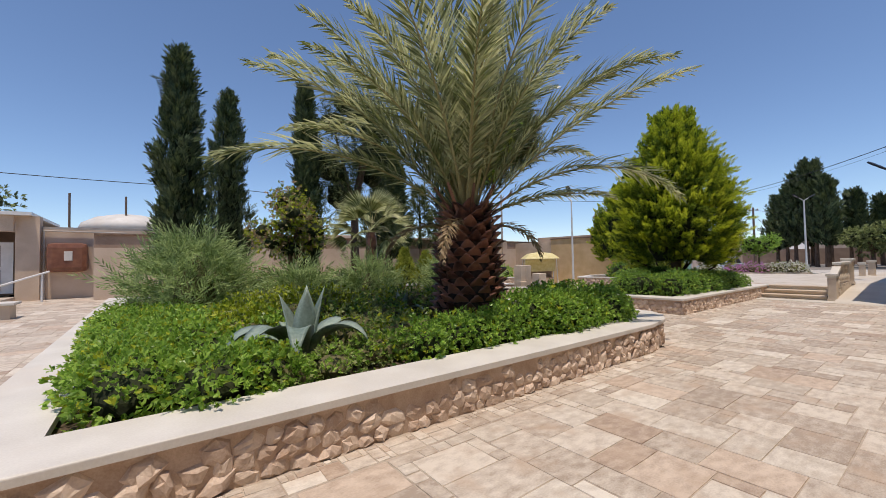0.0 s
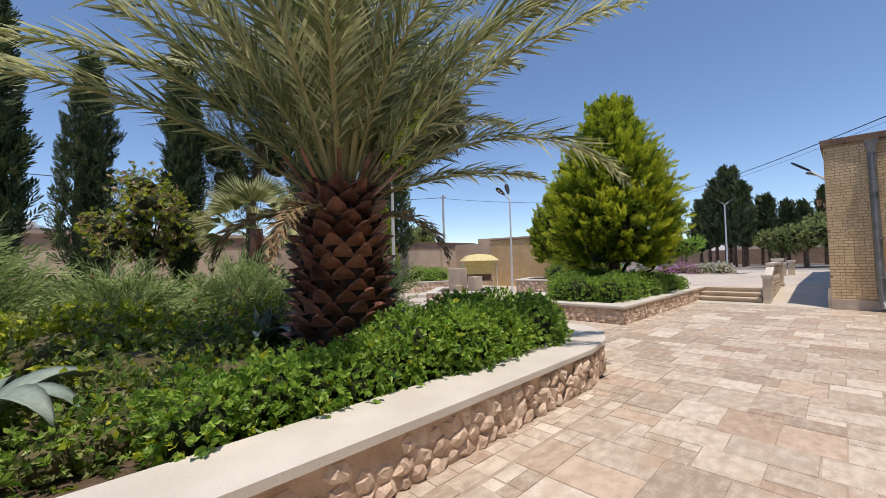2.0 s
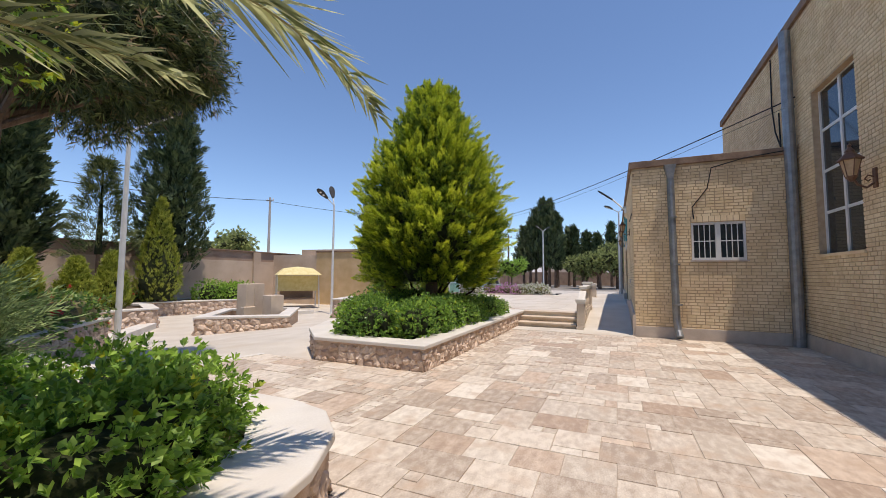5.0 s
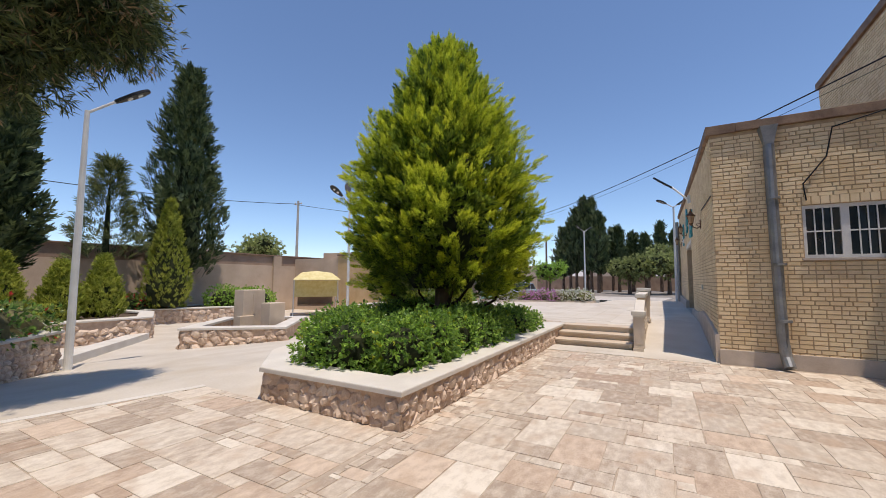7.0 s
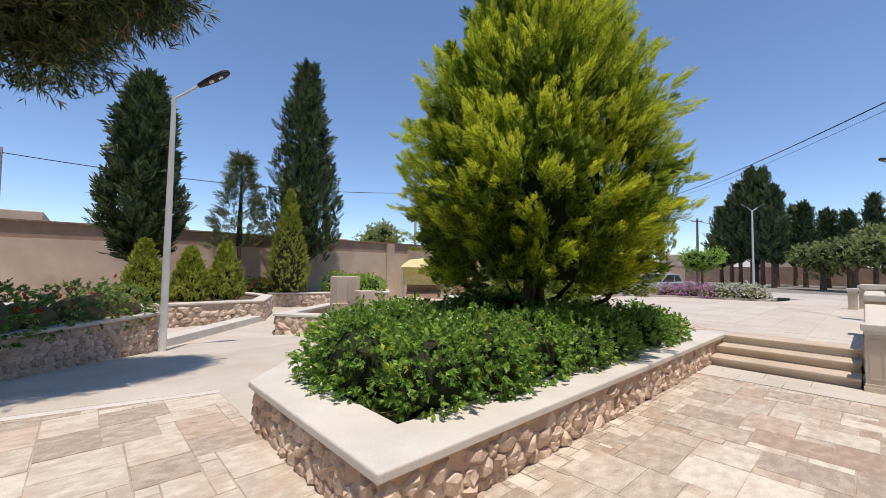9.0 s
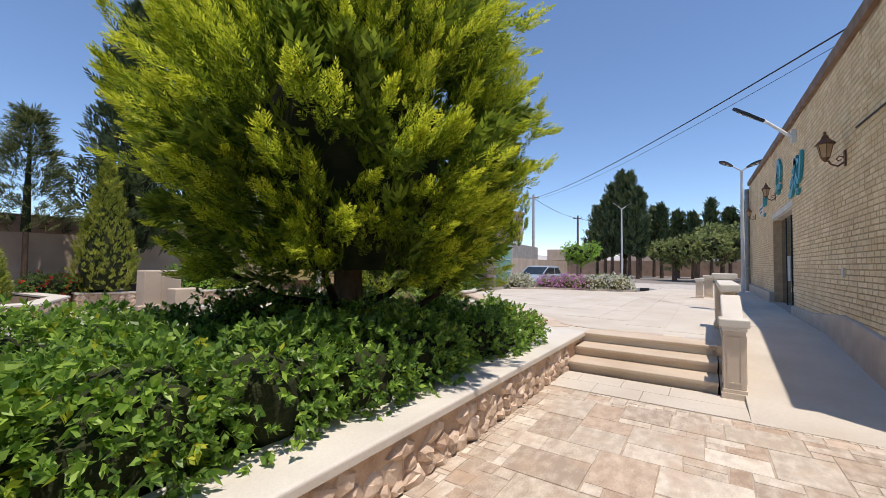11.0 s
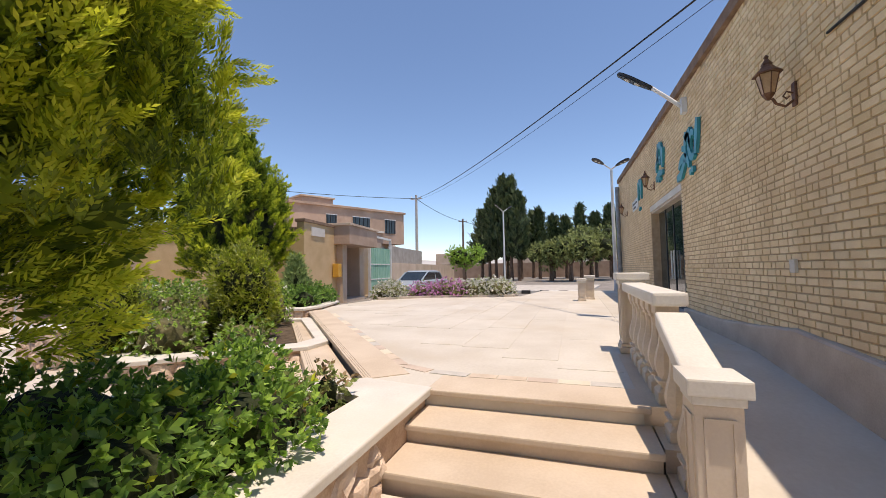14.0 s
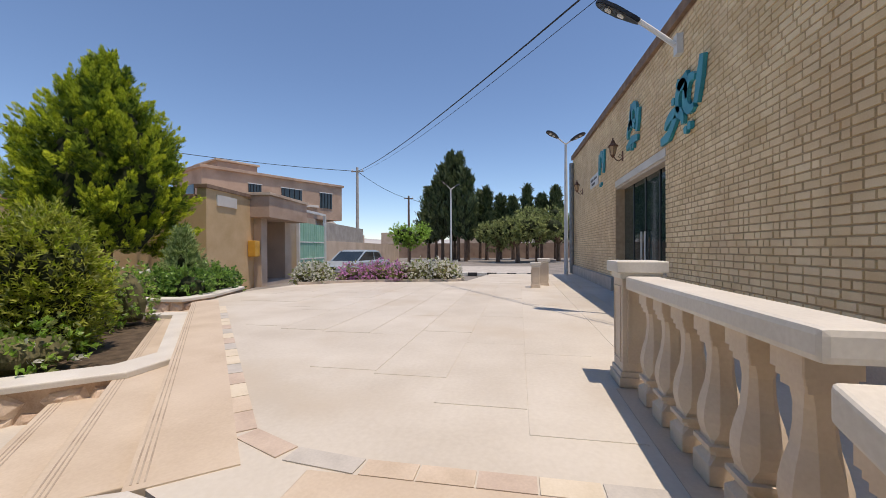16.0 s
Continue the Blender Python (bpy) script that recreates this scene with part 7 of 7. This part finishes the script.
part("wall_niche", boxed(-3.9, 26.1, 1.3, -2.4, 26.6, 2.7, 0.22), surf("brown_glazed_panel", (0.16, 0.06, 0.035), (0.26, 0.11, 0.06), rough=0.4), porch, "glossy brown rounded wall panel")
part("niche_window", boxed(-3.25, 26.07, 1.85, -2.95, 26.11, 2.3, 0.01), M_CAP, porch, "small white framed hatch")
part("service_pipe", tube([(-4.0, 26.5, 0), (-4.0, 26.5, 3.3), (-0.9, 26.5, 3.25), (-0.9, 26.5, 2.6)], 0.04, 8), M_CONC, porch)
for k in range(3):
    part("vent_slot", boxed(-1.75 + 0.28 * k, 26.56, 1.55, -1.58 + 0.28 * k, 26.61, 1.95), M_DARKGLASS, porch, "narrow dark vent slot")
solid("roof_dome", lathe([(2.3, 0), (2.1, 0.45), (1.5, 0.8), (0.7, 0.98), (0.05, 1.02)], 28), M_CAP, "white plastered roof dome", "dome", m=pose(-0.9, 29.3, 3.5), smooth=True)
for x in (-3.3, -1.0):
    solid("roof_post", tube([(x, 28, 3.5), (x, 28, 5.4)], 0.05, 8), M_WOODPOLE, "dark steel stub post on the roof", "post")
lowb = thing("porch_steps", None, "low stone wall with white handrails before the porch", "wall")
part("side_wall", boxed(-9.0, 17.2, -0.05, -3.3, 17.9, 0.42, 0.02), M_STEP, lowb)
part("coping", boxed(-9.1, 17.1, 0.42, -3.2, 18.0, 0.5, 0.015), M_CAP, lowb)
for dx in (0, 1.6):
    part("handrail", tube([(-7.2 + dx, 23.0, 0.5), (-5.2 + dx, 25.0, 1.35)], 0.045, 8), M_METAL, lowb)
    for q in (0.1, 0.9):
        part("baluster", tube([(-7.2 + dx + 2 * q, 23.0 + 2 * q, 0), (-7.2 + dx + 2 * q, 23.0 + 2 * q, 0.5 + 0.85 * q)], 0.04, 8), M_METAL, lowb)
part("step", boxed(-8.5, 24.2, -0.05, -4.9, 26.4, 0.2), M_PLINTH, lowb)

# lawn between the shrubs
lawn_rng = np.random.default_rng(301)
n = 16000
LP = np.stack([lawn_rng.uniform(1.5, 7.6, n), lawn_rng.uniform(6.0, 12.5, n), np.full(n, 0.345)], 1)
LD = unit(np.stack([0.5 * lawn_rng.normal(size=n), 0.5 * lawn_rng.normal(size=n), np.ones(n)], 1))
tagged(part("lawn", quads("lawn", blades(LP, LD, lawn_rng.uniform(0.05, 0.13, n), 0.012, lawn_rng), [L_GRASS]), None, None), "patchy green lawn grass in the garden planter", "grass", kind="stuff")

# distant hills, haze put into their pale colour, and low town round the place
M_HAZE = surf("hazy_hills", (0.34, 0.33, 0.33), (0.46, 0.44, 0.42), scale=0.02, fine=0.3, rough=1.0, bump=0)
b = bmesh.new()
ring = []
for i in range(97):
    a = 2 * math.pi * i / 96
    h = 15 + 9 * noise.noise((math.cos(a) * 3.1, math.sin(a) * 3.1, 0.4)) + 4 * noise.noise((math.cos(a) * 11, math.sin(a) * 11, 2.0))
    ring.append([b.verts.new((r * math.cos(a), r * math.sin(a), z)) for r, z in ((430, -1), (455, h * 0.6), (500, h), (560, -1))])
for p, q in zip(ring, ring[1:]):
    for k in range(3):
        b.faces.new((p[k], q[k], q[k + 1], p[k + 1]))
bmesh.ops.recalc_face_normals(b, faces=b.faces)
solid("backdrop", b, M_HAZE, "hazy low hills on the horizon", "hills", kind="structure", smooth=True)
for x, y, w, d, h in ((95, 26, 14, 8, 4.5), (90, 44, 10, 8, 5.2), (70, 30, 9, 7, 3.6), (62, 42, 10, 8, 4.2), (48, 44, 9, 7, 3.8), (92, 10, 8, 12, 4.0), (96, -8, 8, 14, 4.6)):
    solid("town_house", boxed(-w / 2, -d / 2, 0, w / 2, d / 2, h, 0.08), M_PLASTER, "flat-roofed plastered town house in the distance", "house", "distant houses", m=pose(x, y, -0.06, 0, 0, 8))


# ---- single pieces of the walls and pavings ----
brick_me = {}


def one_brick(w, h):
    key = (round(w, 3), round(h, 3))
    if key not in brick_me:
        b = bmesh.new()
        v = [b.verts.new(p) for p in ((0.004, -0.013, 0.004), (w - 0.004, -0.013, 0.004), (w - 0.004, -0.013, h - 0.004), (0.004, -0.013, h - 0.004), (0, 0.004, 0), (w, 0.004, 0), (w, 0.004, h), (0, 0.004, h))]
        for f in BRICK_FACES:
            b.faces.new([v[i] for i in f])
        me = mesh_of(b, "brick")
        me.materials.append(M_BRICK_ONE)
        brick_me[key] = me
    return brick_me[key]


for parent, m, places in LATE_BRICKS:
    for x0, z0, x1, z1 in places:
        ob = part("brick", one_brick(x1 - x0, z1 - z0), None, parent)
        ob.matrix_basis = m @ pose(x0, 0, z0)
for me in STONE_MESHES:
    me.materials.append(M_STONE)
rng_s = random.Random(77)
for parent, poses in LATE_STONES:
    for m in poses:
        ob = part("stone", rng_s.choice(STONE_MESHES), None, parent)
        ob.matrix_basis = m


def paving(x0, y0, x1, y1, cell, seed, skip):
    """Random rectangular pavers on a grid of cells; skip(x, y) keeps an area free."""
    rng = random.Random(seed)
    nx, ny = int((x1 - x0) / cell), int((y1 - y0) / cell)
    used = [[skip(x0 + (i + 0.5) * cell, y0 + (j + 0.5) * cell) for j in range(ny)] for i in range(nx)]
    out = []
    for j in range(ny):
        for i in range(nx):
            if used[i][j]:
                continue
            sizes = [(3, 2), (2, 2), (2, 3), (3, 3), (2, 1), (1, 2), (4, 2), (4, 3), (3, 4), (1, 1), (5, 3)]
            rng.shuffle(sizes)
            if rng.random() < 0.75:
                sizes.sort(key=lambda s: -min(s[0] * s[1], 12) + rng.random() * 11)
            for a, b in sizes + [(1, 1)]:
                if i + a <= nx and j + b <= ny and not any(used[i + p][j + q] for p in range(a) for q in range(b)):
                    break
            for p in range(a):
                for q in range(b):
                    used[i + p][j + q] = True
            out.append((x0 + i * cell, y0 + j * cell, x0 + (i + a) * cell, y0 + (j + b) * cell))
    return out


court = thing("court_paving", None, "random rectangular travertine pavers with dark joints", "paving", kind="structure")
part("bedding", prism([(-12, TALL_Y), (FRONT_X, TALL_Y), (FRONT_X, 4.44), (11.05, 4.44), (11.05, 8.0), (8.0, 8.6), (8.0, 3.06), (-1.05, 3.06), (-1.05, 26.5), (-12, 26.5)], -0.05, -0.006), M_JOINT, court, "dark joints between the pavers")


EDGE_STRIPS = ((8.3, 4.14, 16.5, 4.43), (-1.0, 2.74, 6.4, 3.04), (16.40, 1.25, 16.63, 4.14))     # small broken pieces along walls and steps


def keep_free(x, y):
    if any(a < x < c and b < y < d for a, b, c, d in EDGE_STRIPS):
        return True
    if x > 11.0 and y > 4.42:
        return True
    if x < -1.1:
        return False
    if y > 3.04 and x < 6.5:
        return True
    if x < 8.1 and y > 3.1 + max(0, (x - 6.5)) ** 2 * 0.4:
        return True
    return y > 7.9 + (11 - x) * 0.2 or x > FRONT_X - 0.1


def paver_verts(rng, x0, y0, x1, y1, z, gap):
    """A slightly uneven slab with worn corners."""
    out = slab_verts(x0, y0, x1, y1, z, gap, 0.003)
    j = [(rng.uniform(-0.004, 0.004), rng.uniform(-0.004, 0.004)) for _ in range(4)]
    return [(x + j[k % 4][0], y + j[k % 4][1], q) for k, (x, y, q) in enumerate(out)]


tiles = paving(-11.9, TALL_Y + 0.06, FRONT_X - 0.1, 26.4, 0.135, 31, keep_free)
tiles_near = [t for t in tiles if 0.0 < t[0] < 16.0 and 0.8 < t[1] < 4.4]
rng_t = random.Random(3)
rng_t.shuffle(tiles_near)
tiles_near = tiles_near[:300]
near_set = set(tiles_near)
bits = []
for k, (a, b, c, d) in enumerate(EDGE_STRIPS):
    bits += paving(a, b, c, d, 0.056, 40 + k, lambda x, y: (11.0 < x and y > 4.44) or (x < 8.4 and y > 4.2))
V, F, T = [], [], []
for t in tiles + bits:
    if t not in near_set:
        k = len(V)
        V += paver_verts(rng_t, *t, rng_t.uniform(-0.003, 0.002), 0.003)
        F += [[k + i for i in f] for f in BRICK_FACES]
        T += [rng_t.choice((0, 0, 0, 0, 0, 1, 2, 2))] * len(BRICK_FACES)
me = bpy.data.meshes.new("pavers")
me.from_pydata(V, [], F)
for m in M_PAVER_FAR:
    me.materials.append(m)
me.polygons.foreach_set("material_index", T)
me.update()
tagged(part("pavers", me, None, court), kind="stuff")
tile_me = {}
for x0, y0, x1, y1 in tiles_near:
    key = (round(x1 - x0, 2), round(y1 - y0, 2), rng_t.choice((0, 0, 0, 0, 0, 1, 2, 2)))
    if key not in tile_me:
        me = bpy.data.meshes.new("paver")
        me.from_pydata(paver_verts(rng_t, 0, 0, key[0], key[1], 0, 0.003), [], [list(f) for f in BRICK_FACES])
        me.update()
        me.materials.append(M_PAVER[key[2]])
        tile_me[key] = me
    ob = part("paver", tile_me[key], None, court)
    ob.matrix_basis = pose(x0, y0, rng_t.uniform(-0.003, 0.002))

# pale slabs before the steps and the ramp
apron = thing("step_apron", None, "row of pale limestone slabs before the steps", "paving", kind="structure")
rng_a = random.Random(6)
for x0, x1 in ((16.64, 17.02), (17.026, 17.40)):
    y = 2.50
    while y < 4.40:
        w = min(rng_a.choice((0.5, 0.7, 0.95)), 4.43 - y)
        part("apron_slab", boxed(x0, y + 0.002, -0.03, x1, y + w - 0.002, 0.006, 0.003), M_SLAB, apron)
        y += w
